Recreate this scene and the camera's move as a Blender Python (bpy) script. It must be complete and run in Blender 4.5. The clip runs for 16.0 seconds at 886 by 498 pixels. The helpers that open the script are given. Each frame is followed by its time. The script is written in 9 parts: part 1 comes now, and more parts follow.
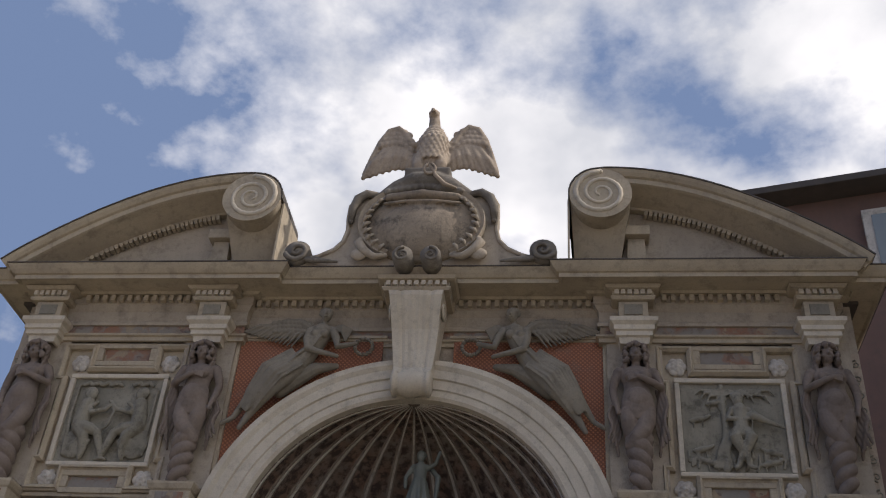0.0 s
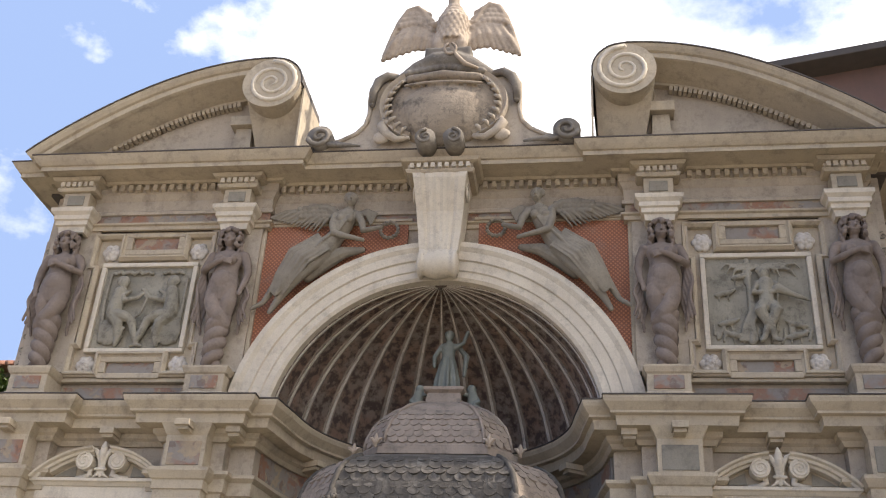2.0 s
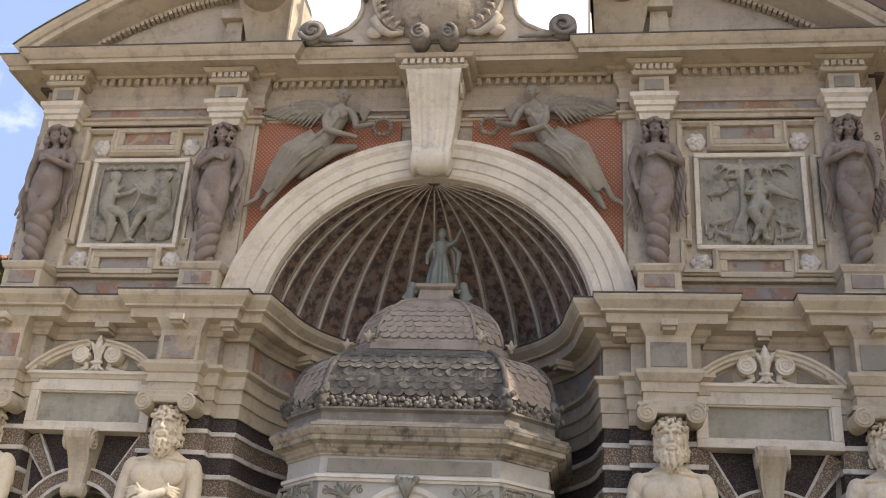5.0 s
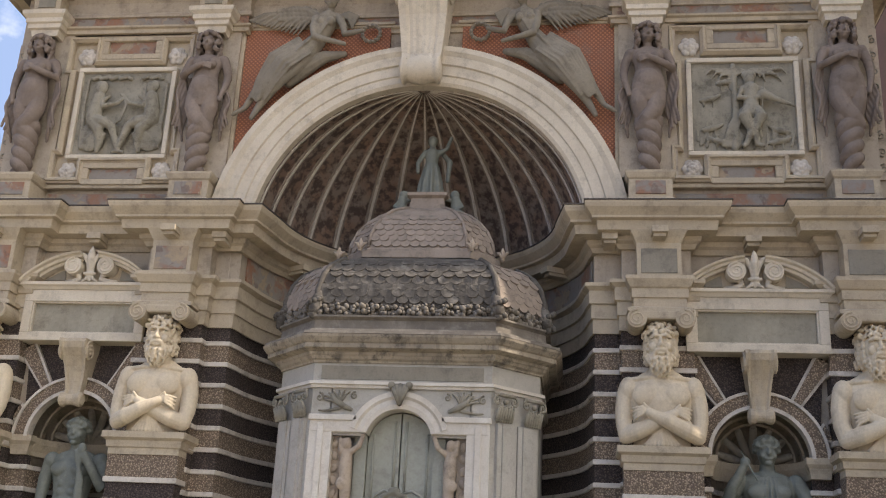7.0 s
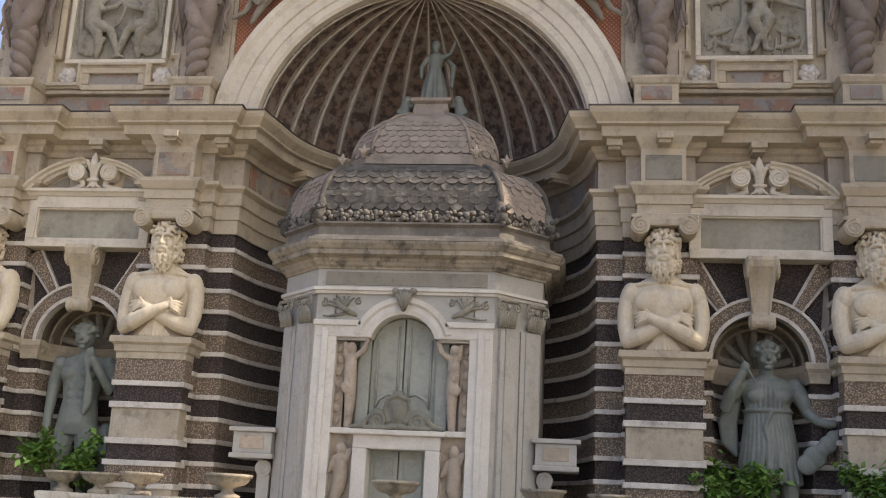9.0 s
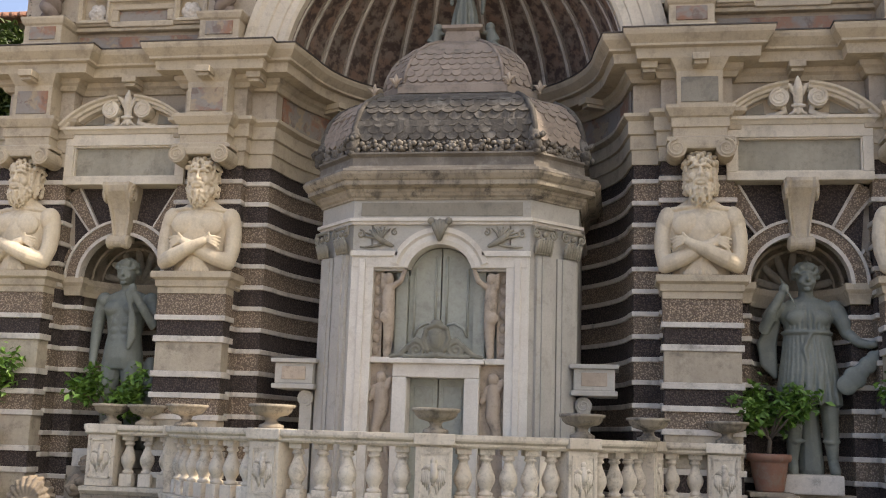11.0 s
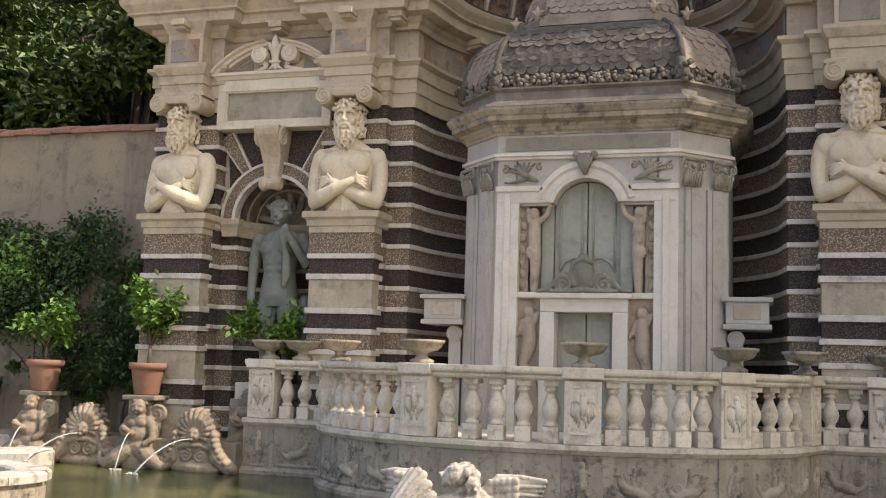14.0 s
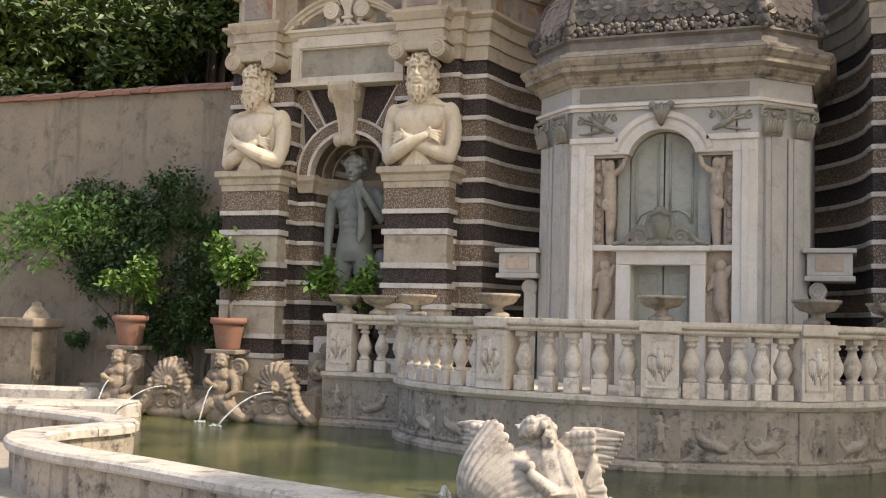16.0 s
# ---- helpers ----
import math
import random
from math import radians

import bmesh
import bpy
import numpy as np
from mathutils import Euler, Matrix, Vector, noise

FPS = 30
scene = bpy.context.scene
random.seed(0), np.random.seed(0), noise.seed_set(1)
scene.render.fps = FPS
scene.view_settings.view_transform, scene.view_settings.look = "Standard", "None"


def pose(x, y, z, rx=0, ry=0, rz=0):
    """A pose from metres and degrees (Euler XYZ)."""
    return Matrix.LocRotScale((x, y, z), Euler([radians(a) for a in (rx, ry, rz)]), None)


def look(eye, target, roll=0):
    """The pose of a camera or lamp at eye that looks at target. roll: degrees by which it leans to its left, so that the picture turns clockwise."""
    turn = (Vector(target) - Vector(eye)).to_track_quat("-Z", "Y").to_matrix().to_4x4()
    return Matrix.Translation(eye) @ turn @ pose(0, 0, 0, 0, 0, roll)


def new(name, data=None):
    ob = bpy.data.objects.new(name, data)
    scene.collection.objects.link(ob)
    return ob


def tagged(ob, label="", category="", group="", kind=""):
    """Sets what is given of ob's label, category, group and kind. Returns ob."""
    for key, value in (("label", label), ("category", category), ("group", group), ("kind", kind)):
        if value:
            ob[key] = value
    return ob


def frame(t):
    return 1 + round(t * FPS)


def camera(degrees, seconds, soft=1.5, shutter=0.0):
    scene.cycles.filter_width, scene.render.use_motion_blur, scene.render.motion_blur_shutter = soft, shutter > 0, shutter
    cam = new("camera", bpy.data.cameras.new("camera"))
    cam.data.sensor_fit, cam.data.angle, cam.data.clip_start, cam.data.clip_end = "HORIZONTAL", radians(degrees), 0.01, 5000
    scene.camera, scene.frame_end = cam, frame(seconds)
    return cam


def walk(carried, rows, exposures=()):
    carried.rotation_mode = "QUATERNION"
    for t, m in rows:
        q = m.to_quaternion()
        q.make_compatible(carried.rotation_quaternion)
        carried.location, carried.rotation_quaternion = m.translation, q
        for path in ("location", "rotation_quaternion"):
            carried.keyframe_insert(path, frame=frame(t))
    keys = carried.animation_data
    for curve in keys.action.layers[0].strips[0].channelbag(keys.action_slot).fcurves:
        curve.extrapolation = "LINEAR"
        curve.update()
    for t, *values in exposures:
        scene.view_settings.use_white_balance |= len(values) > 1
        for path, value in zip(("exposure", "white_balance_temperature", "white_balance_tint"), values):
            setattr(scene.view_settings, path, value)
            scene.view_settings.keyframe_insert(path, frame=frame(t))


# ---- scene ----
# ---------------------------------------------------------------- camera
cam = camera(45.28, 16.0, soft=1.1)
EYE = (2.82, 0.0, 1.85)
TURNS = [
    (0.0, 125.98, -3.63, 5.61), (0.5, 124.29, -3.39, 6.11), (1.0, 122.56, -3.13, 6.78), (1.5, 121.1, -3.2, 7.36),
    (2.0, 119.5, -3.1, 7.5), (2.5, 117.85, -3.29, 7.52), (3.0, 116.52, -3.47, 7.44), (3.5, 115.66, -3.24, 7.58),
    (6.0, 112.09, -3.19, 6.6), (6.5, 110.55, -2.85, 6.69), (7.0, 109.1, -2.69, 6.71), (7.5, 107.78, -2.63, 6.42),
    (8.0, 106.35, -2.52, 6.39), (8.5, 105.08, -2.73, 6.67), (9.0, 104.05, -2.76, 6.9), (11.5, 99.45, -1.76, 10.23),
    (12.0, 98.92, -2.04, 11.77), (12.5, 98.46, -2.33, 13.05), (13.0, 97.91, -2.41, 14.52), (13.5, 97.26, -2.49, 15.73),
    (14.0, 96.43, -1.79, 16.98), (14.5, 95.82, -1.78, 17.91), (15.0, 95.27, -1.38, 19.05), (15.5, 94.65, -1.49, 19.97),
    (16.0, 93.84, -1.54, 21.04),
]
EXPOSURES = [(t, stops, kelvin, 15) for t, stops, kelvin in (
    (0.0, -0.98, 6650), (0.5, -0.76, 6700), (1.0, -0.33, 6800), (1.5, 0.04, 6900), (2.5, 0.40, 7000), (3.5, 0.54, 7050),
    (6.0, 0.22, 7200), (9.0, 0.26, 7300), (12.5, 0.28, 7450), (16.0, 0.20, 7450))]
walk(cam, [(t, pose(*EYE, rx, ry, rz)) for t, rx, ry, rz in TURNS], EXPOSURES)

# ---------------------------------------------------------------- world and sun
SUN_TO = Vector((0.68, -0.03, 0.73)).normalized()
world = bpy.data.worlds.new("sky")
scene.world = world
world.use_nodes = True
wt = world.node_tree
wt.nodes.clear()


def wnode(kind, **kw):
    n = wt.nodes.new(kind)
    for k, v in kw.items():
        setattr(n, k, v)
    return n


sky = wnode("ShaderNodeTexSky", sky_type="NISHITA", sun_disc=False)
sky.sun_elevation = math.asin(SUN_TO.z)
sky.sun_rotation = math.atan2(SUN_TO.x, SUN_TO.y)
sky.air_density, sky.dust_density, sky.ozone_density = 1.0, 2.0, 1.5
wco = wnode("ShaderNodeTexCoord")
wmap = wnode("ShaderNodeMapping")
wmap.inputs["Location"].default_value = (0.35, 0.1, 0.4)
wmap.inputs["Rotation"].default_value = (0, 0, radians(24))
wmap.inputs["Scale"].default_value = (1.0, 1.0, 1.5)
wn = wnode("ShaderNodeTexNoise")
wn.inputs["Scale"].default_value, wn.inputs["Detail"].default_value, wn.inputs["Roughness"].default_value = 4.2, 9.0, 0.56
wr = wnode("ShaderNodeValToRGB")
wr.color_ramp.elements[0].position, wr.color_ramp.elements[1].position = 0.38, 0.54
wn2 = wnode("ShaderNodeTexNoise")
wn2.inputs["Scale"].default_value, wn2.inputs["Detail"].default_value = 6.0, 6.0
wr2 = wnode("ShaderNodeValToRGB")
wr2.color_ramp.elements[0].color = (33.0, 35.0, 37.5, 1)
wr2.color_ramp.elements[1].color = (51.0, 52.0, 52.5, 1)
wr2.color_ramp.elements[0].position, wr2.color_ramp.elements[1].position = 0.35, 0.6
wmix = wnode("ShaderNodeMix", data_type="RGBA")
wbg = wnode("ShaderNodeBackground")
wbg.inputs["Strength"].default_value = 0.04
wout = wnode("ShaderNodeOutputWorld")
wl = wt.links.new
wl(wco.outputs["Generated"], wmap.inputs["Vector"])
wl(wmap.outputs["Vector"], wn.inputs["Vector"])
wl(wmap.outputs["Vector"], wn2.inputs["Vector"])
# cloud cover thickens gently towards the sun and over the facade
wsep = wnode("ShaderNodeSeparateXYZ")
wgrow = wnode("ShaderNodeMath", operation="MULTIPLY_ADD")
wgrow.inputs[1].default_value = 0.40
wl(wco.outputs["Generated"], wsep.inputs[0])
wl(wsep.outputs["X"], wgrow.inputs[0])
wback = wnode("ShaderNodeMath", operation="MULTIPLY_ADD")
wback.inputs[1].default_value = 0.09
wl(wsep.outputs["Y"], wback.inputs[0])
wl(wn.outputs["Fac"], wback.inputs[2])
wshift = wnode("ShaderNodeMath", operation="SUBTRACT")
wshift.inputs[1].default_value = 0.05
wl(wback.outputs[0], wshift.inputs[0])
wl(wshift.outputs[0], wgrow.inputs[2])
wl(wgrow.outputs[0], wr.inputs["Fac"])
wl(wn2.outputs["Fac"], wr2.inputs["Fac"])
wl(wr.outputs["Color"], wmix.inputs["Factor"])
whaze = wnode("ShaderNodeMix", data_type="RGBA")
whaze.inputs["Factor"].default_value = 0.6
whaze.inputs["B"].default_value = (13.5, 20.0, 34.0, 1)
wl(sky.outputs["Color"], whaze.inputs["A"])
wl(whaze.outputs["Result"], wmix.inputs["A"])
wl(wr2.outputs["Color"], wmix.inputs["B"])
wl(wmix.outputs["Result"], wbg.inputs["Color"])
wl(wbg.outputs["Background"], wout.inputs["Surface"])

sun_data = bpy.data.lights.new("sun", "SUN")
sun_data.energy, sun_data.angle, sun_data.color = 5.0, radians(0.6), (1.0, 0.94, 0.84)
sun_ob = new("sun", sun_data)
sun_ob.matrix_world = look(SUN_TO * 60, (0, 0, 0))


# ---------------------------------------------------------------- materials
def material(name, build):
    m = bpy.data.materials.new(name)
    m.use_nodes = True
    t = m.node_tree
    t.nodes.clear()
    out = t.nodes.new("ShaderNodeOutputMaterial")
    bsdf = t.nodes.new("ShaderNodeBsdfPrincipled")
    t.links.new(bsdf.outputs["BSDF"], out.inputs["Surface"])
    build(t, bsdf)
    return m


def coords(t, scale=(1, 1, 1)):
    """Object coordinates, shifted by the object's own random number."""
    tc, oi = t.nodes.new("ShaderNodeTexCoord"), t.nodes.new("ShaderNodeObjectInfo")
    mul = t.nodes.new("ShaderNodeMath")
    mul.operation = "MULTIPLY"
    mul.inputs[1].default_value = 37.0
    t.links.new(oi.outputs["Random"], mul.inputs[0])
    mp = t.nodes.new("ShaderNodeMapping")
    mp.inputs["Scale"].default_value = scale
    t.links.new(tc.outputs["Object"], mp.inputs["Vector"])
    t.links.new(mul.outputs[0], mp.inputs["Location"])
    return mp.outputs["Vector"]


def noise_tex(t, vec, scale, detail=6.0, rough=0.6):
    n = t.nodes.new("ShaderNodeTexNoise")
    n.inputs["Scale"].default_value, n.inputs["Detail"].default_value, n.inputs["Roughness"].default_value = scale, detail, rough
    t.links.new(vec, n.inputs["Vector"])
    return n.outputs["Fac"]


def ramp(t, fac, lo, hi, a=(0, 0, 0, 1), b=(1, 1, 1, 1)):
    r = t.nodes.new("ShaderNodeValToRGB")
    r.color_ramp.elements[0].position, r.color_ramp.elements[1].position = lo, hi
    r.color_ramp.elements[0].color, r.color_ramp.elements[1].color = a, b
    t.links.new(fac, r.inputs["Fac"])
    return r.outputs["Color"]


def mix(t, fac, a, b, mode="MIX"):
    n = t.nodes.new("ShaderNodeMix")
    n.data_type, n.blend_type = "RGBA", mode
    for key, v in (("Factor", fac), ("A", a), ("B", b)):
        if isinstance(v, (tuple, float, int)):
            n.inputs[key].default_value = (*v, 1) if isinstance(v, tuple) and len(v) == 3 else v
        else:
            t.links.new(v, n.inputs[key])
    return n.outputs["Result"]


def scaled(t, fac, k):
    m = t.nodes.new("ShaderNodeMath")
    m.operation = "MULTIPLY"
    m.inputs[1].default_value = k
    t.links.new(fac, m.inputs[0])
    return m.outputs[0]


def bump(t, bsdf, height, strength, distance):
    b = t.nodes.new("ShaderNodeBump")
    b.inputs["Strength"].default_value, b.inputs["Distance"].default_value = strength, distance
    t.links.new(height, b.inputs["Height"])
    t.links.new(b.outputs["Normal"], bsdf.inputs["Normal"])


def stone(name, c1, c2, dirt=(0.10, 0.085, 0.07), amount=0.6, rough=0.85, grain=45.0, depth=0.006, streak=0.5):
    """Weathered stone: two tones, fine grain, rain streaks and dark patches."""
    def build(t, bsdf):
        v = coords(t)
        base = mix(t, ramp(t, noise_tex(t, v, 1.3), 0.35, 0.65), c1, c2)
        fine = noise_tex(t, v, grain, 4.0, 0.7)
        base = mix(t, scaled(t, ramp(t, fine, 0.38, 0.62), 0.3), base, tuple(x * 0.62 for x in c1))
        sv = coords(t, (3.0, 3.0, 0.35))
        base = mix(t, scaled(t, ramp(t, noise_tex(t, sv, 1.6, 5.0), 0.52, 0.74), amount * streak), base, dirt)
        base = mix(t, scaled(t, ramp(t, noise_tex(t, v, 3.1, 9.0, 0.74), 0.52, 0.66), amount), base, dirt)
        base = mix(t, scaled(t, ramp(t, noise_tex(t, v, 13.0, 7.0, 0.72), 0.54, 0.68), amount * 0.55), base, dirt)
        t.links.new(base, bsdf.inputs["Base Color"])
        bsdf.inputs["Roughness"].default_value = rough
        bump(t, bsdf, mix(t, 0.5, fine, noise_tex(t, v, 9.0)), 0.7, depth)
    return material(name, build)


def pebbled(name, c1, c2, flecks):
    def build(t, bsdf):
        v = coords(t)
        vo = t.nodes.new("ShaderNodeTexVoronoi")
        vo.inputs["Scale"].default_value = 34.0
        t.links.new(v, vo.inputs["Vector"])
        base = mix(t, ramp(t, vo.outputs["Distance"], 0.15, 0.55), tuple(x * 1.5 for x in c2), tuple(x * 0.6 for x in c1))
        base = mix(t, scaled(t, ramp(t, noise_tex(t, v, 2.3, 7.0), 0.5, 0.72), 0.5), base, tuple(x * 0.5 for x in c1))
        base = mix(t, scaled(t, ramp(t, noise_tex(t, v, 60.0, 2.0), 0.56, 0.66), flecks), base, (0.34, 0.29, 0.24))
        t.links.new(base, bsdf.inputs["Base Color"])
        bsdf.inputs["Roughness"].default_value = 0.9
        bump(t, bsdf, vo.outputs["Distance"], 0.8, 0.02)
    return material(name, build)


M = {
    "cream": stone("cream_travertine", (0.52, 0.44, 0.325), (0.43, 0.36, 0.27), amount=0.38),
    "plaster": stone("warm_grey_plaster", (0.50, 0.425, 0.335), (0.40, 0.34, 0.27), amount=0.42, depth=0.004),
    "pale": stone("pale_arch_stone", (0.68, 0.61, 0.50), (0.58, 0.51, 0.41), amount=0.30),
    "herm": stone("ivory_stone", (0.70, 0.60, 0.45), (0.61, 0.515, 0.385), dirt=(0.30, 0.23, 0.16), amount=0.3, grain=25.0),
    "figure": stone("grey_brown_stone", (0.27, 0.215, 0.18), (0.18, 0.142, 0.12), dirt=(0.075, 0.06, 0.052), amount=0.4, grain=22.0),
    "relief": stone("grey_green_stone", (0.35, 0.32, 0.255), (0.23, 0.212, 0.17), dirt=(0.08, 0.07, 0.055), amount=0.7, grain=30.0),
    "marble": stone("white_marble", (0.70, 0.66, 0.59), (0.60, 0.55, 0.475), dirt=(0.36, 0.31, 0.25), amount=0.4, rough=0.6),
    "temple": stone("grey_stucco", (0.50, 0.475, 0.425), (0.42, 0.40, 0.355), dirt=(0.26, 0.235, 0.20), amount=0.5),
    "strip": stone("pale_strip_stone", (0.66, 0.61, 0.545), (0.54, 0.49, 0.43), amount=0.5, grain=30.0, depth=0.012),
    "quoin": stone("light_rough_tufa", (0.50, 0.43, 0.33), (0.40, 0.34, 0.26), amount=0.5, grain=18.0, depth=0.02),
    "dark": pebbled("black_pebble_stone", (0.058, 0.042, 0.038), (0.078, 0.058, 0.05), 0.14),
    "brown": pebbled("brown_pebble_stone", (0.25, 0.185, 0.135), (0.31, 0.24, 0.175), 0.25),
    "slab": stone("veined_grey_marble", (0.37, 0.34, 0.27), (0.27, 0.25, 0.20), dirt=(0.14, 0.12, 0.095), amount=0.6, grain=14.0, depth=0.003),
    "angel": stone("olive_grey_stone", (0.30, 0.265, 0.21), (0.21, 0.185, 0.148), dirt=(0.09, 0.078, 0.06), amount=0.4, grain=22.0),
    "paving": stone("pale_paving", (0.68, 0.63, 0.55), (0.58, 0.53, 0.45), amount=0.2),
    "slate": stone("grey_slab", (0.31, 0.28, 0.225), (0.25, 0.23, 0.19), amount=0.5),
    "rooftile": stone("dark_lichen_stone", (0.10, 0.088, 0.075), (0.05, 0.044, 0.038), dirt=(0.36, 0.33, 0.285), amount=0.4, grain=30.0, depth=0.015),
    "domestone": stone("weathered_dome_stone", (0.35, 0.285, 0.235), (0.26, 0.215, 0.18), amount=0.6),
    "lichen": stone("lichened_cornice_stone", (0.24, 0.21, 0.17), (0.12, 0.105, 0.09), dirt=(0.40, 0.37, 0.32), amount=0.4),
    "baluster": stone("worn_pale_stone", (0.76, 0.68, 0.565), (0.60, 0.52, 0.42), dirt=(0.15, 0.125, 0.10), amount=0.6, grain=26.0),
    "bronze": stone("green_bronze", (0.21, 0.225, 0.195), (0.14, 0.155, 0.14), dirt=(0.28, 0.29, 0.245), amount=0.5, rough=0.6),
    "eagle": stone("ochre_stone", (0.50, 0.41, 0.32), (0.36, 0.29, 0.225), amount=0.55, grain=24.0),
    "shell": stone("pale_worn_stone", (0.56, 0.50, 0.43), (0.40, 0.355, 0.30), dirt=(0.08, 0.07, 0.058), amount=0.85, grain=24.0),
    "darkstone": stone("dark_brown_stone", (0.33, 0.27, 0.20), (0.20, 0.165, 0.125), dirt=(0.06, 0.06, 0.035), amount=0.75, grain=18.0, depth=0.02),
    "terracotta": stone("terracotta", (0.32, 0.15, 0.095), (0.23, 0.115, 0.08), dirt=(0.24, 0.19, 0.15), amount=0.75),
    "gardenwall": stone("stained_wall_plaster", (0.29, 0.24, 0.175), (0.225, 0.19, 0.145), dirt=(0.09, 0.078, 0.06), amount=0.7, streak=0.9),
    "gravel": stone("sandy_ground", (0.38, 0.33, 0.26), (0.31, 0.27, 0.215), amount=0.3, grain=120.0),
    "villa": stone("dusky_red_plaster", (0.20, 0.115, 0.09), (0.165, 0.10, 0.082), amount=0.35),
    "shutter": stone("sage_grey_wood", (0.37, 0.375, 0.315), (0.31, 0.315, 0.265), amount=0.3, grain=14.0, rough=0.55),
    "void": stone("dark_interior", (0.03, 0.028, 0.026), (0.02, 0.02, 0.02), amount=0.1),
    "bark": stone("grey_bark", (0.16, 0.12, 0.085), (0.10, 0.08, 0.06), amount=0.4),
    "spout": stone("weathered_brown_stone", (0.37, 0.295, 0.215), (0.23, 0.18, 0.13), dirt=(0.065, 0.055, 0.038), amount=0.85, grain=20.0, depth=0.015),
    "weathered": stone("weathered_cream_stone", (0.44, 0.375, 0.285), (0.27, 0.23, 0.18), dirt=(0.05, 0.044, 0.038), amount=0.9, streak=0.9),
    "coping": stone("stained_coping_stone", (0.64, 0.59, 0.52), (0.50, 0.455, 0.39), dirt=(0.13, 0.11, 0.09), amount=0.85, grain=24.0, depth=0.012),
    "basinwall": stone("streaked_basin_plaster", (0.46, 0.39, 0.30), (0.36, 0.31, 0.25), dirt=(0.055, 0.05, 0.042), amount=0.95, grain=26.0, streak=1.0),
    "plinth": stone("stained_plinth_stone", (0.46, 0.39, 0.305), (0.27, 0.228, 0.18), dirt=(0.06, 0.055, 0.045), amount=1.0, grain=20.0, depth=0.012),
    "shield": stone("ochre_stained_stone", (0.40, 0.33, 0.25), (0.25, 0.20, 0.15), dirt=(0.07, 0.06, 0.05), amount=0.8, grain=16.0, depth=0.02, streak=0.9),
    "crest": stone("lichened_grey_stone", (0.25, 0.24, 0.19), (0.15, 0.145, 0.115), dirt=(0.07, 0.065, 0.055), amount=0.6, grain=22.0),
    "lead": stone("dark_lead_edge", (0.10, 0.085, 0.075), (0.07, 0.06, 0.055), amount=0.3),
}


def orange_build(t, bsdf):
    v = coords(t)
    w1, w2 = t.nodes.new("ShaderNodeTexWave"), t.nodes.new("ShaderNodeTexWave")
    for w, rot in ((w1, 45), (w2, -45)):
        mp = t.nodes.new("ShaderNodeMapping")
        mp.inputs["Rotation"].default_value = (0, radians(rot), 0)
        t.links.new(v, mp.inputs["Vector"])
        t.links.new(mp.outputs["Vector"], w.inputs["Vector"])
        w.bands_direction = "X"
        w.inputs["Scale"].default_value, w.inputs["Distortion"].default_value = 5.5, 0.6
    grid = mix(t, 1.0, w1.outputs["Color"], w2.outputs["Color"], "MULTIPLY")
    base = mix(t, ramp(t, noise_tex(t, v, 2.2), 0.38, 0.64), (0.56, 0.23, 0.11), (0.45, 0.20, 0.115))
    base = mix(t, scaled(t, ramp(t, grid, 0.2, 0.5), 0.8), (0.26, 0.10, 0.055), base)
    base = mix(t, scaled(t, ramp(t, noise_tex(t, v, 3.0, 7.0), 0.55, 0.75), 0.6), base, (0.26, 0.17, 0.13))
    t.links.new(base, bsdf.inputs["Base Color"])
    bsdf.inputs["Roughness"].default_value = 0.7
    bump(t, bsdf, grid, 0.6, 0.012)


def fresco_build(t, bsdf):
    v = coords(t)
    vo = t.nodes.new("ShaderNodeTexVoronoi")
    vo.inputs["Scale"].default_value = 3.4
    warp = t.nodes.new("ShaderNodeTexNoise")
    warp.inputs["Scale"].default_value, warp.inputs["Detail"].default_value = 3.0, 4.0
    t.links.new(v, warp.inputs["Vector"])
    t.links.new(mix(t, 0.22, v, warp.outputs["Color"]), vo.inputs["Vector"])
    base = mix(t, ramp(t, noise_tex(t, v, 1.7), 0.4, 0.6), (0.44, 0.30, 0.225), (0.42, 0.35, 0.295))
    base = mix(t, ramp(t, noise_tex(t, v, 6.5, 8.0, 0.62), 0.42, 0.56), (0.16, 0.115, 0.10), base)
    base = mix(t, scaled(t, ramp(t, vo.outputs["Distance"], 0.16, 0.3, (1, 1, 1, 1), (0, 0, 0, 1)), 0.5), base, (0.46, 0.37, 0.30))
    t.links.new(base, bsdf.inputs["Base Color"])
    bsdf.inputs["Roughness"].default_value = 0.85
    bump(t, bsdf, noise_tex(t, v, 20.0), 0.4, 0.006)


def water_build(t, bsdf):
    v = coords(t)
    # olive patches in the colour stand in for sunlight on the pool floor
    base = mix(t, ramp(t, noise_tex(t, v, 0.5, 4.0), 0.48, 0.64), (0.028, 0.042, 0.013), (0.115, 0.12, 0.045))
    t.links.new(base, bsdf.inputs["Base Color"])
    bsdf.inputs["Roughness"].default_value = 0.06
    bsdf.inputs["IOR"].default_value = 1.33
    bump(t, bsdf, noise_tex(t, coords(t, (1.0, 2.6, 1.0)), 5.0, 4.0), 0.25, 0.03)


def leaf(name, c1, c2):
    def build(t, bsdf):
        g = t.nodes.new("ShaderNodeNewGeometry")
        t.links.new(mix(t, g.outputs["Random Per Island"], c1, c2), bsdf.inputs["Base Color"])
        bsdf.inputs["Roughness"].default_value = 0.5
        bsdf.inputs["Subsurface Weight"].default_value = 0.0
    return material(name, build)


def jet_build(t, bsdf):
    bsdf.inputs["Base Color"].default_value = (0.85, 0.88, 0.88, 1)
    bsdf.inputs["Roughness"].default_value = 0.1
    bsdf.inputs["Transmission Weight"].default_value = 0.6
    bsdf.inputs["IOR"].default_value = 1.33


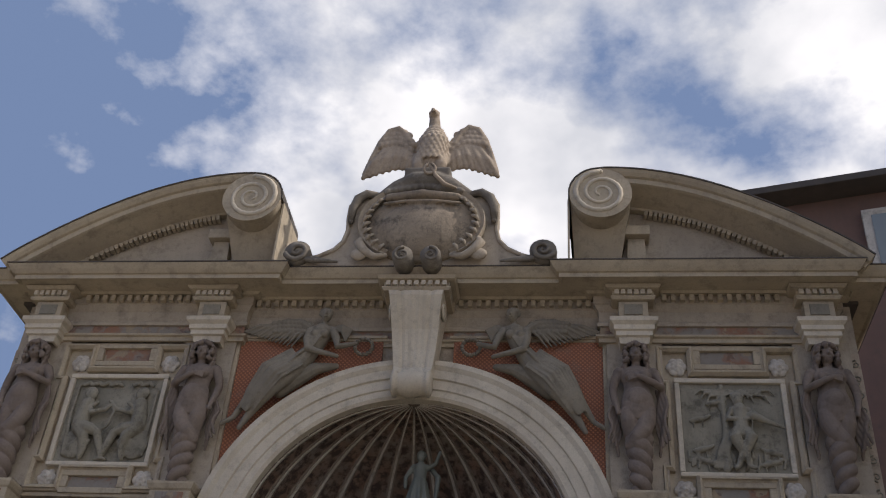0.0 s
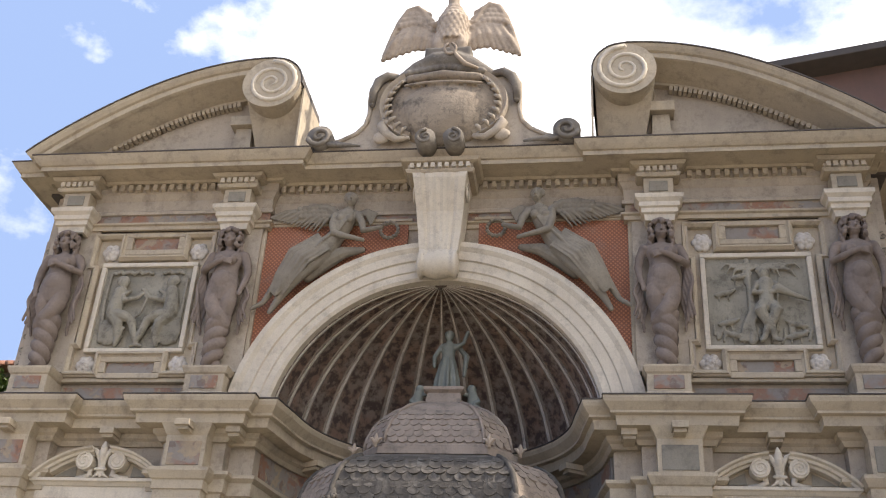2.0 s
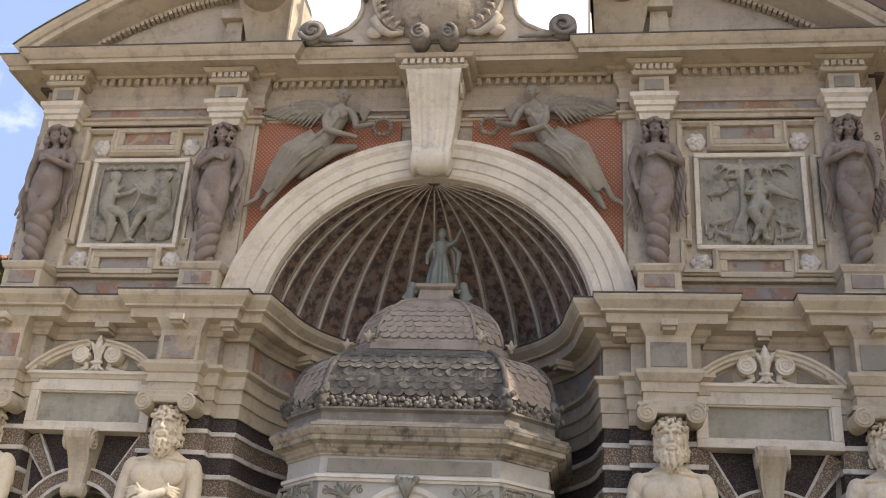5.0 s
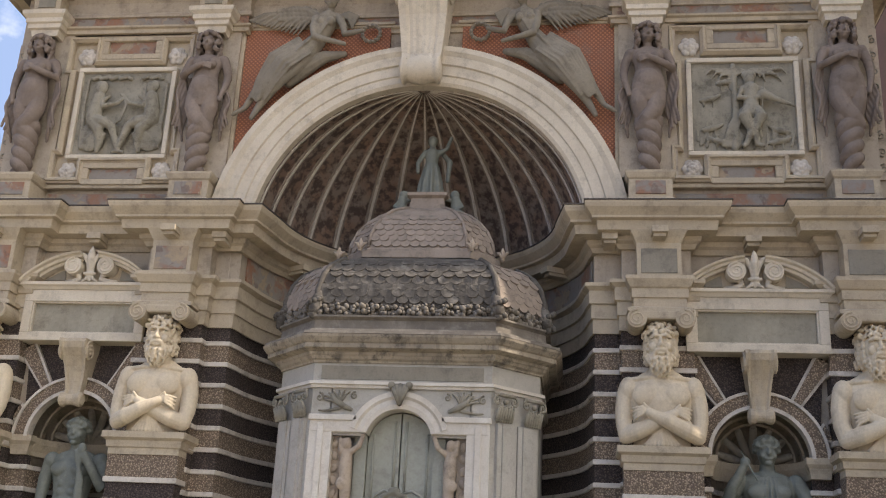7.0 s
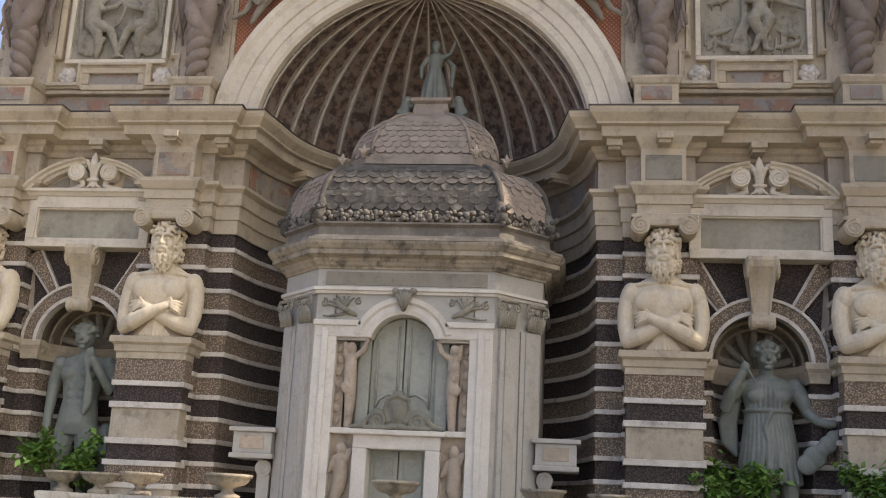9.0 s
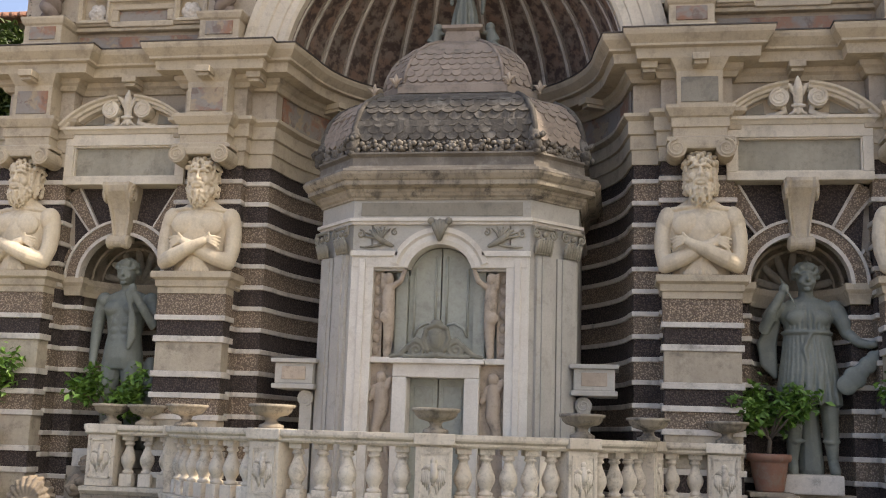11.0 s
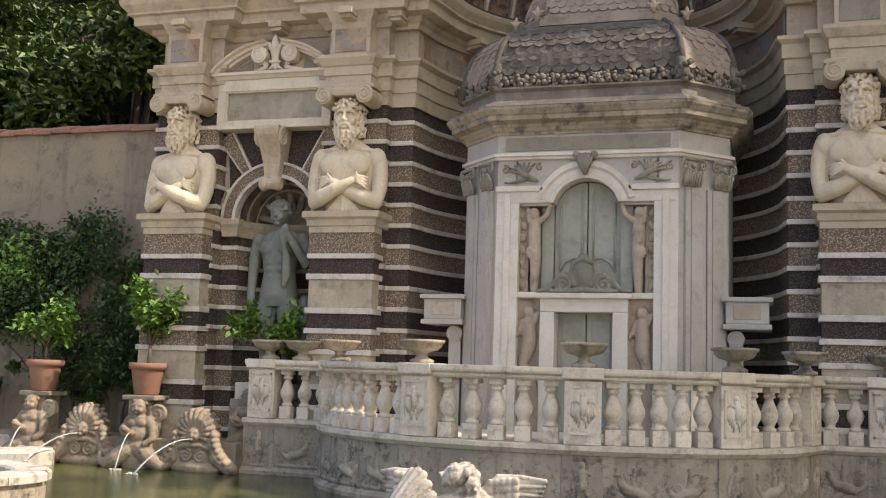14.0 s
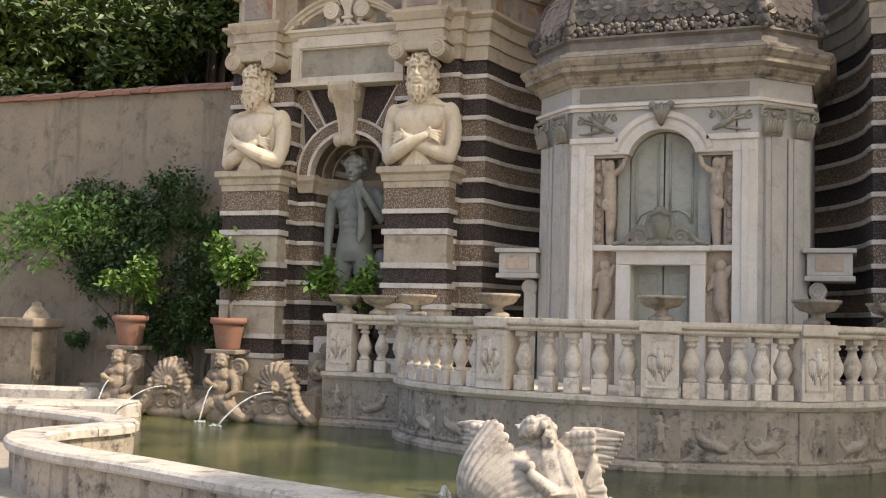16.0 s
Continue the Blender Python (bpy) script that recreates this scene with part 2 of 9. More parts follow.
def pane_build(t, bsdf):
    bsdf.inputs["Base Color"].default_value = (0.25, 0.28, 0.29, 1)
    bsdf.inputs["Roughness"].default_value = 0.12


def mural_build(t, bsdf):
    """Faded painting: soft patches of red, ochre and blue grey under grime."""
    v = coords(t)
    warp = t.nodes.new("ShaderNodeTexNoise")
    warp.inputs["Scale"].default_value, warp.inputs["Detail"].default_value = 2.4, 5.0
    t.links.new(v, warp.inputs["Vector"])
    vec = mix(t, 0.30, v, warp.outputs["Color"])
    base = mix(t, ramp(t, noise_tex(t, vec, 2.1, 3.0), 0.44, 0.52), (0.30, 0.155, 0.10), (0.27, 0.245, 0.22))
    base = mix(t, ramp(t, noise_tex(t, vec, 3.7, 3.0), 0.55, 0.60), base, (0.37, 0.29, 0.20))
    base = mix(t, scaled(t, ramp(t, noise_tex(t, vec, 6.0, 4.0), 0.58, 0.64), 0.7), base, (0.15, 0.095, 0.08))
    base = mix(t, scaled(t, ramp(t, noise_tex(t, v, 14.0, 6.0, 0.7), 0.42, 0.66), 0.6), base, (0.24, 0.20, 0.165))
    t.links.new(base, bsdf.inputs["Base Color"])
    bsdf.inputs["Roughness"].default_value = 0.85
    bump(t, bsdf, noise_tex(t, v, 24.0), 0.4, 0.004)


M["mural"] = material("faded_painted_panel", mural_build)
M["orange"] = material("orange_grille_plaster", orange_build)
M["fresco"] = material("dark_faded_fresco", fresco_build)
M["water"] = material("green_pool_water", water_build)
M["jet"] = material("water_jet", jet_build)
M["pane"] = material("window_pane", pane_build)
M["lemon_leaf"] = leaf("lemon_leaf", (0.05, 0.12, 0.018), (0.13, 0.24, 0.035))
M["ivy_leaf"] = leaf("climber_leaf", (0.02, 0.05, 0.014), (0.05, 0.10, 0.025))
M["fern_leaf"] = leaf("bright_climber_leaf", (0.12, 0.24, 0.05), (0.22, 0.38, 0.11))
M["tree_leaf"] = leaf("tree_leaf", (0.022, 0.050, 0.010), (0.085, 0.125, 0.024))


# ---------------------------------------------------------------- mesh tools
def mesh_of(bm, name, mat, smooth=False):
    bmesh.ops.recalc_face_normals(bm, faces=bm.faces)
    me = bpy.data.meshes.new(name)
    bm.to_mesh(me)
    bm.free()
    me.materials.append(mat)
    if smooth:
        for p in me.polygons:
            p.use_smooth = True
    return me


def part(name, bm, mat, parent=None, label="", smooth=False):
    ob = new(name, mesh_of(bm, name, mat, smooth))
    if parent is not None:
        ob.parent = parent
        ob.matrix_parent_inverse = parent.matrix_basis.inverted()
    return tagged(ob, label)


def same(name, me, parent, m=None, label=""):
    """Another object on a mesh that exists already, under parent (pose m in the parent's own axes)."""
    ob = new(name, me)
    ob.parent = parent
    if m is not None:
        ob.matrix_basis = m
    return tagged(ob, label)


def thing(name, at=(0, 0, 0), label="", category="", group="", kind=""):
    ob = new(name)
    ob.empty_display_size = 0.2
    ob.location = at
    ob.matrix_basis = Matrix.Translation(at)
    return tagged(ob, label, category, group, kind)


def box(bm, x0, x1, y0, y1, z0, z1, bevel=0.0):
    made = bmesh.ops.create_cube(bm, size=1.0)["verts"]
    bmesh.ops.transform(bm, verts=made, matrix=Matrix.Translation(((x0 + x1) / 2, (y0 + y1) / 2, (z0 + z1) / 2)) @ Matrix.Diagonal((x1 - x0, y1 - y0, z1 - z0, 1)))
    if bevel:
        edges = list({e for v in made for e in v.link_edges})
        bmesh.ops.bevel(bm, geom=edges, offset=bevel, segments=2, affect="EDGES", profile=0.6)
    return bm


def boxed(*a, **k):
    return box(bmesh.new(), *a, **k)


def rings(bm, loops, closed_ring=True, caps=True, closed_path=False):
    """Skins a row of vertex loops."""
    vs = [[bm.verts.new(p) for p in loop] for loop in loops]
    n = len(vs[0])
    pairs = list(zip(vs, vs[1:])) + ([(vs[-1], vs[0])] if closed_path else [])
    for a, b in pairs:
        for i in range(n if closed_ring else n - 1):
            j = (i + 1) % n
            bm.faces.new((a[i], a[j], b[j], b[i]))
    if caps and closed_ring and not closed_path:
        bm.faces.new(vs[0][::-1])
        bm.faces.new(vs[-1])
    return bm


def sweep(bm, path, profile, closed=False):
    """A moulding: the profile (outward, z) carried along a plan path with mitred corners. Outward is to the right of the way."""
    n = len(path)
    loops = []
    for i, (x, y) in enumerate(path):
        p = Vector((x, y))
        a = (p - Vector(path[i - 1])) if (i > 0 or closed) else None
        b = (Vector(path[(i + 1) % n]) - p) if (i < n - 1 or closed) else None
        a, b = (a or b).normalized(), (b or a).normalized()
        na, nb = Vector((a.y, -a.x)), Vector((b.y, -b.x))
        m = (na + nb)
        m = m / max(m.dot(na), 0.25)
        loops.append([(x + m.x * o, y + m.y * o, z) for o, z in profile])
    return rings(bm, loops, closed_path=closed)


def arc_sweep(bm, cx, cz, profile, a0, a1, n=32):
    """The profile (radius, y) carried round an arch that stands in a plane across y."""
    loops = []
    for i in range(n + 1):
        a = radians(a0 + (a1 - a0) * i / n)
        loops.append([(cx + r * math.cos(a), y, cz + r * math.sin(a)) for r, y in profile])
    return rings(bm, loops)


def lathe(bm, profile, at=(0, 0, 0), segs=16, flute=0.0, flutes=12):
    loops = []
    for r, z in profile:
        loops.append([(at[0] + r * (1 + flute * math.cos(flutes * 2 * math.pi * k / segs)) * math.cos(2 * math.pi * k / segs),
                       at[1] + r * (1 + flute * math.cos(flutes * 2 * math.pi * k / segs)) * math.sin(2 * math.pi * k / segs), at[2] + z) for k in range(segs)])
    return rings(bm, loops)


SPHERES = {}


def unit_sphere(u, v):
    if (u, v) not in SPHERES:
        pts = [Vector((0, 0, 1))]
        for j in range(1, v):
            q = math.pi * j / v
            pts += [Vector((math.sin(q) * math.cos(2 * math.pi * k / u), math.sin(q) * math.sin(2 * math.pi * k / u), math.cos(q))) for k in range(u)]
        pts.append(Vector((0, 0, -1)))
        faces = [(0, 1 + k, 1 + (k + 1) % u) for k in range(u)]
        for j in range(v - 2):
            a, b = 1 + j * u, 1 + (j + 1) * u
            faces += [(a + k, b + k, b + (k + 1) % u, a + (k + 1) % u) for k in range(u)]
        last = 1 + (v - 2) * u
        faces += [(last + k, len(pts) - 1, last + (k + 1) % u) for k in range(u)]
        SPHERES[(u, v)] = pts, faces
    return SPHERES[(u, v)]


def ball(bm, c, r, rot=(0, 0, 0), u=14, v=9):
    """An ellipsoid of radii r."""
    pts, faces = unit_sphere(u, v)
    rx, ry, rz = (r, r, r) if isinstance(r, (int, float)) else r
    if rot == (0, 0, 0):
        vs = [bm.verts.new((c[0] + p.x * rx, c[1] + p.y * ry, c[2] + p.z * rz)) for p in pts]
    else:
        m = pose(*c, *rot) @ Matrix.Diagonal((rx, ry, rz, 1))
        vs = [bm.verts.new(m @ p) for p in pts]
    for f in faces:
        bm.faces.new([vs[i] for i in f])
    return bm


def limb(bm, points, segs=10):
    """A tapering tube through points (x, y, z, r), round at both ends."""
    pts = [Vector(p[:3]) for p in points]
    up = Vector((0.31, 0.95, 0.13))
    loops = []
    for i, p in enumerate(points):
        d = (pts[min(i + 1, len(pts) - 1)] - pts[max(i - 1, 0)]).normalized()
        s = d.cross(up).normalized()
        w = d.cross(s)
        loops.append([tuple(pts[i] + (s * math.cos(2 * math.pi * k / segs) + w * math.sin(2 * math.pi * k / segs)) * p[3]) for k in range(segs)])
    rings(bm, loops)
    for p in (points[0], points[-1]):
        ball(bm, p[:3], p[3], u=segs, v=6)
    return bm


def trunk(bm, levels, cx=0.0, cy=0.0, cz=0.0, segs=24):
    """A body as stacked ovals: (z, half width, half depth, shift in y)."""
    return rings(bm, [[(cx + w * math.cos(2 * math.pi * k / segs), cy + o + d * math.sin(2 * math.pi * k / segs), cz + z) for k in range(segs)] for z, w, d, o in levels])


def fused(bm, name, mat, voxel=0.03, smooth=2):
    """Fuses overlapping solids into one carved mesh."""
    bmesh.ops.recalc_face_normals(bm, faces=bm.faces)
    me = bpy.data.meshes.new(name)
    bm.to_mesh(me)
    bm.free()
    tmp = new("tmp", me)
    mod = tmp.modifiers.new("fuse", "REMESH")
    mod.mode, mod.voxel_size, mod.use_smooth_shade = "VOXEL", voxel, True
    dg = bpy.context.evaluated_depsgraph_get()
    made = bpy.data.meshes.new_from_object(tmp.evaluated_get(dg))
    bpy.data.objects.remove(tmp)
    bpy.data.meshes.remove(me)
    b2 = bmesh.new()
    b2.from_mesh(made)
    for _ in range(smooth):
        bmesh.ops.smooth_vert(b2, verts=b2.verts, factor=0.5, use_axis_x=True, use_axis_y=True, use_axis_z=True)
    b2.to_mesh(made)
    b2.free()
    made.name = name
    made.materials.clear()
    made.materials.append(mat)
    for p in made.polygons:
        p.use_smooth = True
    return made


def spiral(bm, cx, cz, r, y, turns=2.2, thick=0.12, flip=1, start=90, segs=6):
    """A raised scroll ridge on a face across y."""
    pts = []
    n = int(turns * 18)
    for i in range(n + 1):
        f = i / n
        rr = r * (1 - 0.88 * f)
        a = radians(start) + flip * f * turns * 2 * math.pi
        pts.append((cx + rr * math.cos(a), y, cz + rr * math.sin(a), r * thick * (1 - 0.55 * f)))
    return limb(bm, pts, segs)


def disc(bm, cx, cz, r, y0, y1, segs=24):
    return rings(bm, [[(cx + r * math.cos(2 * math.pi * k / segs), y, cz + r * math.sin(2 * math.pi * k / segs)) for k in range(segs)] for y in (y0, y1)])


def prism(bm, outline, y0, y1):
    """An outline of (x, z), pulled from y0 to y1."""
    return rings(bm, [[(x, y, z) for x, z in outline] for y in (y0, y1)])
# ---------------------------------------------------------------- setting: ground, water, facade
AX = 5.68                 # axis of each side bay
PIER_Y, BAY_Y = 17.0, 17.3
NICHE_R, NICHE_Y = 3.1, 17.3
ARCH_Z, ARCH_R = 8.0, 3.0


def ground():
    bm = boxed(-400, 400, -300, 600, -0.5, -0.1)
    return tagged(part("ground", bm, M["gravel"]), "pale sandy gravel ground round the fountain", "ground", kind="structure")


ground()

facade = thing("facade", (0, 17.3, 0), "tall baroque fountain facade of cream stone with a deep central niche", "fountain facade", kind="structure")


def upper_wall():
    """The wall of the upper storey, with the great arch cut through it."""
    bm = bmesh.new()
    y0, y1, top = 17.3, 17.75, 13.1
    for s in (-1, 1):
        box(bm, min(s * ARCH_R, s * 8.05), max(s * ARCH_R, s * 8.05), y0, y1, 8.0, top)
    n = 40
    for i in range(n):
        a, b = math.pi * i / n, math.pi * (i + 1) / n
        (xa, za), (xb, zb) = [(ARCH_R * math.cos(q), ARCH_Z + ARCH_R * math.sin(q)) for q in (a, b)]
        prism(bm, [(xa, za), (xb, zb), (xb, top), (xa, top)], y0, y1)
    part("upper_wall", bm, M["plaster"], facade)


def lower_wall():
    """The wall of the lower storey in two halves, each with a small statue niche."""
    for s in (-1, 1):
        bm = bmesh.new()
        r, zc = 0.78, 4.42
        x_in, x_out = 3.3, 8.05
        for a, b in ((x_in, AX - r), (AX + r, x_out)):
            box(bm, *sorted((s * a, s * b)), BAY_Y, 18.6, -0.3, 8.5)
        n = 20
        for i in range(n):
            qa, qb = math.pi * i / n, math.pi * (i + 1) / n
            pts = [(s * AX + r * math.cos(q), zc + r * math.sin(q)) for q in (qa, qb)]
            prism(bm, [pts[0], pts[1], (pts[1][0], 8.5), (pts[0][0], 8.5)], BAY_Y, 17.75)
        box(bm, s * AX - r, s * AX + r, BAY_Y, 18.6, -0.3, 1.2)
        part("lower_wall", bm, M["plaster"], facade)
        # shell of the small niche
        bm = bmesh.new()
        cols = 14
        loops = []
        for j in range(12):
            if j < 4:
                z, rr = 1.2 + (zc - 1.2) * j / 3, r
            else:
                q = (j - 3) / 8 * math.pi / 2
                z, rr = zc + r * math.sin(q), max(r * math.cos(q), 0.01)
            loops.append([(s * AX + rr * math.cos(math.pi * k / cols), 17.3 + rr * 0.95 * math.sin(math.pi * k / cols), z) for k in range(cols + 1)])
        rings(bm, loops, closed_ring=False, caps=False)
        bmesh.ops.solidify(bm, geom=bm.faces, thickness=-0.05)
        # lining in a dark brown stone, darker than the wall plaster
        part("small_niche", bm, M["darkstone"], facade, "dark brown statue niche", smooth=True)


def niche_wall():
    """The curved wall of the great niche below its half dome."""
    bm = bmesh.new()
    prof = [(0.0, 0.3), (0.0, 8.3), (-0.3, 8.3), (-0.3, 0.3)]
    path = [(-NICHE_R * math.cos(math.pi * k / 36), NICHE_Y + NICHE_R * math.sin(math.pi * k / 36)) for k in range(37)]
    sweep(bm, path, prof)
    part("niche_wall", bm, M["plaster"], facade, smooth=False)


def half_dome():
    """Painted half dome with ribs that meet at the crown of the arch."""
    loops = []
    cols, rows = 48, 20
    for j in range(rows + 1):
        q = (j / rows) * math.pi / 2 * 0.995
        loops.append([(-ARCH_R * math.cos(q) * math.cos(math.pi * k / cols), 17.3 + ARCH_R * math.cos(q) * math.sin(math.pi * k / cols), ARCH_Z + ARCH_R * math.sin(q)) for k in range(cols + 1)])
    bm = bmesh.new()
    rings(bm, loops, closed_ring=False, caps=False)
    bmesh.ops.solidify(bm, geom=bm.faces, thickness=0.12)
    dome = part("half_dome", bm, M["fresco"], facade, "half dome painted with faded dark figures", smooth=True)
    n = 15
    for i in range(n + 1):
        a = min(max(math.pi * i / n, 0.02), math.pi - 0.02)
        for half, lift, mat in ((0.020, 0.02, M["domestone"]), (0.007, 0.04, M["strip"])):
            loops = []
            for j in range(20):
                q = j / 19 * math.pi / 2 * 0.975
                w = half * (1.0 + 0.9 * math.sin(q)) if q < 1.3 else half * 2.0
                row = []
                for da, d in ((-w, -0.03), (-w, lift), (w, lift), (w, -0.03)):
                    rr = ARCH_R - d
                    row.append((-rr * math.cos(q) * math.cos(a + da), 17.3 + rr * math.cos(q) * math.sin(a + da), ARCH_Z + rr * math.sin(q)))
                loops.append(row)
            part("rib", rings(bmesh.new(), loops), mat, dome)


def shell_box():
    """Plain back and sides that close the building."""
    bm = bmesh.new()
    for s in (-1, 1):
        box(bm, *sorted((s * 7.6, s * 8.05)), 17.75, 22.0, -0.3, 13.1)
    box(bm, -8.05, 8.05, 21.7, 22.0, -0.3, 13.1)
    part("back_wall", bm, M["plaster"], facade)
    bm = boxed(-8.2, 8.2, 17.2, 22.1, 13.1, 13.3)
    part("roof", bm, M["lead"], facade)


upper_wall()
lower_wall()
niche_wall()
half_dome()
shell_box()


def niche_arc(r, a0=0, a1=180, n=36):
    return [(-r * math.cos(radians(a0 + (a1 - a0) * k / n)), NICHE_Y + r * math.sin(radians(a0 + (a1 - a0) * k / n))) for k in range(n + 1)]


def piers():
    for s in (-1, 1):
        for x0, x1 in ((3.55, 4.68), (6.79, 8.03)):
            bm = boxed(*sorted((s * x0, s * x1)), PIER_Y + 0.02, 17.5, -0.3, 8.2)
            part("pier", bm, M["plaster"], facade)


piers()


# wall courses of the lower storey: thin pale strips between dark and brown bands
def courses():
    inner = [(-AX + 0.78, BAY_Y + 0.3), (-AX + 0.78, BAY_Y), (-4.68, BAY_Y), (-4.68, PIER_Y), (-3.55, PIER_Y), (-3.55, PIER_Y + 0.22), (-3.12, PIER_Y + 0.22)]
    mid = inner + niche_arc(3.07, 4, 176, 34) + [(-x, y) for x, y in reversed(inner)]
    upper = [(-4.70, BAY_Y)] + inner[2:]
    mid_up = upper + niche_arc(3.07, 4, 176, 34) + [(-x, y) for x, y in reversed(upper)]
    left = [(-8.05, 18.4), (-8.05, PIER_Y), (-6.79, PIER_Y), (-6.79, BAY_Y), (-AX - 0.78, BAY_Y), (-AX - 0.78, BAY_Y + 0.3)]
    right = [(-x, y) for x, y in reversed(left)]
    left_up, right_up = left[:4], right[2:]
    step = 0.363
    for k in range(18):
        z = 6.10 - step * k
        if z < 0.1:
            break
        paths = (left_up, mid_up, right_up) if z > 4.35 else (left, mid, right)
        for path in paths:
            bm = bmesh.new()
            sweep(bm, path, [(-0.02, z - 0.04), (0.035, z - 0.04), (0.045, z - 0.03), (0.045, z + 0.03), (0.035, z + 0.04), (-0.02, z + 0.04)])
            part("pale_course", bm, M["strip"], facade)
        z2 = z - 0.04 - (step - 0.08)
        paths = (left_up, mid_up, right_up) if z2 > 4.25 else (left, mid, right)
        for path in paths:
            bm = bmesh.new()
            sweep(bm, path, [(-0.02, z2), (0.012, z2), (0.012, z - 0.04), (-0.02, z - 0.04)])
            part("dark_course" if k % 2 else "brown_course", bm, M["dark"] if k % 2 else M["brown"], facade)
    # topmost dark course
    for path in (left_up, mid_up, right_up):
        bm = bmesh.new()
        sweep(bm, path, [(-0.02, 6.14), (0.012, 6.14), (0.012, 6.38), (-0.02, 6.38)])
        part("dark_course", bm, M["dark"], facade)


courses()

# lower entablature
LOW = [(-8.05, 19.5), (-8.05, PIER_Y), (-6.79, PIER_Y), (-6.79, BAY_Y), (-4.68, BAY_Y), (-4.68, PIER_Y), (-3.55, PIER_Y), (-3.55, PIER_Y + 0.22), (-3.12, PIER_Y + 0.22)] + niche_arc(3.07, 5, 175, 34)
LOW = LOW + [(-x, y) for x, y in reversed(LOW[:9])]


def moulding(name, path, prof, mat, label="", parent=None):
    bm = bmesh.new()
    sweep(bm, path, prof)
    return part(name, bm, mat, parent or facade, label)


moulding("lower_architrave", LOW, [(-0.03, 6.38), (0.05, 6.38), (0.05, 6.62), (0.08, 6.63), (0.08, 6.86), (0.12, 6.88), (0.12, 7.10), (0.20, 7.16), (0.20, 7.22), (-0.03, 7.24)], M["cream"])
moulding("lower_cornice", LOW, [(-0.03, 7.78), (0.06, 7.78), (0.10, 7.86), (0.16, 7.9), (0.17, 7.98), (0.40, 8.0), (0.42, 8.16), (0.50, 8.18), (0.50, 8.22), (0.60, 8.34), (0.62, 8.40), (0.62, 8.44), (-0.03, 8.50)], M["cream"], "cream moulded cornice with dark weathered upper edge")
moulding("cornice_flashing", LOW, [(-0.03, 8.502), (0.635, 8.444), (0.635, 8.464), (-0.03, 8.53)], M["lead"])

# upper storey base course and entablature
UP = [(-7.78, 20.0), (-7.78, 17.28), (-7.25, 17.28), (-7.25, 17.08), (-3.42, 17.08), (-3.42, 17.28), (3.42, 17.28), (3.42, 17.08), (7.25, 17.08), (7.25, 17.28), (7.78, 17.28), (7.78, 20.0)]
moulding("upper_architrave", UP, [(-0.03, 12.16), (0.03, 12.16), (0.03, 12.24), (0.08, 12.26), (0.08, 12.30), (-0.03, 12.32)], M["cream"])
moulding("upper_frieze", UP, [(-0.03, 12.32), (0.0, 12.32), (0.0, 12.50), (-0.03, 12.50)], M["mural"])
moulding("upper_bed", UP, [(-0.03, 12.50), (0.05, 12.50), (0.06, 12.56), (0.02, 12.60), (0.02, 12.82), (0.09, 12.94), (0.12, 12.96), (0.12, 13.12), (-0.03, 13.12)], M["plaster"])
moulding("upper_cornice", UP, [(-0.03, 13.12), (0.22, 13.12), (0.26, 13.16), (0.70, 13.17), (0.74, 13.13), (0.76, 13.13), (0.76, 13.22), (0.80, 13.23), (0.86, 13.30), (0.90, 13.36), (0.92, 13.40), (-0.03, 13.44)], M["cream"], "deep cream crowning cornice")
moulding("cornice_flashing", UP, [(-0.03, 13.442), (0.935, 13.402), (0.935, 13.425), (-0.03, 13.47)], M["lead"])

# great arch
bm = bmesh.new()
arc_sweep(bm, 0, ARCH_Z, [(2.98, 17.32), (2.98, 17.12), (3.04, 17.08), (3.16, 17.08), (3.18, 17.05), (3.36, 17.05), (3.38, 17.01), (3.54, 17.0), (3.62, 16.95), (3.72, 16.95), (3.74, 17.32)], 0, 180, 56)
part("arch_moulding", bm, M["pale"], facade, "pale moulded stone archivolt")


def dentils():
    me = mesh_of(boxed(-0.045, 0.045, -0.07, 0.06, 12.975, 13.105, 0.006), "dentil", M["cream"])
    for x0, x1, y in ((-7.95, -3.5, 16.93), (-3.3, 3.3, 17.13), (3.5, 7.95, 16.93)):
        n = int((x1 - x0) / 0.17)
        for i in range(n):
            x = x0 + (i + 0.5) * (x1 - x0) / n
            if min(abs(abs(x) - q) for q in (0.0, 4.03, 7.36)) > 0.55:
                same("dentil", me, facade, pose(x, y - 17.3, 0))


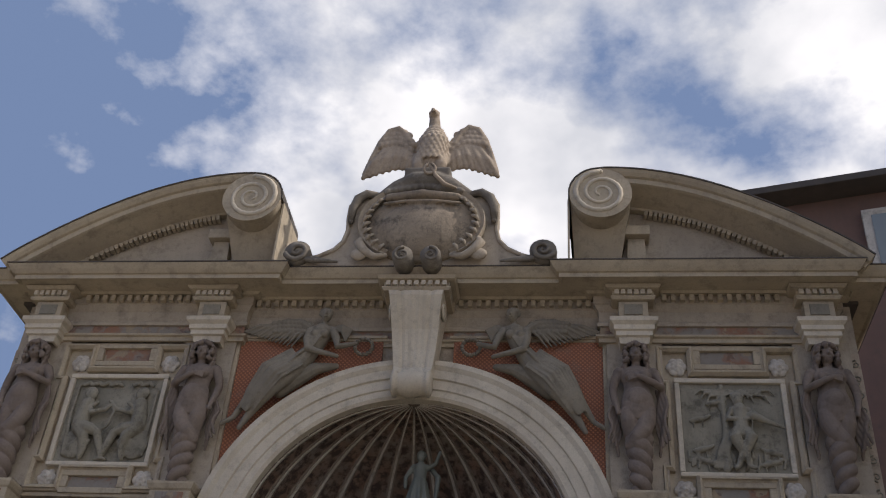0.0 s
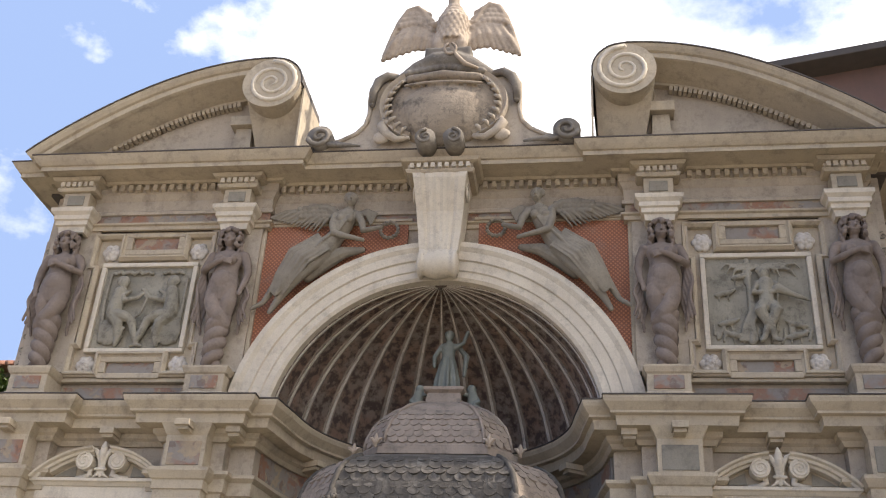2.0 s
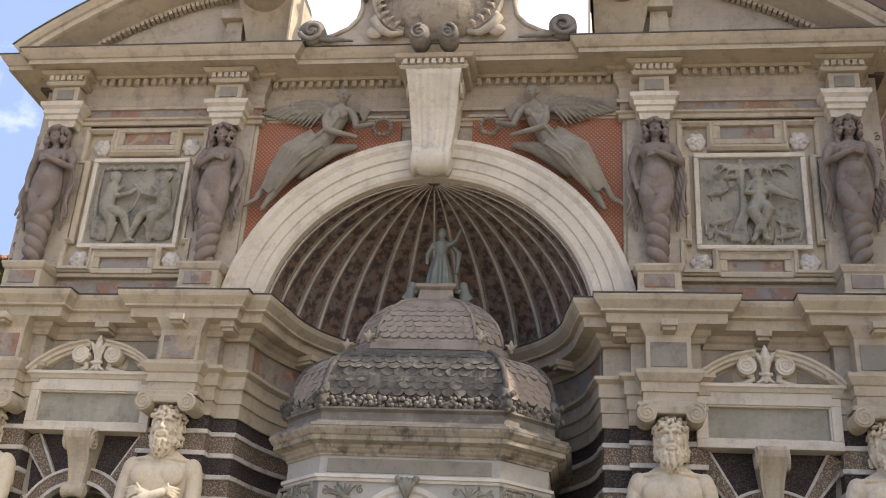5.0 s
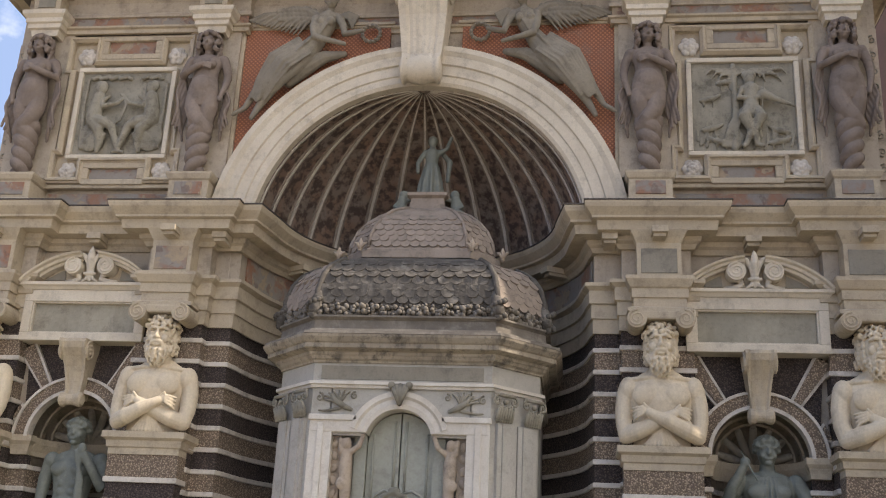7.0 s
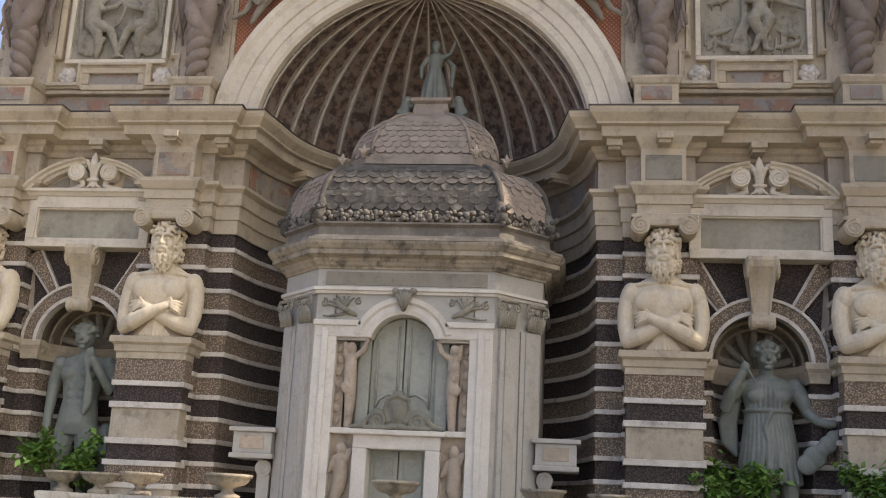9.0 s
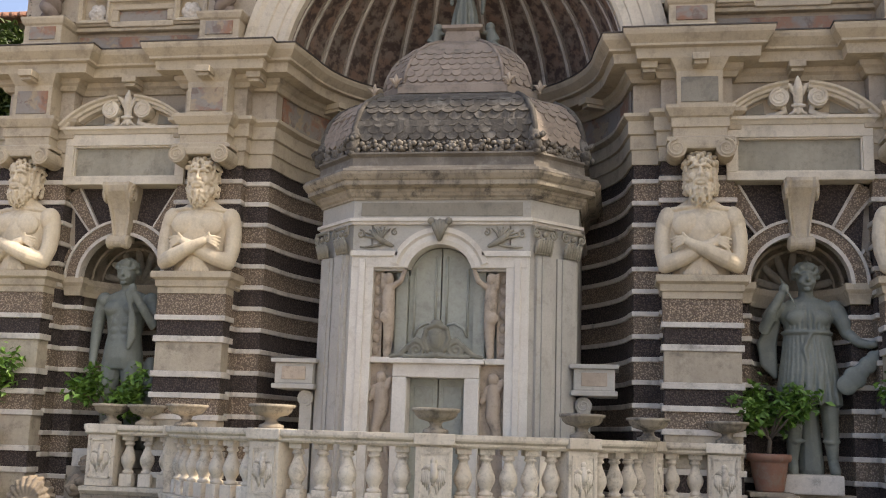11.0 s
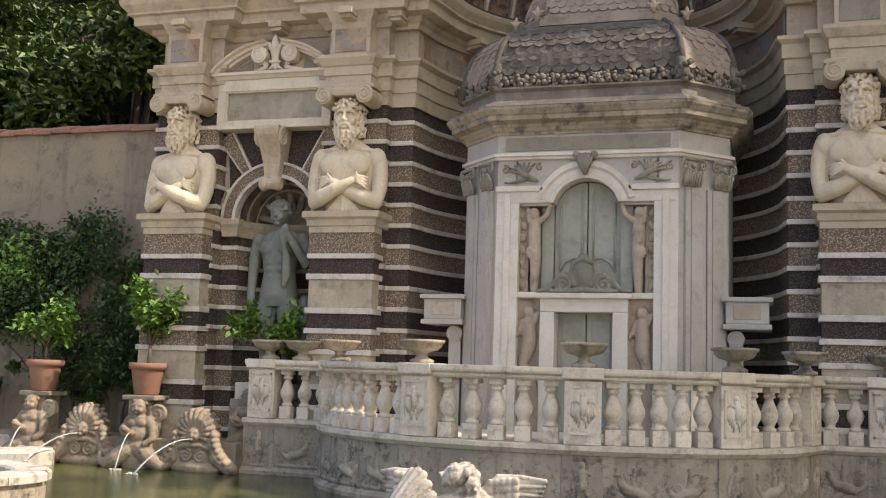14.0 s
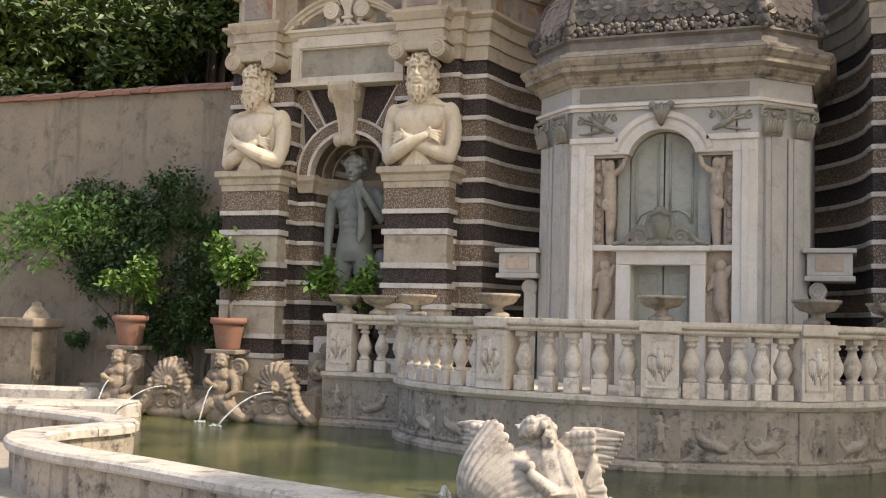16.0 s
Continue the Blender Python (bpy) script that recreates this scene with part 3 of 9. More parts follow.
def cornice_blocks():
    """Projecting blocks of the crowning entablature over each caryatid and over the keystone."""
    for cx, hw, y in ((-7.36, 0.36, 16.72), (-4.03, 0.36, 16.72), (4.03, 0.36, 16.72), (7.36, 0.36, 16.72), (0.0, 0.60, 16.40)):
        bm = bmesh.new()
        path = [(cx - hw, 17.3), (cx - hw, y), (cx + hw, y), (cx + hw, 17.3)]
        sweep(bm, path, [(-0.1, 12.88), (0.02, 12.88), (0.05, 12.93), (0.05, 12.95), (0.02, 12.96), (0.02, 13.06), (0.12, 13.08), (0.16, 13.14), (-0.1, 13.15)])
        block = part("cornice_block", bm, M["cream"], facade)
        n = 6 if hw < 0.5 else 9
        me = mesh_of(boxed(-0.04, 0.04, -0.06, 0.03, -0.05, 0.05, 0.005), "dentil", M["pale"])
        for i in range(n):
            same("dentil", me, block, pose(cx + (i - (n - 1) / 2) * 2 * hw / n, y - 0.03, 13.015))
        if cx == 0.0:
            continue
        bm = boxed(cx - 0.27, cx + 0.27, y + 0.04, 17.2, 12.52, 12.87, 0.01)
        part("frieze_block", bm, M["cream"], facade)
        part("frieze_panel", boxed(cx - 0.17, cx + 0.17, y + 0.02, y + 0.06, 12.58, 12.80, 0.006), M["slate"], facade)
        bm = bmesh.new()
        path = [(cx - 0.3, 17.2), (cx - 0.3, y + 0.1), (cx + 0.3, y + 0.1), (cx + 0.3, 17.2)]
        sweep(bm, path, [(-0.1, 12.02), (-0.04, 12.02), (-0.02, 12.14), (0.03, 12.16), (0.03, 12.25), (0.07, 12.27), (0.07, 12.36), (0.13, 12.42), (0.14, 12.50), (-0.1, 12.52)])
        part("capital", bm, M["pale"], facade)


def pilaster_bases():
    for s in (-1, 1):
        for cx in (4.03, 7.36):
            x = s * cx
            part("pilaster", boxed(x - 0.5, x + 0.5, 17.1, 17.3, 9.15, 12.2), M["plaster"], facade)
            bm = bmesh.new()
            sweep(bm, [(x - 0.36, 17.3), (x - 0.36, 16.72), (x + 0.36, 16.72), (x + 0.36, 17.3)],
                  [(-0.1, 8.5), (0.03, 8.5), (0.03, 8.6), (0.0, 8.63), (0.0, 8.95), (0.03, 8.98), (0.06, 9.06), (0.06, 9.10), (-0.1, 9.12)])
            ped = part("pedestal", bm, M["cream"], facade)
            part("pedestal_panel", boxed(x - 0.25, x + 0.25, 16.70, 16.74, 8.68, 8.92, 0.006), M["mural"], facade)


def grotesque_strips():
    """Narrow ochre strips of scrollwork at the outer edges of the upper storey."""
    for s in (-1, 1):
        strip = part("scroll_strip", boxed(*sorted((s * 7.80, s * 8.04)), 17.25, 17.31, 9.15, 12.05), M["eagle"], facade, "ochre strip with carved scrollwork")
        for k in range(9):
            bm = spiral(bmesh.new(), s * 7.95, 9.35 + 0.31 * k, 0.085, 17.24, 1.4, 0.2, s * (-1) ** k, 90 + 180 * (k % 2))
            part("scroll", bm, M["relief"], strip, smooth=True)


grotesque_strips()
dentils()
cornice_blocks()
pilaster_bases()


def rosette_mesh():
    bm = bmesh.new()
    for k in range(6):
        ang = k * math.pi / 3
        ball(bm, (0.11 * math.cos(ang), -0.1, 0.11 * math.sin(ang)), (0.085, 0.06, 0.085), u=10, v=7)
        ball(bm, (0.065 * math.cos(ang + 0.5), -0.14, 0.065 * math.sin(ang + 0.5)), (0.05, 0.05, 0.05), u=8, v=6)
    ball(bm, (0, -0.17, 0), 0.045, u=8, v=6)
    return fused(bm, "rosette", M["strip"], 0.012, 0)


ROSETTE = rosette_mesh()


def framed_bay(s):
    """Upper side bay: a moulded frame with ears round a carved relief, small painted panels and rosettes."""
    cx = s * AX
    bay = thing("relief_bay", (cx, 17.3, 8.9), "cream stone frame round a carved grey relief panel", "wall relief", "framed reliefs of the upper storey")
    def bar(name, x0, x1, y0, z0, z1, mat=M["cream"], label="", bev=0.02):
        return part(name, boxed(cx + x0, cx + x1, y0, 17.31, z0, z1, bev), mat, bay, label)
    bar("field", -1.30, 1.30, 17.22, 9.0, 12.1, M["cream"], "", 0.0)
    # stepped outer frame
    for x0, x1, z0, z1 in ((-1.32, 1.32, 8.98, 9.06), (-1.32, -0.62, 12.02, 12.12), (0.62, 1.32, 12.02, 12.12)):
        bar("outer_bar", x0, x1, 17.16, z0, z1)
    for q in (-1, 1):
        a, b = sorted((q * 1.32, q * 1.22))
        bar("outer_bar", a, b, 17.16, 11.45, 12.018)
        bar("outer_bar", a, b, 17.16, 9.062, 9.75)
        a, b = sorted((q * 0.97, q * 0.88))
        bar("inner_bar", a, b, 17.10, 9.642, 11.358, M["pale"])
        for z in (9.33, 11.72):
            same("rosette", ROSETTE, bay, pose(q * 0.90, 0, z - 8.9), "pale carved stone rosette")
    bar("inner_bar", -0.97, 0.97, 17.10, 11.36, 11.45, M["pale"])
    bar("inner_bar", -0.97, 0.97, 17.10, 9.56, 9.64, M["pale"])
    # stepped moulding with ears that runs round the whole panel
    ring = [(0.66, 9.54), (0.66, 9.14), (1.22, 9.14), (1.22, 9.70), (1.10, 9.70), (1.10, 11.36), (1.22, 11.36), (1.22, 12.06), (0.66, 12.06), (0.66, 11.56)]
    ring = ring + [(-x, z) for x, z in reversed(ring)]
    bm = sweep(bmesh.new(), [(cx + x, z) for x, z in ring], [(-0.05, 17.23), (-0.05, 17.12), (0.0, 17.06), (0.03, 17.06), (0.04, 17.10), (0.07, 17.12), (0.08, 17.23)], closed=True)
    bmesh.ops.transform(bm, verts=bm.verts, matrix=Matrix(((1, 0, 0, 0), (0, 0, 1, 0), (0, 1, 0, 0), (0, 0, 0, 1))))
    part("ear_moulding", bm, M["cream"], bay, "cream moulding with stepped ears")
    # small painted panels above and below
    for z0, z1 in ((11.66, 12.12), (9.06, 9.46)):
        for x0, x1, za, zb in ((-0.6, -0.47, z0 + 0.092, z1 - 0.092), (0.47, 0.6, z0 + 0.092, z1 - 0.092), (-0.6, 0.6, z0 - 0.02, z0 + 0.09), (-0.6, 0.6, z1 - 0.09, z1 + 0.02)):
            bar("panel_bar", x0, x1, 17.12, za, zb)
        bar("painted_panel", -0.468, 0.468, 17.19, z0 + 0.092, z1 - 0.092, M["mural"], "faded reddish painted panel", 0.0)
    bar("painted_panel", -1.25, 1.25, 17.25, 8.58, 8.9, M["mural"], "faded painted strip", 0.0)
    part("relief_ground", boxed(cx - 0.878, cx + 0.878, 17.17, 17.3, 9.642, 11.358), M["relief"], bay)
    # carved figures, plain and low
    bm = bmesh.new()
    rnd = random.Random(5 + s)
    def seated(x, q):
        """A seated nude in low relief that faces the way q."""
        ball(bm, (x - q * 0.02, 17.09, 11.0), (0.10, 0.08, 0.125))
        ball(bm, (x - q * 0.05, 17.10, 11.04), (0.13, 0.07, 0.12))
        limb(bm, [(x - q * 0.05, 17.11, 10.80, 0.13), (x - q * 0.09, 17.11, 10.58, 0.14), (x - q * 0.10, 17.11, 10.36, 0.16)], 12)
        limb(bm, [(x - q * 0.02, 17.08, 10.82, 0.065), (x + q * 0.08, 17.05, 10.60, 0.06), (x + q * 0.34, 17.05, 10.66, 0.045), (x + q * 0.42, 17.05, 10.74, 0.035)], 9)
        limb(bm, [(x - q * 0.12, 17.09, 10.84, 0.06), (x - q * 0.02, 17.06, 10.66, 0.05), (x + q * 0.16, 17.05, 10.80, 0.04)], 8)
        limb(bm, [(x - q * 0.08, 17.08, 10.32, 0.13), (x + q * 0.16, 17.04, 10.26, 0.11), (x + q * 0.30, 17.06, 10.18, 0.085), (x + q * 0.40, 17.08, 9.90, 0.065), (x + q * 0.48, 17.10, 9.70, 0.045), (x + q * 0.56, 17.10, 9.68, 0.035)], 10)
        limb(bm, [(x - q * 0.08, 17.08, 10.28, 0.13), (x + q * 0.06, 17.04, 10.10, 0.10), (x + q * 0.10, 17.08, 9.85, 0.07), (x + q * 0.06, 17.10, 9.70, 0.045)], 10)
        for k in range(7):
            limb(bm, [(x - q * 0.20, 17.12, 10.36 - 0.03 * k, 0.03), (x + q * (0.02 + 0.03 * k), 17.05, 10.14 - 0.02 * k, 0.026), (x - q * (0.30 - 0.06 * k), 17.12, 9.78, 0.03)], 7)
        ball(bm, (x - q * 0.12, 17.14, 10.0), (0.25, 0.07, 0.3))
    if s < 0:
        seated(cx - 0.42, 1)
        seated(cx + 0.50, -1)
        limb(bm, [(cx + 0.02, 17.06, 10.86, 0.02), (cx + 0.10, 17.05, 10.60, 0.03), (cx + 0.02, 17.06, 10.32, 0.03), (cx - 0.14, 17.07, 10.20, 0.02)], 7)
        limb(bm, [(cx - 0.04, 17.06, 10.84, 0.03), (cx + 0.06, 17.05, 10.78, 0.03)], 7)
        for x in (-0.50, -0.12, 0.5):
            for k in range(7):
                ball(bm, (cx + x + 0.06 * (k - 3), 17.13, 11.22 + 0.02 * (k % 3)), (0.06, 0.04, 0.04), (0, 25 * (-1) ** k, 0), u=8, v=6)
        limb(bm, [(cx - 0.76, 17.14, 11.2, 0.03), (cx - 0.78, 17.14, 10.6, 0.04), (cx - 0.7, 17.14, 9.8, 0.06)], 8)
        limb(bm, [(cx + 0.80, 17.14, 11.1, 0.03), (cx + 0.80, 17.14, 10.5, 0.04), (cx + 0.76, 17.14, 9.8, 0.06)], 8)
    else:
        x = cx + 0.12
        ball(bm, (x - 0.02, 17.07, 11.0), (0.10, 0.09, 0.125))
        ball(bm, (x - 0.02, 17.08, 11.07), (0.13, 0.08, 0.09))
        limb(bm, [(x, 17.09, 10.80, 0.14), (x, 17.09, 10.55, 0.13), (x, 17.09, 10.36, 0.15)], 12)
        limb(bm, [(x - 0.14, 17.07, 10.80, 0.06), (x - 0.22, 17.04, 10.62, 0.055), (x + 0.02, 17.0, 10.58, 0.045), (x + 0.18, 17.0, 10.62, 0.035)], 9)
        limb(bm, [(x + 0.14, 17.07, 10.80, 0.06), (x + 0.30, 17.03, 10.66, 0.055), (x + 0.50, 17.03, 10.52, 0.04)], 9)
        limb(bm, [(x + 0.18, 17.0, 10.66, 0.08), (x + 0.34, 17.02, 10.60, 0.06), (x + 0.72, 17.06, 10.46, 0.025)], 9)
        limb(bm, [(x + 0.22, 16.99, 10.90, 0.014), (x + 0.16, 16.99, 10.36, 0.014)], 6)
        for q in (-1, 1):
            limb(bm, [(x + q * 0.08, 17.07, 10.36, 0.12), (x + q * 0.14, 16.98, 10.24, 0.11), (x + q * 0.02, 17.03, 9.98, 0.075), (x + q * 0.10 - 0.02, 17.07, 9.74, 0.05), (x + q * 0.16, 17.04, 9.70, 0.04)], 10)
        for k in range(8):
            limb(bm, [(x - 0.10 - 0.02 * k, 17.12, 10.40, 0.03), (x - 0.26 - 0.02 * k, 17.10, 10.05, 0.035), (x - 0.22 - 0.04 * k, 17.13, 9.74, 0.03)], 7)
        limb(bm, [(x - 0.30, 17.14, 9.7, 0.07), (x - 0.26, 17.14, 10.5, 0.06), (x - 0.28, 17.14, 11.3, 0.05)], 8)
        for k in range(16):
            limb(bm, [(x - 0.12 + 0.05 * (k % 4), 17.13, 11.18, 0.022), (x + (-0.65 + 0.08 * k), 17.12, 11.22 - 0.06 * (k % 3), 0.03), (x + (-0.72 + 0.09 * k), 17.14, 11.14 - 0.08 * (k % 3), 0.018)], 6)
        # animals and plants round the player
        for ax, az, q in ((-0.60, 10.62, 1), (-0.58, 10.05, 1), (-0.40, 9.80, -1), (0.62, 10.0, -1), (0.55, 9.80, 1), (-0.30, 10.95, 1)):
            limb(bm, [(cx + ax - q * 0.12, 17.15, az, 0.04), (cx + ax, 17.13, az + 0.02, 0.055), (cx + ax + q * 0.12, 17.14, az + 0.05, 0.045), (cx + ax + q * 0.20, 17.14, az + 0.10, 0.03)], 8)
            for k in (-0.08, 0.08):
                limb(bm, [(cx + ax + k, 17.15, az - 0.02, 0.022), (cx + ax + k, 17.15, az - 0.12, 0.016)], 6)
        for k in range(26):
            px, pz = rnd.uniform(-0.8, 0.8), rnd.uniform(9.68, 9.95)
            limb(bm, [(cx + px, 17.16, pz, 0.03), (cx + px + rnd.uniform(-0.06, 0.06), 17.14, pz + rnd.uniform(0.08, 0.22), 0.02)], 6)
    ob = new("carved_relief", fused(bm, "carved_relief", M["relief"], 0.014, 1))
    ob.parent = bay
    ob.matrix_parent_inverse = bay.matrix_basis.inverted()
    ob["label"] = "worn stone figures in low relief"


framed_bay(-1)
framed_bay(1)


def spandrels():
    """Orange panels beside the keystone."""
    for s in (-1, 1):
        bm = bmesh.new()
        n = 24
        top, xa, xb = 12.3, 0.68, 3.46
        pts = []
        for i in range(n + 1):
            x = xa + (xb - xa) * i / n
            z = ARCH_Z + math.sqrt(max(3.70 ** 2 - x * x, 0))
            pts.append((s * x, min(z, top - 0.02)))
        for a, b in zip(pts, pts[1:]):
            prism(bm, [a, b, (b[0], top), (a[0], top)], 17.22, 17.29)
        part("spandrel_panel", bm, M["orange"], facade, "orange plaster panel with a fine lattice pattern")
        bm = boxed(*sorted((s * 3.46, s * 3.54)), 17.16, 17.3, 8.5, 12.34, 0.01)
        part("panel_border", bm, M["cream"], facade)
        bm = boxed(*sorted((s * 0.6, s * 3.54)), 17.16, 17.3, 12.30, 12.36, 0.01)
        part("panel_border", bm, M["cream"], facade)


spandrels()
# ---------------------------------------------------------------- crown of the facade
def keystone():
    k = thing("keystone", (0, 17.0, 10.9), "pale fluted stone keystone scroll over the great arch", "keystone")
    bm = bmesh.new()
    loops = []
    prof = [(11.30, 16.74, 0.34), (11.45, 16.82, 0.36), (11.8, 16.80, 0.40), (12.2, 16.70, 0.44), (12.55, 16.52, 0.47), (12.78, 16.42, 0.50), (12.88, 16.42, 0.52)]
    for z, y, w in prof:
        row = []
        for i in range(15):
            f = i / 14
            x = -w + 2 * w * f
            edge = 0.05 if i in (0, 1, 13, 14) else (0.03 if i in (2, 12) else 0.0)
            row.append((x, y - edge - 0.05 * math.sin(math.pi * f) + (0.012 if i % 2 else 0), z))
        row += [(w, 17.25, z), (-w, 17.25, z)]
        loops.append(row)
    rings(bm, loops)
    part("shaft", bm, M["pale"], k, smooth=False)
    bm = bmesh.new()
    n = 16
    loops = []
    for x, r in ((-0.37, 0.16), (-0.34, 0.24), (-0.29, 0.25), (-0.26, 0.20), (-0.2, 0.21), (0, 0.27), (0.2, 0.21), (0.26, 0.20), (0.29, 0.25), (0.34, 0.24), (0.37, 0.16)):
        loops.append([(x, 16.82 + r * math.cos(2 * math.pi * j / n), 11.13 + r * 1.05 * math.sin(2 * math.pi * j / n)) for j in range(n)])
    rings(bm, loops)
    part("scroll", bm, M["pale"], k, "rolled scroll end", smooth=True)
    for s in (-1, 1):
        bm = bmesh.new()
        spiral_pts = []
        for i in range(30):
            f = i / 29
            r = 0.2 * (1 - 0.85 * f)
            a = radians(90) - f * 2 * 2 * math.pi
            spiral_pts.append((s * 0.5, 16.72 + r * math.cos(a), 12.62 + r * math.sin(a), 0.03 * (1 - 0.5 * f)))
        limb(bm, spiral_pts, 6)
        part("side_volute", bm, M["pale"], k, smooth=True)


def pediment(s):
    """One half of the broken segmental pediment, ending in a great scroll."""
    p = thing("broken_pediment", (s * 5.8, 16.6, 13.45), "half of a broken curved pediment ending in a stone scroll", "pediment", "broken pediment halves")
    # curve of the raking cornice, from the eaves to the scroll
    n = 26
    pts = []
    for i in range(n + 1):
        f = i / n
        x = 8.32 + (3.55 - 8.32) * f
        z = 13.46 + 2.14 * math.sin(f * math.pi / 2) ** 0.90
        pts.append((x, z))
    for i in range(1, 9):
        a = radians(96 + 11 * i)
        pts.append((3.47 + 0.60 * math.cos(a), 14.99 + 0.60 * math.sin(a)))
    n = len(pts) - 1
    def rake(prof):
        bm = bmesh.new()
        loops = []
        for i, (x, z) in enumerate(pts):
            a, b = pts[max(i - 1, 0)], pts[min(i + 1, n)]
            d = Vector((b[0] - a[0], b[1] - a[1])).normalized()
            nx, nz = d.y, -d.x
            loops.append([(s * (x + nx * o), y, z + nz * o) for o, y in prof])
        return rings(bm, loops)
    part("raking_cornice", rake([(0.0, 17.6), (0.0, 16.14), (-0.06, 16.17), (-0.12, 16.22), (-0.14, 16.27), (-0.24, 16.28), (-0.26, 16.33), (-0.27, 16.40), (-0.40, 16.84), (-0.44, 16.86), (-0.44, 17.6)]), M["cream"], p, "curved cream cornice")
    part("rake_flashing", rake([(0.004, 17.6), (0.004, 16.12), (0.03, 16.12), (0.03, 17.6)]), M["lead"], p)
    # tympanum
    bm = bmesh.new()
    arc = [(s * x, max(z - 0.2, 13.47)) for x, z in pts[:27]]
    prism(bm, [(arc[0][0], 13.45)] + arc + [(arc[-1][0], 13.45)], 17.0, 17.5)
    part("tympanum", bm, M["plaster"], p)
    me = mesh_of(boxed(-0.035, 0.035, -0.09, 0.06, -0.055, 0.055, 0.005), "dentil", M["cream"])
    for i in range(3, 22):
        for h in (0.0, 0.5):
            x = pts[i][0] * (1 - h) + pts[i + 1][0] * h
            z = pts[i][1] * (1 - h) + pts[i + 1][1] * h
            slope = math.degrees(math.atan2(pts[i + 1][1] - pts[i][1], pts[i + 1][0] - pts[i][0])) + 180
            ob = same("dentil", me, p, pose(s * x - s * 5.8, 16.92 - 16.6, z - 0.52 - 13.45, 0, -s * slope, 0))
    # great scroll
    cx, cz = s * 3.47, 14.97
    bm = bmesh.new()
    disc(bm, cx, cz, 0.58, 16.18, 17.7, 40)
    part("scroll_barrel", bm, M["cream"], p)
    bm = bmesh.new()
    disc(bm, cx, cz, 0.60, 16.12, 16.2, 40)
    part("scroll_rim", bm, M["cream"], p)
    bm = bmesh.new()
    spiral(bm, cx, cz, 0.53, 16.12, 2.4, 0.11, s, 90)
    part("scroll_spiral", bm, M["pale"], p, smooth=True)
    # tapering body of the scroll down to the cornice
    bm = bmesh.new()
    loops = []
    for f in (0, 0.25, 0.5, 0.75, 1.0):
        z = cz - 1.45 * f
        w0, w1 = cx - s * 0.58 * (1 - 0.15 * f), cx + s * 0.58 * (1 - 0.45 * f)
        loops.append([(w0, 16.24 + 0.75 * f, z), (w1, 16.24 + 0.75 * f, z), (w1, 17.7, z), (w0, 17.7, z)])
    rings(bm, loops)
    part("scroll_body", bm, M["cream"], p)
    part("scroll_edge", boxed(*sorted((cx - s * 0.60, cx - s * 0.64)), 16.3, 17.72, 13.46, 14.95), M["cream"], p)
    # small pilaster beside the scroll
    x = s * 4.15
    bm = bmesh.new()
    rings(bm, [[(x - 0.2, 16.8, 13.45), (x + 0.2, 16.8, 13.45), (x + 0.2, 17.2, 13.45), (x - 0.2, 17.2, 13.45)], [(x - 0.16, 16.8, 14.35), (x + 0.16, 16.8, 14.35), (x + 0.16, 17.2, 14.35), (x - 0.16, 17.2, 14.35)]])
    part("short_pilaster", bm, M["cream"], p)
    part("pilaster_cap", boxed(x - 0.26, x + 0.26, 16.66, 17.2, 14.36, 14.58, 0.02), M["cream"], p)


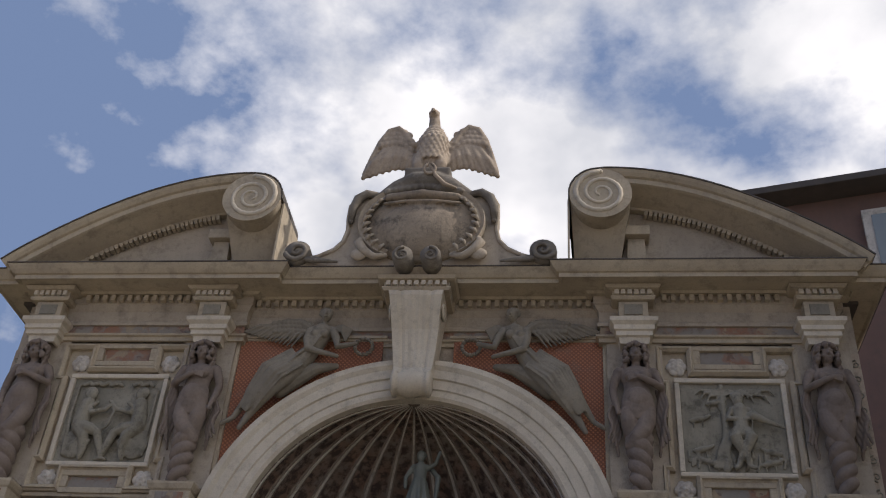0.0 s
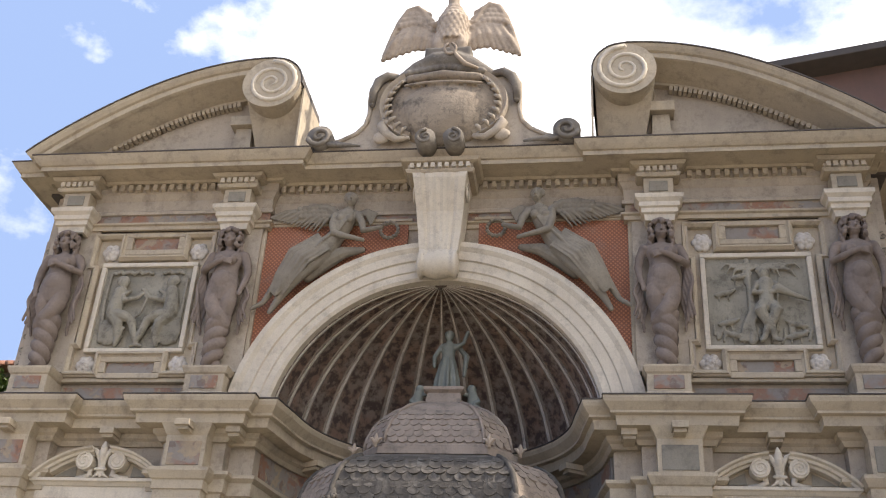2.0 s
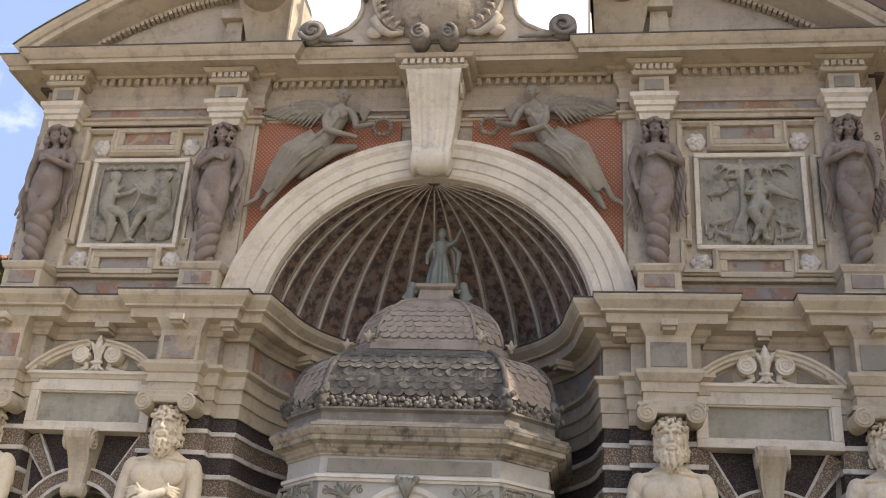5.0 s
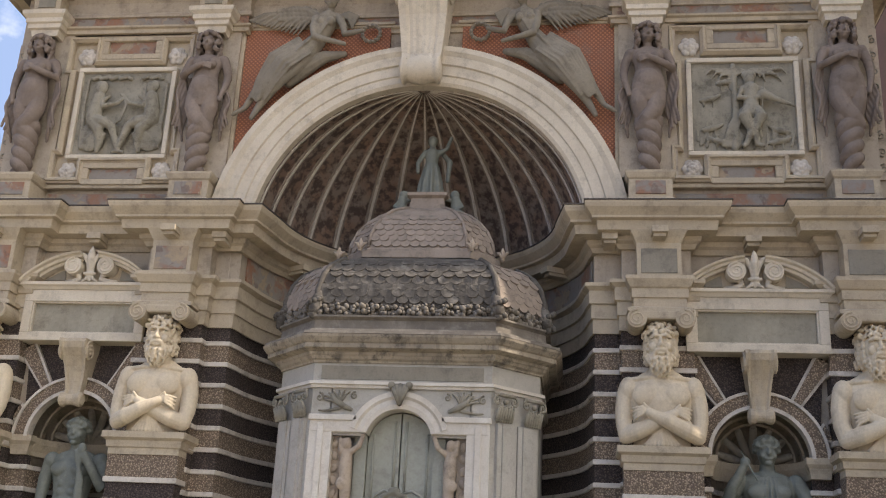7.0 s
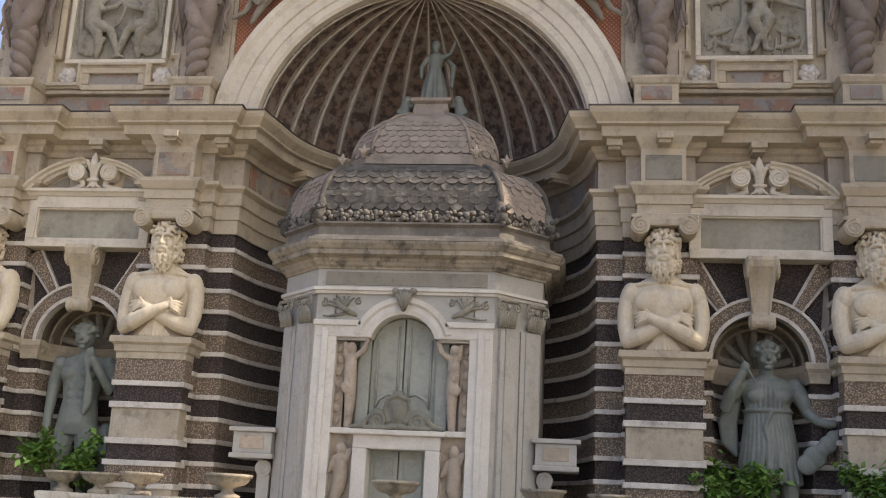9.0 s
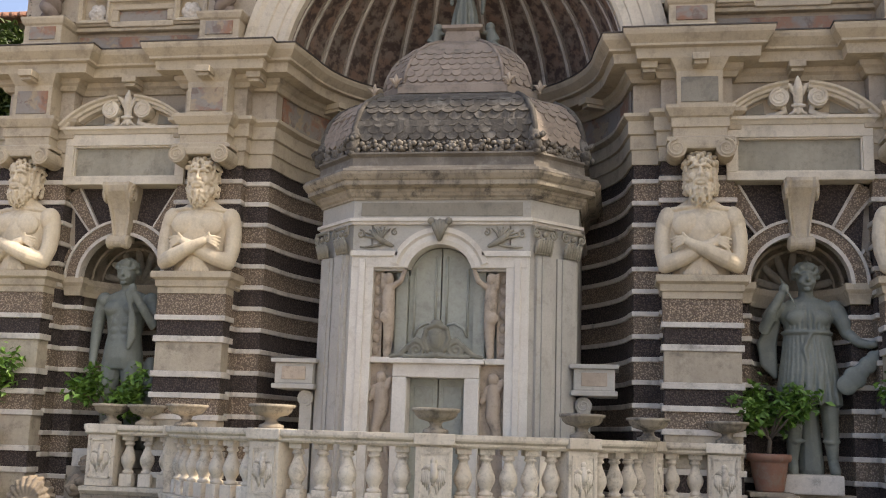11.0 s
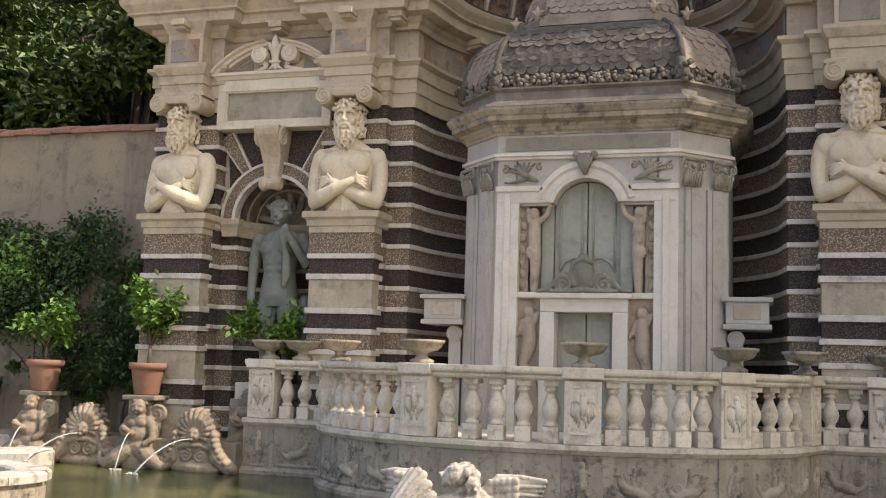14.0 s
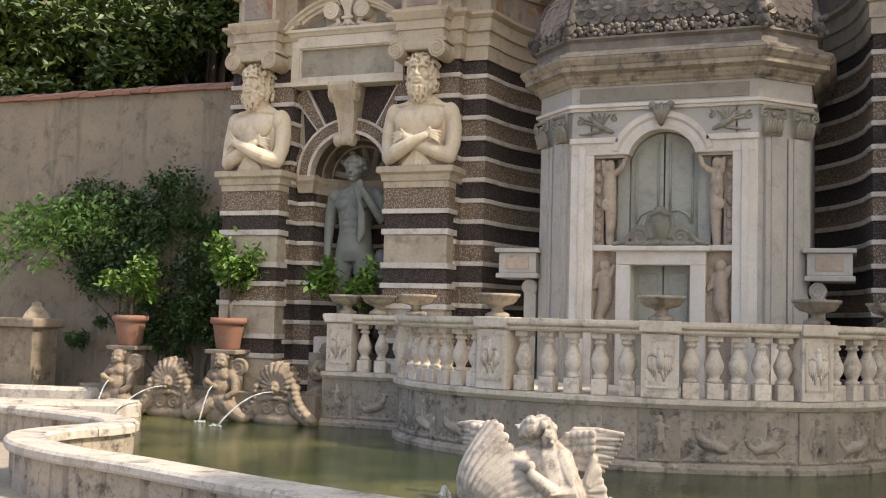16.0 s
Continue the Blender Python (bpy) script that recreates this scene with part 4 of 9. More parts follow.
def cartouche():
    c = thing("cartouche", (0, 16.7, 13.45), "weathered stone cartouche with scrolled wings and a blank shield", "cartouche")
    half = [(0.0, 13.46), (2.25, 13.46), (2.3, 13.60), (1.95, 13.70), (1.66, 13.86), (1.50, 14.06), (1.44, 14.32), (1.46, 14.62), (1.45, 14.92), (1.34, 15.14), (1.16, 15.26), (1.0, 15.26), (0.94, 15.14), (0.86, 15.12), (0.72, 15.34), (0.5, 15.5), (0.0, 15.55)]
    outline = half + [(-x, z) for x, z in reversed(half[1:-1])]
    bm = prism(bmesh.new(), outline, 16.75, 17.05)
    part("back_plate", bm, M["plaster"], c)
    # raised border that follows the outline
    for s in (-1, 1):
        bm = bmesh.new()
        pts = [(s * x * 0.985, 16.74, z, 0.045) for x, z in half[2:12]]
        limb(bm, pts, 8)
        part("border", bm, M["plaster"], c, smooth=True)
    # swelling shield, with a ledge across its upper part
    bm = bmesh.new()
    ball(bm, (0, 16.74, 14.38), (1.06, 0.28, 0.88), u=32, v=18)
    ball(bm, (0, 16.70, 14.28), (0.86, 0.34, 0.70), u=28, v=16)
    limb(bm, [(-0.72, 16.50, 14.80, 0.035), (-0.3, 16.42, 14.79, 0.04), (0.3, 16.42, 14.79, 0.04), (0.72, 16.50, 14.80, 0.035)], 8)
    limb(bm, [(-0.66, 16.55, 14.98, 0.09), (0.0, 16.48, 15.02, 0.10), (0.66, 16.55, 14.98, 0.09)], 10)
    ob = new("shield", fused(bm, "shield", M["shield"], 0.022, 1))
    ob.parent, ob.matrix_parent_inverse = c, c.matrix_basis.inverted()
    ob["label"] = "stained blank oval shield"
    for s in (-1, 1):
        # strap that frames the oval and curls at both ends
        bm = bmesh.new()
        loops = []
        for i in range(19):
            a = radians(58 - 116 * i / 18)
            cx, cz, nx, nz = 1.13 * math.cos(a), 14.42 + 0.88 * math.sin(a), math.cos(a), math.sin(a)
            loops.append([(s * (cx + nx * o), yy, cz + nz * o) for o, yy in ((-0.07, 16.66), (-0.06, 16.56), (0.0, 16.60), (0.07, 16.54), (0.10, 16.66))])
        rings(bm, loops)
        part("strap", bm, M["plaster"], c, smooth=False)
        bm = bmesh.new()
        for k in range(9):
            a = radians(40 - 11 * k)
            limb(bm, [(s * 0.98 * math.cos(a), 16.53, 14.42 + 0.80 * math.sin(a), 0.028), (s * 1.06 * math.cos(a), 16.49, 14.36 + 0.82 * math.sin(a), 0.042), (s * 1.10 * math.cos(a), 16.53, 14.30 + 0.84 * math.sin(a), 0.02)], 7)
        part("leaf_strap", bm, M["plaster"], c, smooth=True)
        bm = bmesh.new()
        limb(bm, [(s * 0.62, 16.60, 13.62, 0.05), (s * 0.82, 16.58, 13.58, 0.07), (s * 1.02, 16.58, 13.72, 0.09), (s * 1.14, 16.60, 13.92, 0.10), (s * 1.08, 16.62, 14.06, 0.05)], 9)
        ball(bm, (s * 1.12, 16.62, 13.66), (0.16, 0.07, 0.13))
        part("foot_leaf", bm, M["plaster"], c, smooth=True)
        bm = bmesh.new()
        limb(bm, [(s * 0.94, 16.70, 15.18, 0.07), (s * 1.12, 16.68, 15.20, 0.09), (s * 1.28, 16.66, 15.06, 0.10), (s * 1.36, 16.66, 14.82, 0.08), (s * 1.37, 16.67, 14.5, 0.06)], 10)
        part("ear", bm, M["lichen"], c, smooth=True)
        bm = bmesh.new()
        disc(bm, s * 2.30, 13.74, 0.25, 16.62, 17.0, 24)
        spiral(bm, s * 2.30, 13.74, 0.22, 16.60, 1.5, 0.26, -s, 200 if s < 0 else -20)
        for k in range(3):
            limb(bm, [(s * (2.18 - 0.1 * k), 16.66, 13.60, 0.05), (s * (2.05 - 0.12 * k), 16.64, 13.54, 0.05), (s * (1.85 - 0.16 * k), 16.66, 13.52, 0.025)], 7)
        part("end_scroll", bm, M["lichen"], c, smooth=True)
        bm = bmesh.new()
        disc(bm, s * 0.26, 13.50, 0.19, 16.40, 17.0, 20)
        spiral(bm, s * 0.26, 13.50, 0.16, 16.39, 1.5, 0.24, -s, 90)
        part("foot_scroll", bm, M["lichen"], c, smooth=True)
    # rocky crest under the bird, with a curled ribbon
    bm = bmesh.new()
    limb(bm, [(-0.86, 16.74, 15.12, 0.12), (-0.55, 16.7, 15.34, 0.17), (-0.2, 16.66, 15.48, 0.2), (0.2, 16.64, 15.48, 0.2), (0.5, 16.68, 15.38, 0.18), (0.82, 16.74, 15.2, 0.13)], 12)
    box(bm, -0.42, 0.5, 16.55, 17.1, 15.5, 15.80, 0.06)
    for k in range(12):
        a = -0.7 + 1.4 * k / 11
        ball(bm, (a, 16.6, 15.30 - 0.2 * abs(a)), (0.1, 0.1, 0.08), (0, 30 * a, 0), u=8, v=6)
    ob = new("crest", fused(bm, "crest", M["lichen"], 0.025, 1))
    ob.parent, ob.matrix_parent_inverse = c, c.matrix_basis.inverted()
    bm = bmesh.new()
    limb(bm, [(0.10 + 0.11 * math.cos(a / 4), 16.42, 15.62 + 0.13 * math.sin(a / 4), 0.03) for a in range(8, 33, 2)] + [(0.22, 16.42, 15.45, 0.04), (0.40, 16.44, 15.24, 0.05), (0.62, 16.5, 15.18, 0.03)], 7)
    part("ribbon", bm, M["eagle"], c, "curled pale stone ribbon", smooth=True)
    c.matrix_basis = Matrix.Translation((0, 16.32, 13.40)) @ Matrix.Diagonal((1.03, 1.0, 1.0, 1))


def eagle():
    bm = bmesh.new()
    y = 16.75
    rnd = random.Random(13)
    limb(bm, [(0.02, y + 0.04, 15.86, 0.17), (0.02, y, 16.15, 0.27), (0.03, y - 0.03, 16.45, 0.32), (0.04, y - 0.05, 16.78, 0.29), (0.03, y - 0.06, 17.05, 0.19), (0.02, y - 0.07, 17.28, 0.125), (0.01, y - 0.10, 17.48, 0.11)], 18)
    ball(bm, (0.0, y - 0.14, 17.56), (0.115, 0.16, 0.12), u=14, v=10)
    limb(bm, [(0.0, y - 0.27, 17.56, 0.06), (0.0, y - 0.36, 17.53, 0.04), (0.0, y - 0.38, 17.46, 0.018)], 8)
    for s in (-1, 1):
        limb(bm, [(s * 0.03, y - 0.22, 17.61, 0.025), (s * 0.10, y - 0.16, 17.62, 0.025)], 6)
        # feathered thighs, shanks and claws
        limb(bm, [(s * 0.2, y - 0.12, 16.35, 0.15), (s * 0.22, y - 0.18, 16.1, 0.13), (s * 0.2, y - 0.16, 15.9, 0.08)], 10)
        for q in (-1, 0, 1):
            limb(bm, [(s * 0.2, y - 0.16, 15.88, 0.05), (s * 0.2 + 0.09 * q, y - 0.30, 15.80, 0.04)], 7)
        # wing: a plate with a rounded shoulder and a scalloped lower edge
        plate = [(0.20, 16.86), (0.42, 16.80), (0.54, 17.02), (0.66, 17.16), (0.82, 17.18), (0.98, 17.06), (1.12, 16.76), (1.24, 16.34), (1.38, 15.80), (1.22, 15.84), (1.0, 15.98), (0.75, 16.06), (0.48, 16.12), (0.24, 16.18)]
        prism(bm, [(s * x, z) for x, z in plate], y - 0.02, y + 0.09)
        limb(bm, [(s * 0.22, y - 0.03, 16.80, 0.10), (s * 0.44, y - 0.02, 16.74, 0.10), (s * 0.58, y - 0.01, 17.0, 0.10), (s * 0.72, y, 17.12, 0.095), (s * 0.90, y, 17.06, 0.085), (s * 1.06, y, 16.76, 0.075), (s * 1.2, y, 16.34, 0.06), (s * 1.33, y, 15.88, 0.045)], 10)
        for i in range(9):
            f = i / 8
            x0, z0 = s * (0.34 + 0.62 * f), 16.50 + 0.08 * math.sin(math.pi * f)
            x1, z1 = s * (0.34 + 1.0 * f), 16.12 - 0.34 * f ** 1.3
            limb(bm, [(x0, y - 0.03, z0, 0.06), ((x0 + x1) / 2, y - 0.055 + 0.02 * (i % 2), (z0 + z1) / 2, 0.072), (x1, y + 0.01, z1, 0.05)], 8)
        for j in range(4):
            n = 7 - j
            for i in range(n):
                f = (i + 0.5 * (j % 2)) / 6
                ball(bm, (s * (0.42 + 0.62 * f), y - 0.07 + 0.01 * j, 16.62 + 0.13 * j + 0.05 * math.sin(math.pi * f)), (0.07, 0.035, 0.085), (0, -s * 14, 0), u=9, v=7)
    for row in range(9):
        z = 16.25 + 0.11 * row
        r = 0.30 if z < 16.8 else 0.30 - 0.42 * (z - 16.8)
        n = 9 if r > 0.2 else 7
        for k in range(n):
            a = -1.5 + 3.0 * (k + 0.5 * (row % 2)) / (n - 0.5)
            ball(bm, (0.03 + r * math.sin(a), y - 0.05 - r * math.cos(a), z), (0.05, 0.03, 0.07), (0, rnd.uniform(-10, 10), 0), u=7, v=5)
    # wings raised
    for v in bm.verts:
        v.co.x *= 1.05
        v.co.z += 0.17 * min(max((abs(v.co.x) - 0.38) / 0.3, 0.0), 1.0)
    ob = new("eagle_statue", fused(bm, "eagle_statue", M["eagle"], 0.022, 1))
    tagged(ob, "ochre stone eagle with spread wings on the cartouche", "statue")


def spandrel_angel():
    """Winged figure seated on the arch with draped legs; the same carving, mirrored on the other side."""
    bm = bmesh.new()
    y = 17.04
    rnd = random.Random(17)
    # head with bound hair
    ball(bm, (1.78, y - 0.12, 12.66), (0.10, 0.12, 0.135), u=16, v=12)
    ball(bm, (1.80, y - 0.08, 12.72), (0.125, 0.12, 0.10), u=14, v=10)
    ball(bm, (1.82, y - 0.05, 12.82), (0.05, 0.06, 0.05))
    for k in range(16):
        a = 2 * math.pi * k / 16
        ball(bm, (1.80 + 0.118 * math.cos(a), y - 0.08 - 0.05 * abs(math.sin(a)), 12.72 + 0.08 * math.sin(a)), 0.034, u=7, v=5)
    limb(bm, [(1.76, y - 0.235, 12.67, 0.012), (1.755, y - 0.26, 12.625, 0.022)], 6)
    limb(bm, [(1.73, y - 0.225, 12.58, 0.012), (1.79, y - 0.23, 12.58, 0.012)], 6)
    limb(bm, [(1.80, y - 0.06, 12.58, 0.062), (1.84, y - 0.04, 12.42, 0.075)], 10)
    # torso turned a little, leaning back
    limb(bm, [(1.64, y - 0.05, 12.34, 0.095), (1.84, y - 0.05, 12.39, 0.12), (2.05, y - 0.03, 12.33, 0.10)], 12)
    limb(bm, [(1.84, y - 0.06, 12.30, 0.19), (1.90, y - 0.05, 12.12, 0.18), (1.98, y - 0.04, 11.94, 0.155), (2.08, y - 0.05, 11.78, 0.18), (2.20, y - 0.06, 11.62, 0.22)], 16)
    for q in (-1, 1):
        ball(bm, (1.85 + q * 0.095, y - 0.20, 12.20), (0.085, 0.075, 0.085))
    # arms: one lifts the wreath, one rests on the arch
    limb(bm, [(1.62, y - 0.08, 12.32, 0.085), (1.52, y - 0.14, 12.12, 0.072), (1.47, y - 0.18, 11.93, 0.065), (1.34, y - 0.17, 11.96, 0.055), (1.17, y - 0.12, 12.03, 0.042)], 11)
    limb(bm, [(2.06, y - 0.10, 12.30, 0.088), (2.07, y - 0.2, 12.06, 0.075), (2.02, y - 0.24, 11.86, 0.07), (1.82, y - 0.26, 11.78, 0.058), (1.58, y - 0.22, 11.74, 0.045), (1.46, y - 0.19, 11.72, 0.04)], 11)
    # legs under thin cloth: knees forward, shins along the curve
    limb(bm, [(2.22, y - 0.08, 11.62, 0.19), (2.48, y - 0.18, 11.54, 0.15), (2.76, y - 0.24, 11.42, 0.12), (2.92, y - 0.17, 11.16, 0.09), (3.06, y - 0.08, 10.84, 0.085), (3.26, y - 0.05, 10.50, 0.05), (3.34, y - 0.08, 10.42, 0.045)], 14)
    limb(bm, [(2.20, y - 0.06, 11.50, 0.17), (2.40, y - 0.14, 11.24, 0.13), (2.58, y - 0.18, 11.0, 0.105), (2.78, y - 0.12, 10.78, 0.08), (2.98, y - 0.05, 10.56, 0.075), (3.12, y - 0.04, 10.30, 0.045)], 14)
    ball(bm, (3.40, y - 0.10, 10.38), (0.10, 0.05, 0.04), (0, 40, 0))
    # folds: from the hips over both legs, then hanging between the shins
    for i in range(22):
        f = i / 21
        x0, z0 = 2.06 + 0.26 * f, 11.84 - 0.34 * (1 - f)
        x1, z1 = 2.40 + 0.40 * f, 11.20 + 0.26 * f
        x2, z2 = 2.66 + 0.36 * f, 10.88 + 0.12 * f
        x3, z3 = 2.86 + 0.28 * f, 10.62 + 0.04 * math.sin(9 * f)
        d = 0.07 * math.sin(math.pi * f)
        limb(bm, [(x0, y - 0.25, z0, 0.018), (x1, y - 0.32 - 0.4 * d + rnd.uniform(-0.02, 0.02), z1, 0.022), (x2, y - 0.25 - 0.3 * d, z2, 0.024), (x3, y - 0.15 - 0.3 * d, z3, 0.02)], 6)
    for i in range(9):
        f = i / 8
        limb(bm, [(2.02 + 0.02 * i, y - 0.21, 11.92 - 0.03 * i, 0.022), (2.16 + 0.03 * i, y - 0.30, 11.70 - 0.035 * i, 0.024), (2.36 + 0.03 * i, y - 0.22, 11.66 - 0.05 * i, 0.016)], 6)
        limb(bm, [(1.70 + 0.03 * i, y - 0.18, 12.36 - 0.01 * abs(i - 4), 0.013), (1.82 + 0.025 * i, y - 0.235, 12.10, 0.016), (1.93 + 0.02 * i, y - 0.21, 11.92 - 0.01 * i, 0.014)], 6)
    # spread wing: a raised arm, three rows of feathers
    limb(bm, [(2.04, y + 0.02, 12.40, 0.09), (2.26, y + 0.02, 12.56, 0.085), (2.55, y + 0.03, 12.62, 0.06), (2.86, y + 0.06, 12.56, 0.035)], 10)
    for i in range(15):
        f = i / 14
        x0, z0 = 2.10 + 0.70 * (1 - f), 12.56 - 0.12 * f
        x1, z1 = 3.42 - 0.98 * f ** 1.2, 12.42 - 0.34 * f
        limb(bm, [(x0, y + 0.05, z0, 0.03), ((x0 + x1) / 2, y + 0.03 - 0.025 * (i % 2), (z0 + z1) / 2 + 0.03, 0.032), (x1, y + 0.08, z1, 0.018)], 7)
    for j in range(3):
        for i in range(9):
            ball(bm, (2.14 + 0.085 * i - 0.02 * j, y - 0.02 + 0.012 * j, 12.54 - 0.085 * j + 0.03 * math.sin(0.35 * i)), (0.06, 0.03, 0.05), (0, 25, 0), u=8, v=6)
    for i in range(8):
        f = i / 7
        limb(bm, [(1.64, y + 0.04, 12.44 - 0.05 * f, 0.05), (1.48, y + 0.02, 12.50 - 0.12 * f, 0.04), (1.28 + 0.12 * f, y + 0.05, 12.44 - 0.26 * f, 0.018)], 7)
    # wreath
    for i in range(26):
        a = 2 * math.pi * i / 26
        ball(bm, (1.02 + 0.17 * math.cos(a), y + 0.06 - 0.03 * (i % 2), 12.06 + 0.17 * math.sin(a)), (0.045, 0.045, 0.03), (0, 40 - math.degrees(a), 0), u=7, v=5)
    # seat of cloth on the arch
    limb(bm, [(1.50, y + 0.02, 11.62, 0.06), (1.85, y + 0.0, 11.56, 0.12), (2.2, y + 0.02, 11.36, 0.16), (2.5, y + 0.04, 11.08, 0.12)], 10)
    return fused(bm, "angel_statue", M["angel"], 0.0115, 0)


keystone()
pediment(-1)
pediment(1)
cartouche()
eagle()
angel_mesh = spandrel_angel()
for s in (1, -1):
    ob = new("angel_statue", angel_mesh)
    ob.matrix_basis = Matrix.Diagonal((s, 1, 1, 1))
    tagged(ob, "grey stone winged figure reclining on the arch", "statue", "winged figures over the arch")


def caryatid_mesh():
    """Standing figure whose legs turn into two twisted tails."""
    bm = bmesh.new()
    rnd = random.Random(23)
    trunk(bm, [(1.28, 0.25, 0.18, -0.02), (1.42, 0.295, 0.215, -0.03), (1.56, 0.30, 0.225, -0.04), (1.72, 0.275, 0.21, -0.05), (1.88, 0.23, 0.175, -0.03), (2.0, 0.235, 0.17, -0.01), (2.14, 0.275, 0.185, -0.01), (2.24, 0.30, 0.165, 0.0), (2.31, 0.27, 0.13, 0.01), (2.36, 0.13, 0.10, 0.01)])
    ball(bm, (0, -0.185, 1.67), (0.19, 0.11, 0.20), u=18, v=12)
    for s in (-1, 1):
        ball(bm, (s * 0.125, -0.165, 2.11), (0.10, 0.085, 0.10), u=14, v=10)
        ball(bm, (s * 0.30, 0.0, 2.25), (0.10, 0.105, 0.10))
    # thighs close on each other and pass into the tails
    limb(bm, [(-0.145, -0.05, 1.46, 0.165), (-0.135, -0.08, 1.26, 0.165), (-0.07, -0.12, 1.08, 0.145), (0.05, -0.13, 0.94, 0.13), (0.14, -0.06, 0.83, 0.12)], 16)
    limb(bm, [(0.145, -0.05, 1.46, 0.165), (0.15, -0.06, 1.26, 0.16), (0.12, -0.02, 1.08, 0.14), (0.0, 0.05, 0.92, 0.13)], 16)
    for k in (0, 1):
        pts = []
        for i in range(60):
            f = i / 59
            a = k * math.pi + 0.35 - f * 2.05 * 2 * math.pi
            pts.append((0.115 * math.cos(a) * (1 - 0.22 * f), 0.105 * math.sin(a), 0.98 - 0.93 * f, 0.135 - 0.04 * f))
        limb(bm, pts, 12)
    # neck, head and features
    limb(bm, [(0, 0.0, 2.30, 0.085), (0, -0.04, 2.47, 0.075)], 12)
    ball(bm, (0, -0.075, 2.58), (0.12, 0.14, 0.165), u=18, v=14)
    ball(bm, (0, -0.13, 2.50), (0.07, 0.07, 0.07))
    limb(bm, [(0, -0.205, 2.615, 0.016), (0, -0.235, 2.55, 0.025)], 8)
    for s in (-1, 1):
        limb(bm, [(s * 0.02, -0.205, 2.63, 0.016), (s * 0.09, -0.18, 2.635, 0.017)], 6)
        ball(bm, (s * 0.055, -0.185, 2.59), (0.026, 0.018, 0.014), u=8, v=6)
        ball(bm, (s * 0.07, -0.165, 2.535), (0.04, 0.04, 0.04), u=8, v=6)
    limb(bm, [(-0.032, -0.2, 2.493, 0.014), (0.032, -0.2, 2.493, 0.014)], 6)
    for k in range(90):
        a = rnd.uniform(0.75, 2 * math.pi - 0.75)
        z = rnd.uniform(2.40, 2.74)
        r = 0.205 - 0.35 * max(z - 2.66, 0)
        ball(bm, (r * math.sin(a) * 1.02, -0.05 - r * math.cos(a), z), rnd.uniform(0.035, 0.055), u=7, v=5)
    for k in range(40):
        a, e = rnd.uniform(0, 2 * math.pi), rnd.uniform(0.55, 1.5)
        ball(bm, (0.19 * math.sin(a) * math.cos(e), -0.06 - 0.2 * math.cos(a) * math.cos(e), 2.60 + 0.21 * math.sin(e)), rnd.uniform(0.04, 0.055), u=7, v=5)
    for s in (-1, 1):
        for q in range(3):
            limb(bm, [(s * 0.17, -0.04 + 0.04 * q, 2.46, 0.045), (s * (0.21 + 0.02 * q), -0.06 + 0.05 * q, 2.36, 0.04), (s * 0.17, -0.08 + 0.05 * q, 2.28, 0.025)], 7)
    # one arm across the breast, the other hanging to the hip
    limb(bm, [(-0.31, 0.0, 2.25, 0.095), (-0.39, -0.01, 2.08, 0.085), (-0.42, -0.06, 1.93, 0.078), (-0.30, -0.18, 1.95, 0.068), (-0.10, -0.265, 2.02, 0.052), (0.02, -0.28, 2.06, 0.045)], 12)
    for k in range(4):
        limb(bm, [(0.02, -0.285, 2.085 - 0.025 * k, 0.02), (0.10, -0.28, 2.09 - 0.033 * k, 0.018), (0.16, -0.255, 2.075 - 0.036 * k, 0.013)], 6)
    limb(bm, [(0.31, 0.0, 2.25, 0.095), (0.39, 0.0, 2.05, 0.085), (0.42, 0.0, 1.88, 0.075), (0.40, -0.06, 1.68, 0.062), (0.36, -0.10, 1.52, 0.045), (0.35, -0.11, 1.42, 0.04)], 12)
    # cloth gathered at both hips, falling in waved edges
    for s, top in ((-1, 1.95), (1, 1.60)):
        for k in range(6):
            o = 0.028 * k
            pts = []
            for i in range(9):
                f = i / 8
                pts.append((s * (0.34 + o + 0.035 * math.sin(9 * f + k)), 0.10 - 0.028 * k + 0.02 * math.sin(7 * f), top - (top - 0.72 - 0.05 * k) * f, 0.032 - 0.012 * abs(f - 0.5)))
            limb(bm, pts, 7)
    return fused(bm, "caryatid_statue", M["figure"], 0.0125, 1)


cary = caryatid_mesh()
for i, x in enumerate((-7.36, -4.03, 4.03, 7.36)):
    ob = new("caryatid_statue", cary)
    ob.matrix_basis = pose(x, 16.9, 9.13) @ Matrix.Diagonal((1 if i % 2 else -1, 1, 1.02, 1))
    tagged(ob, "dark grey stone caryatid with twisted tails on a pedestal", "statue", "caryatids of the upper storey")


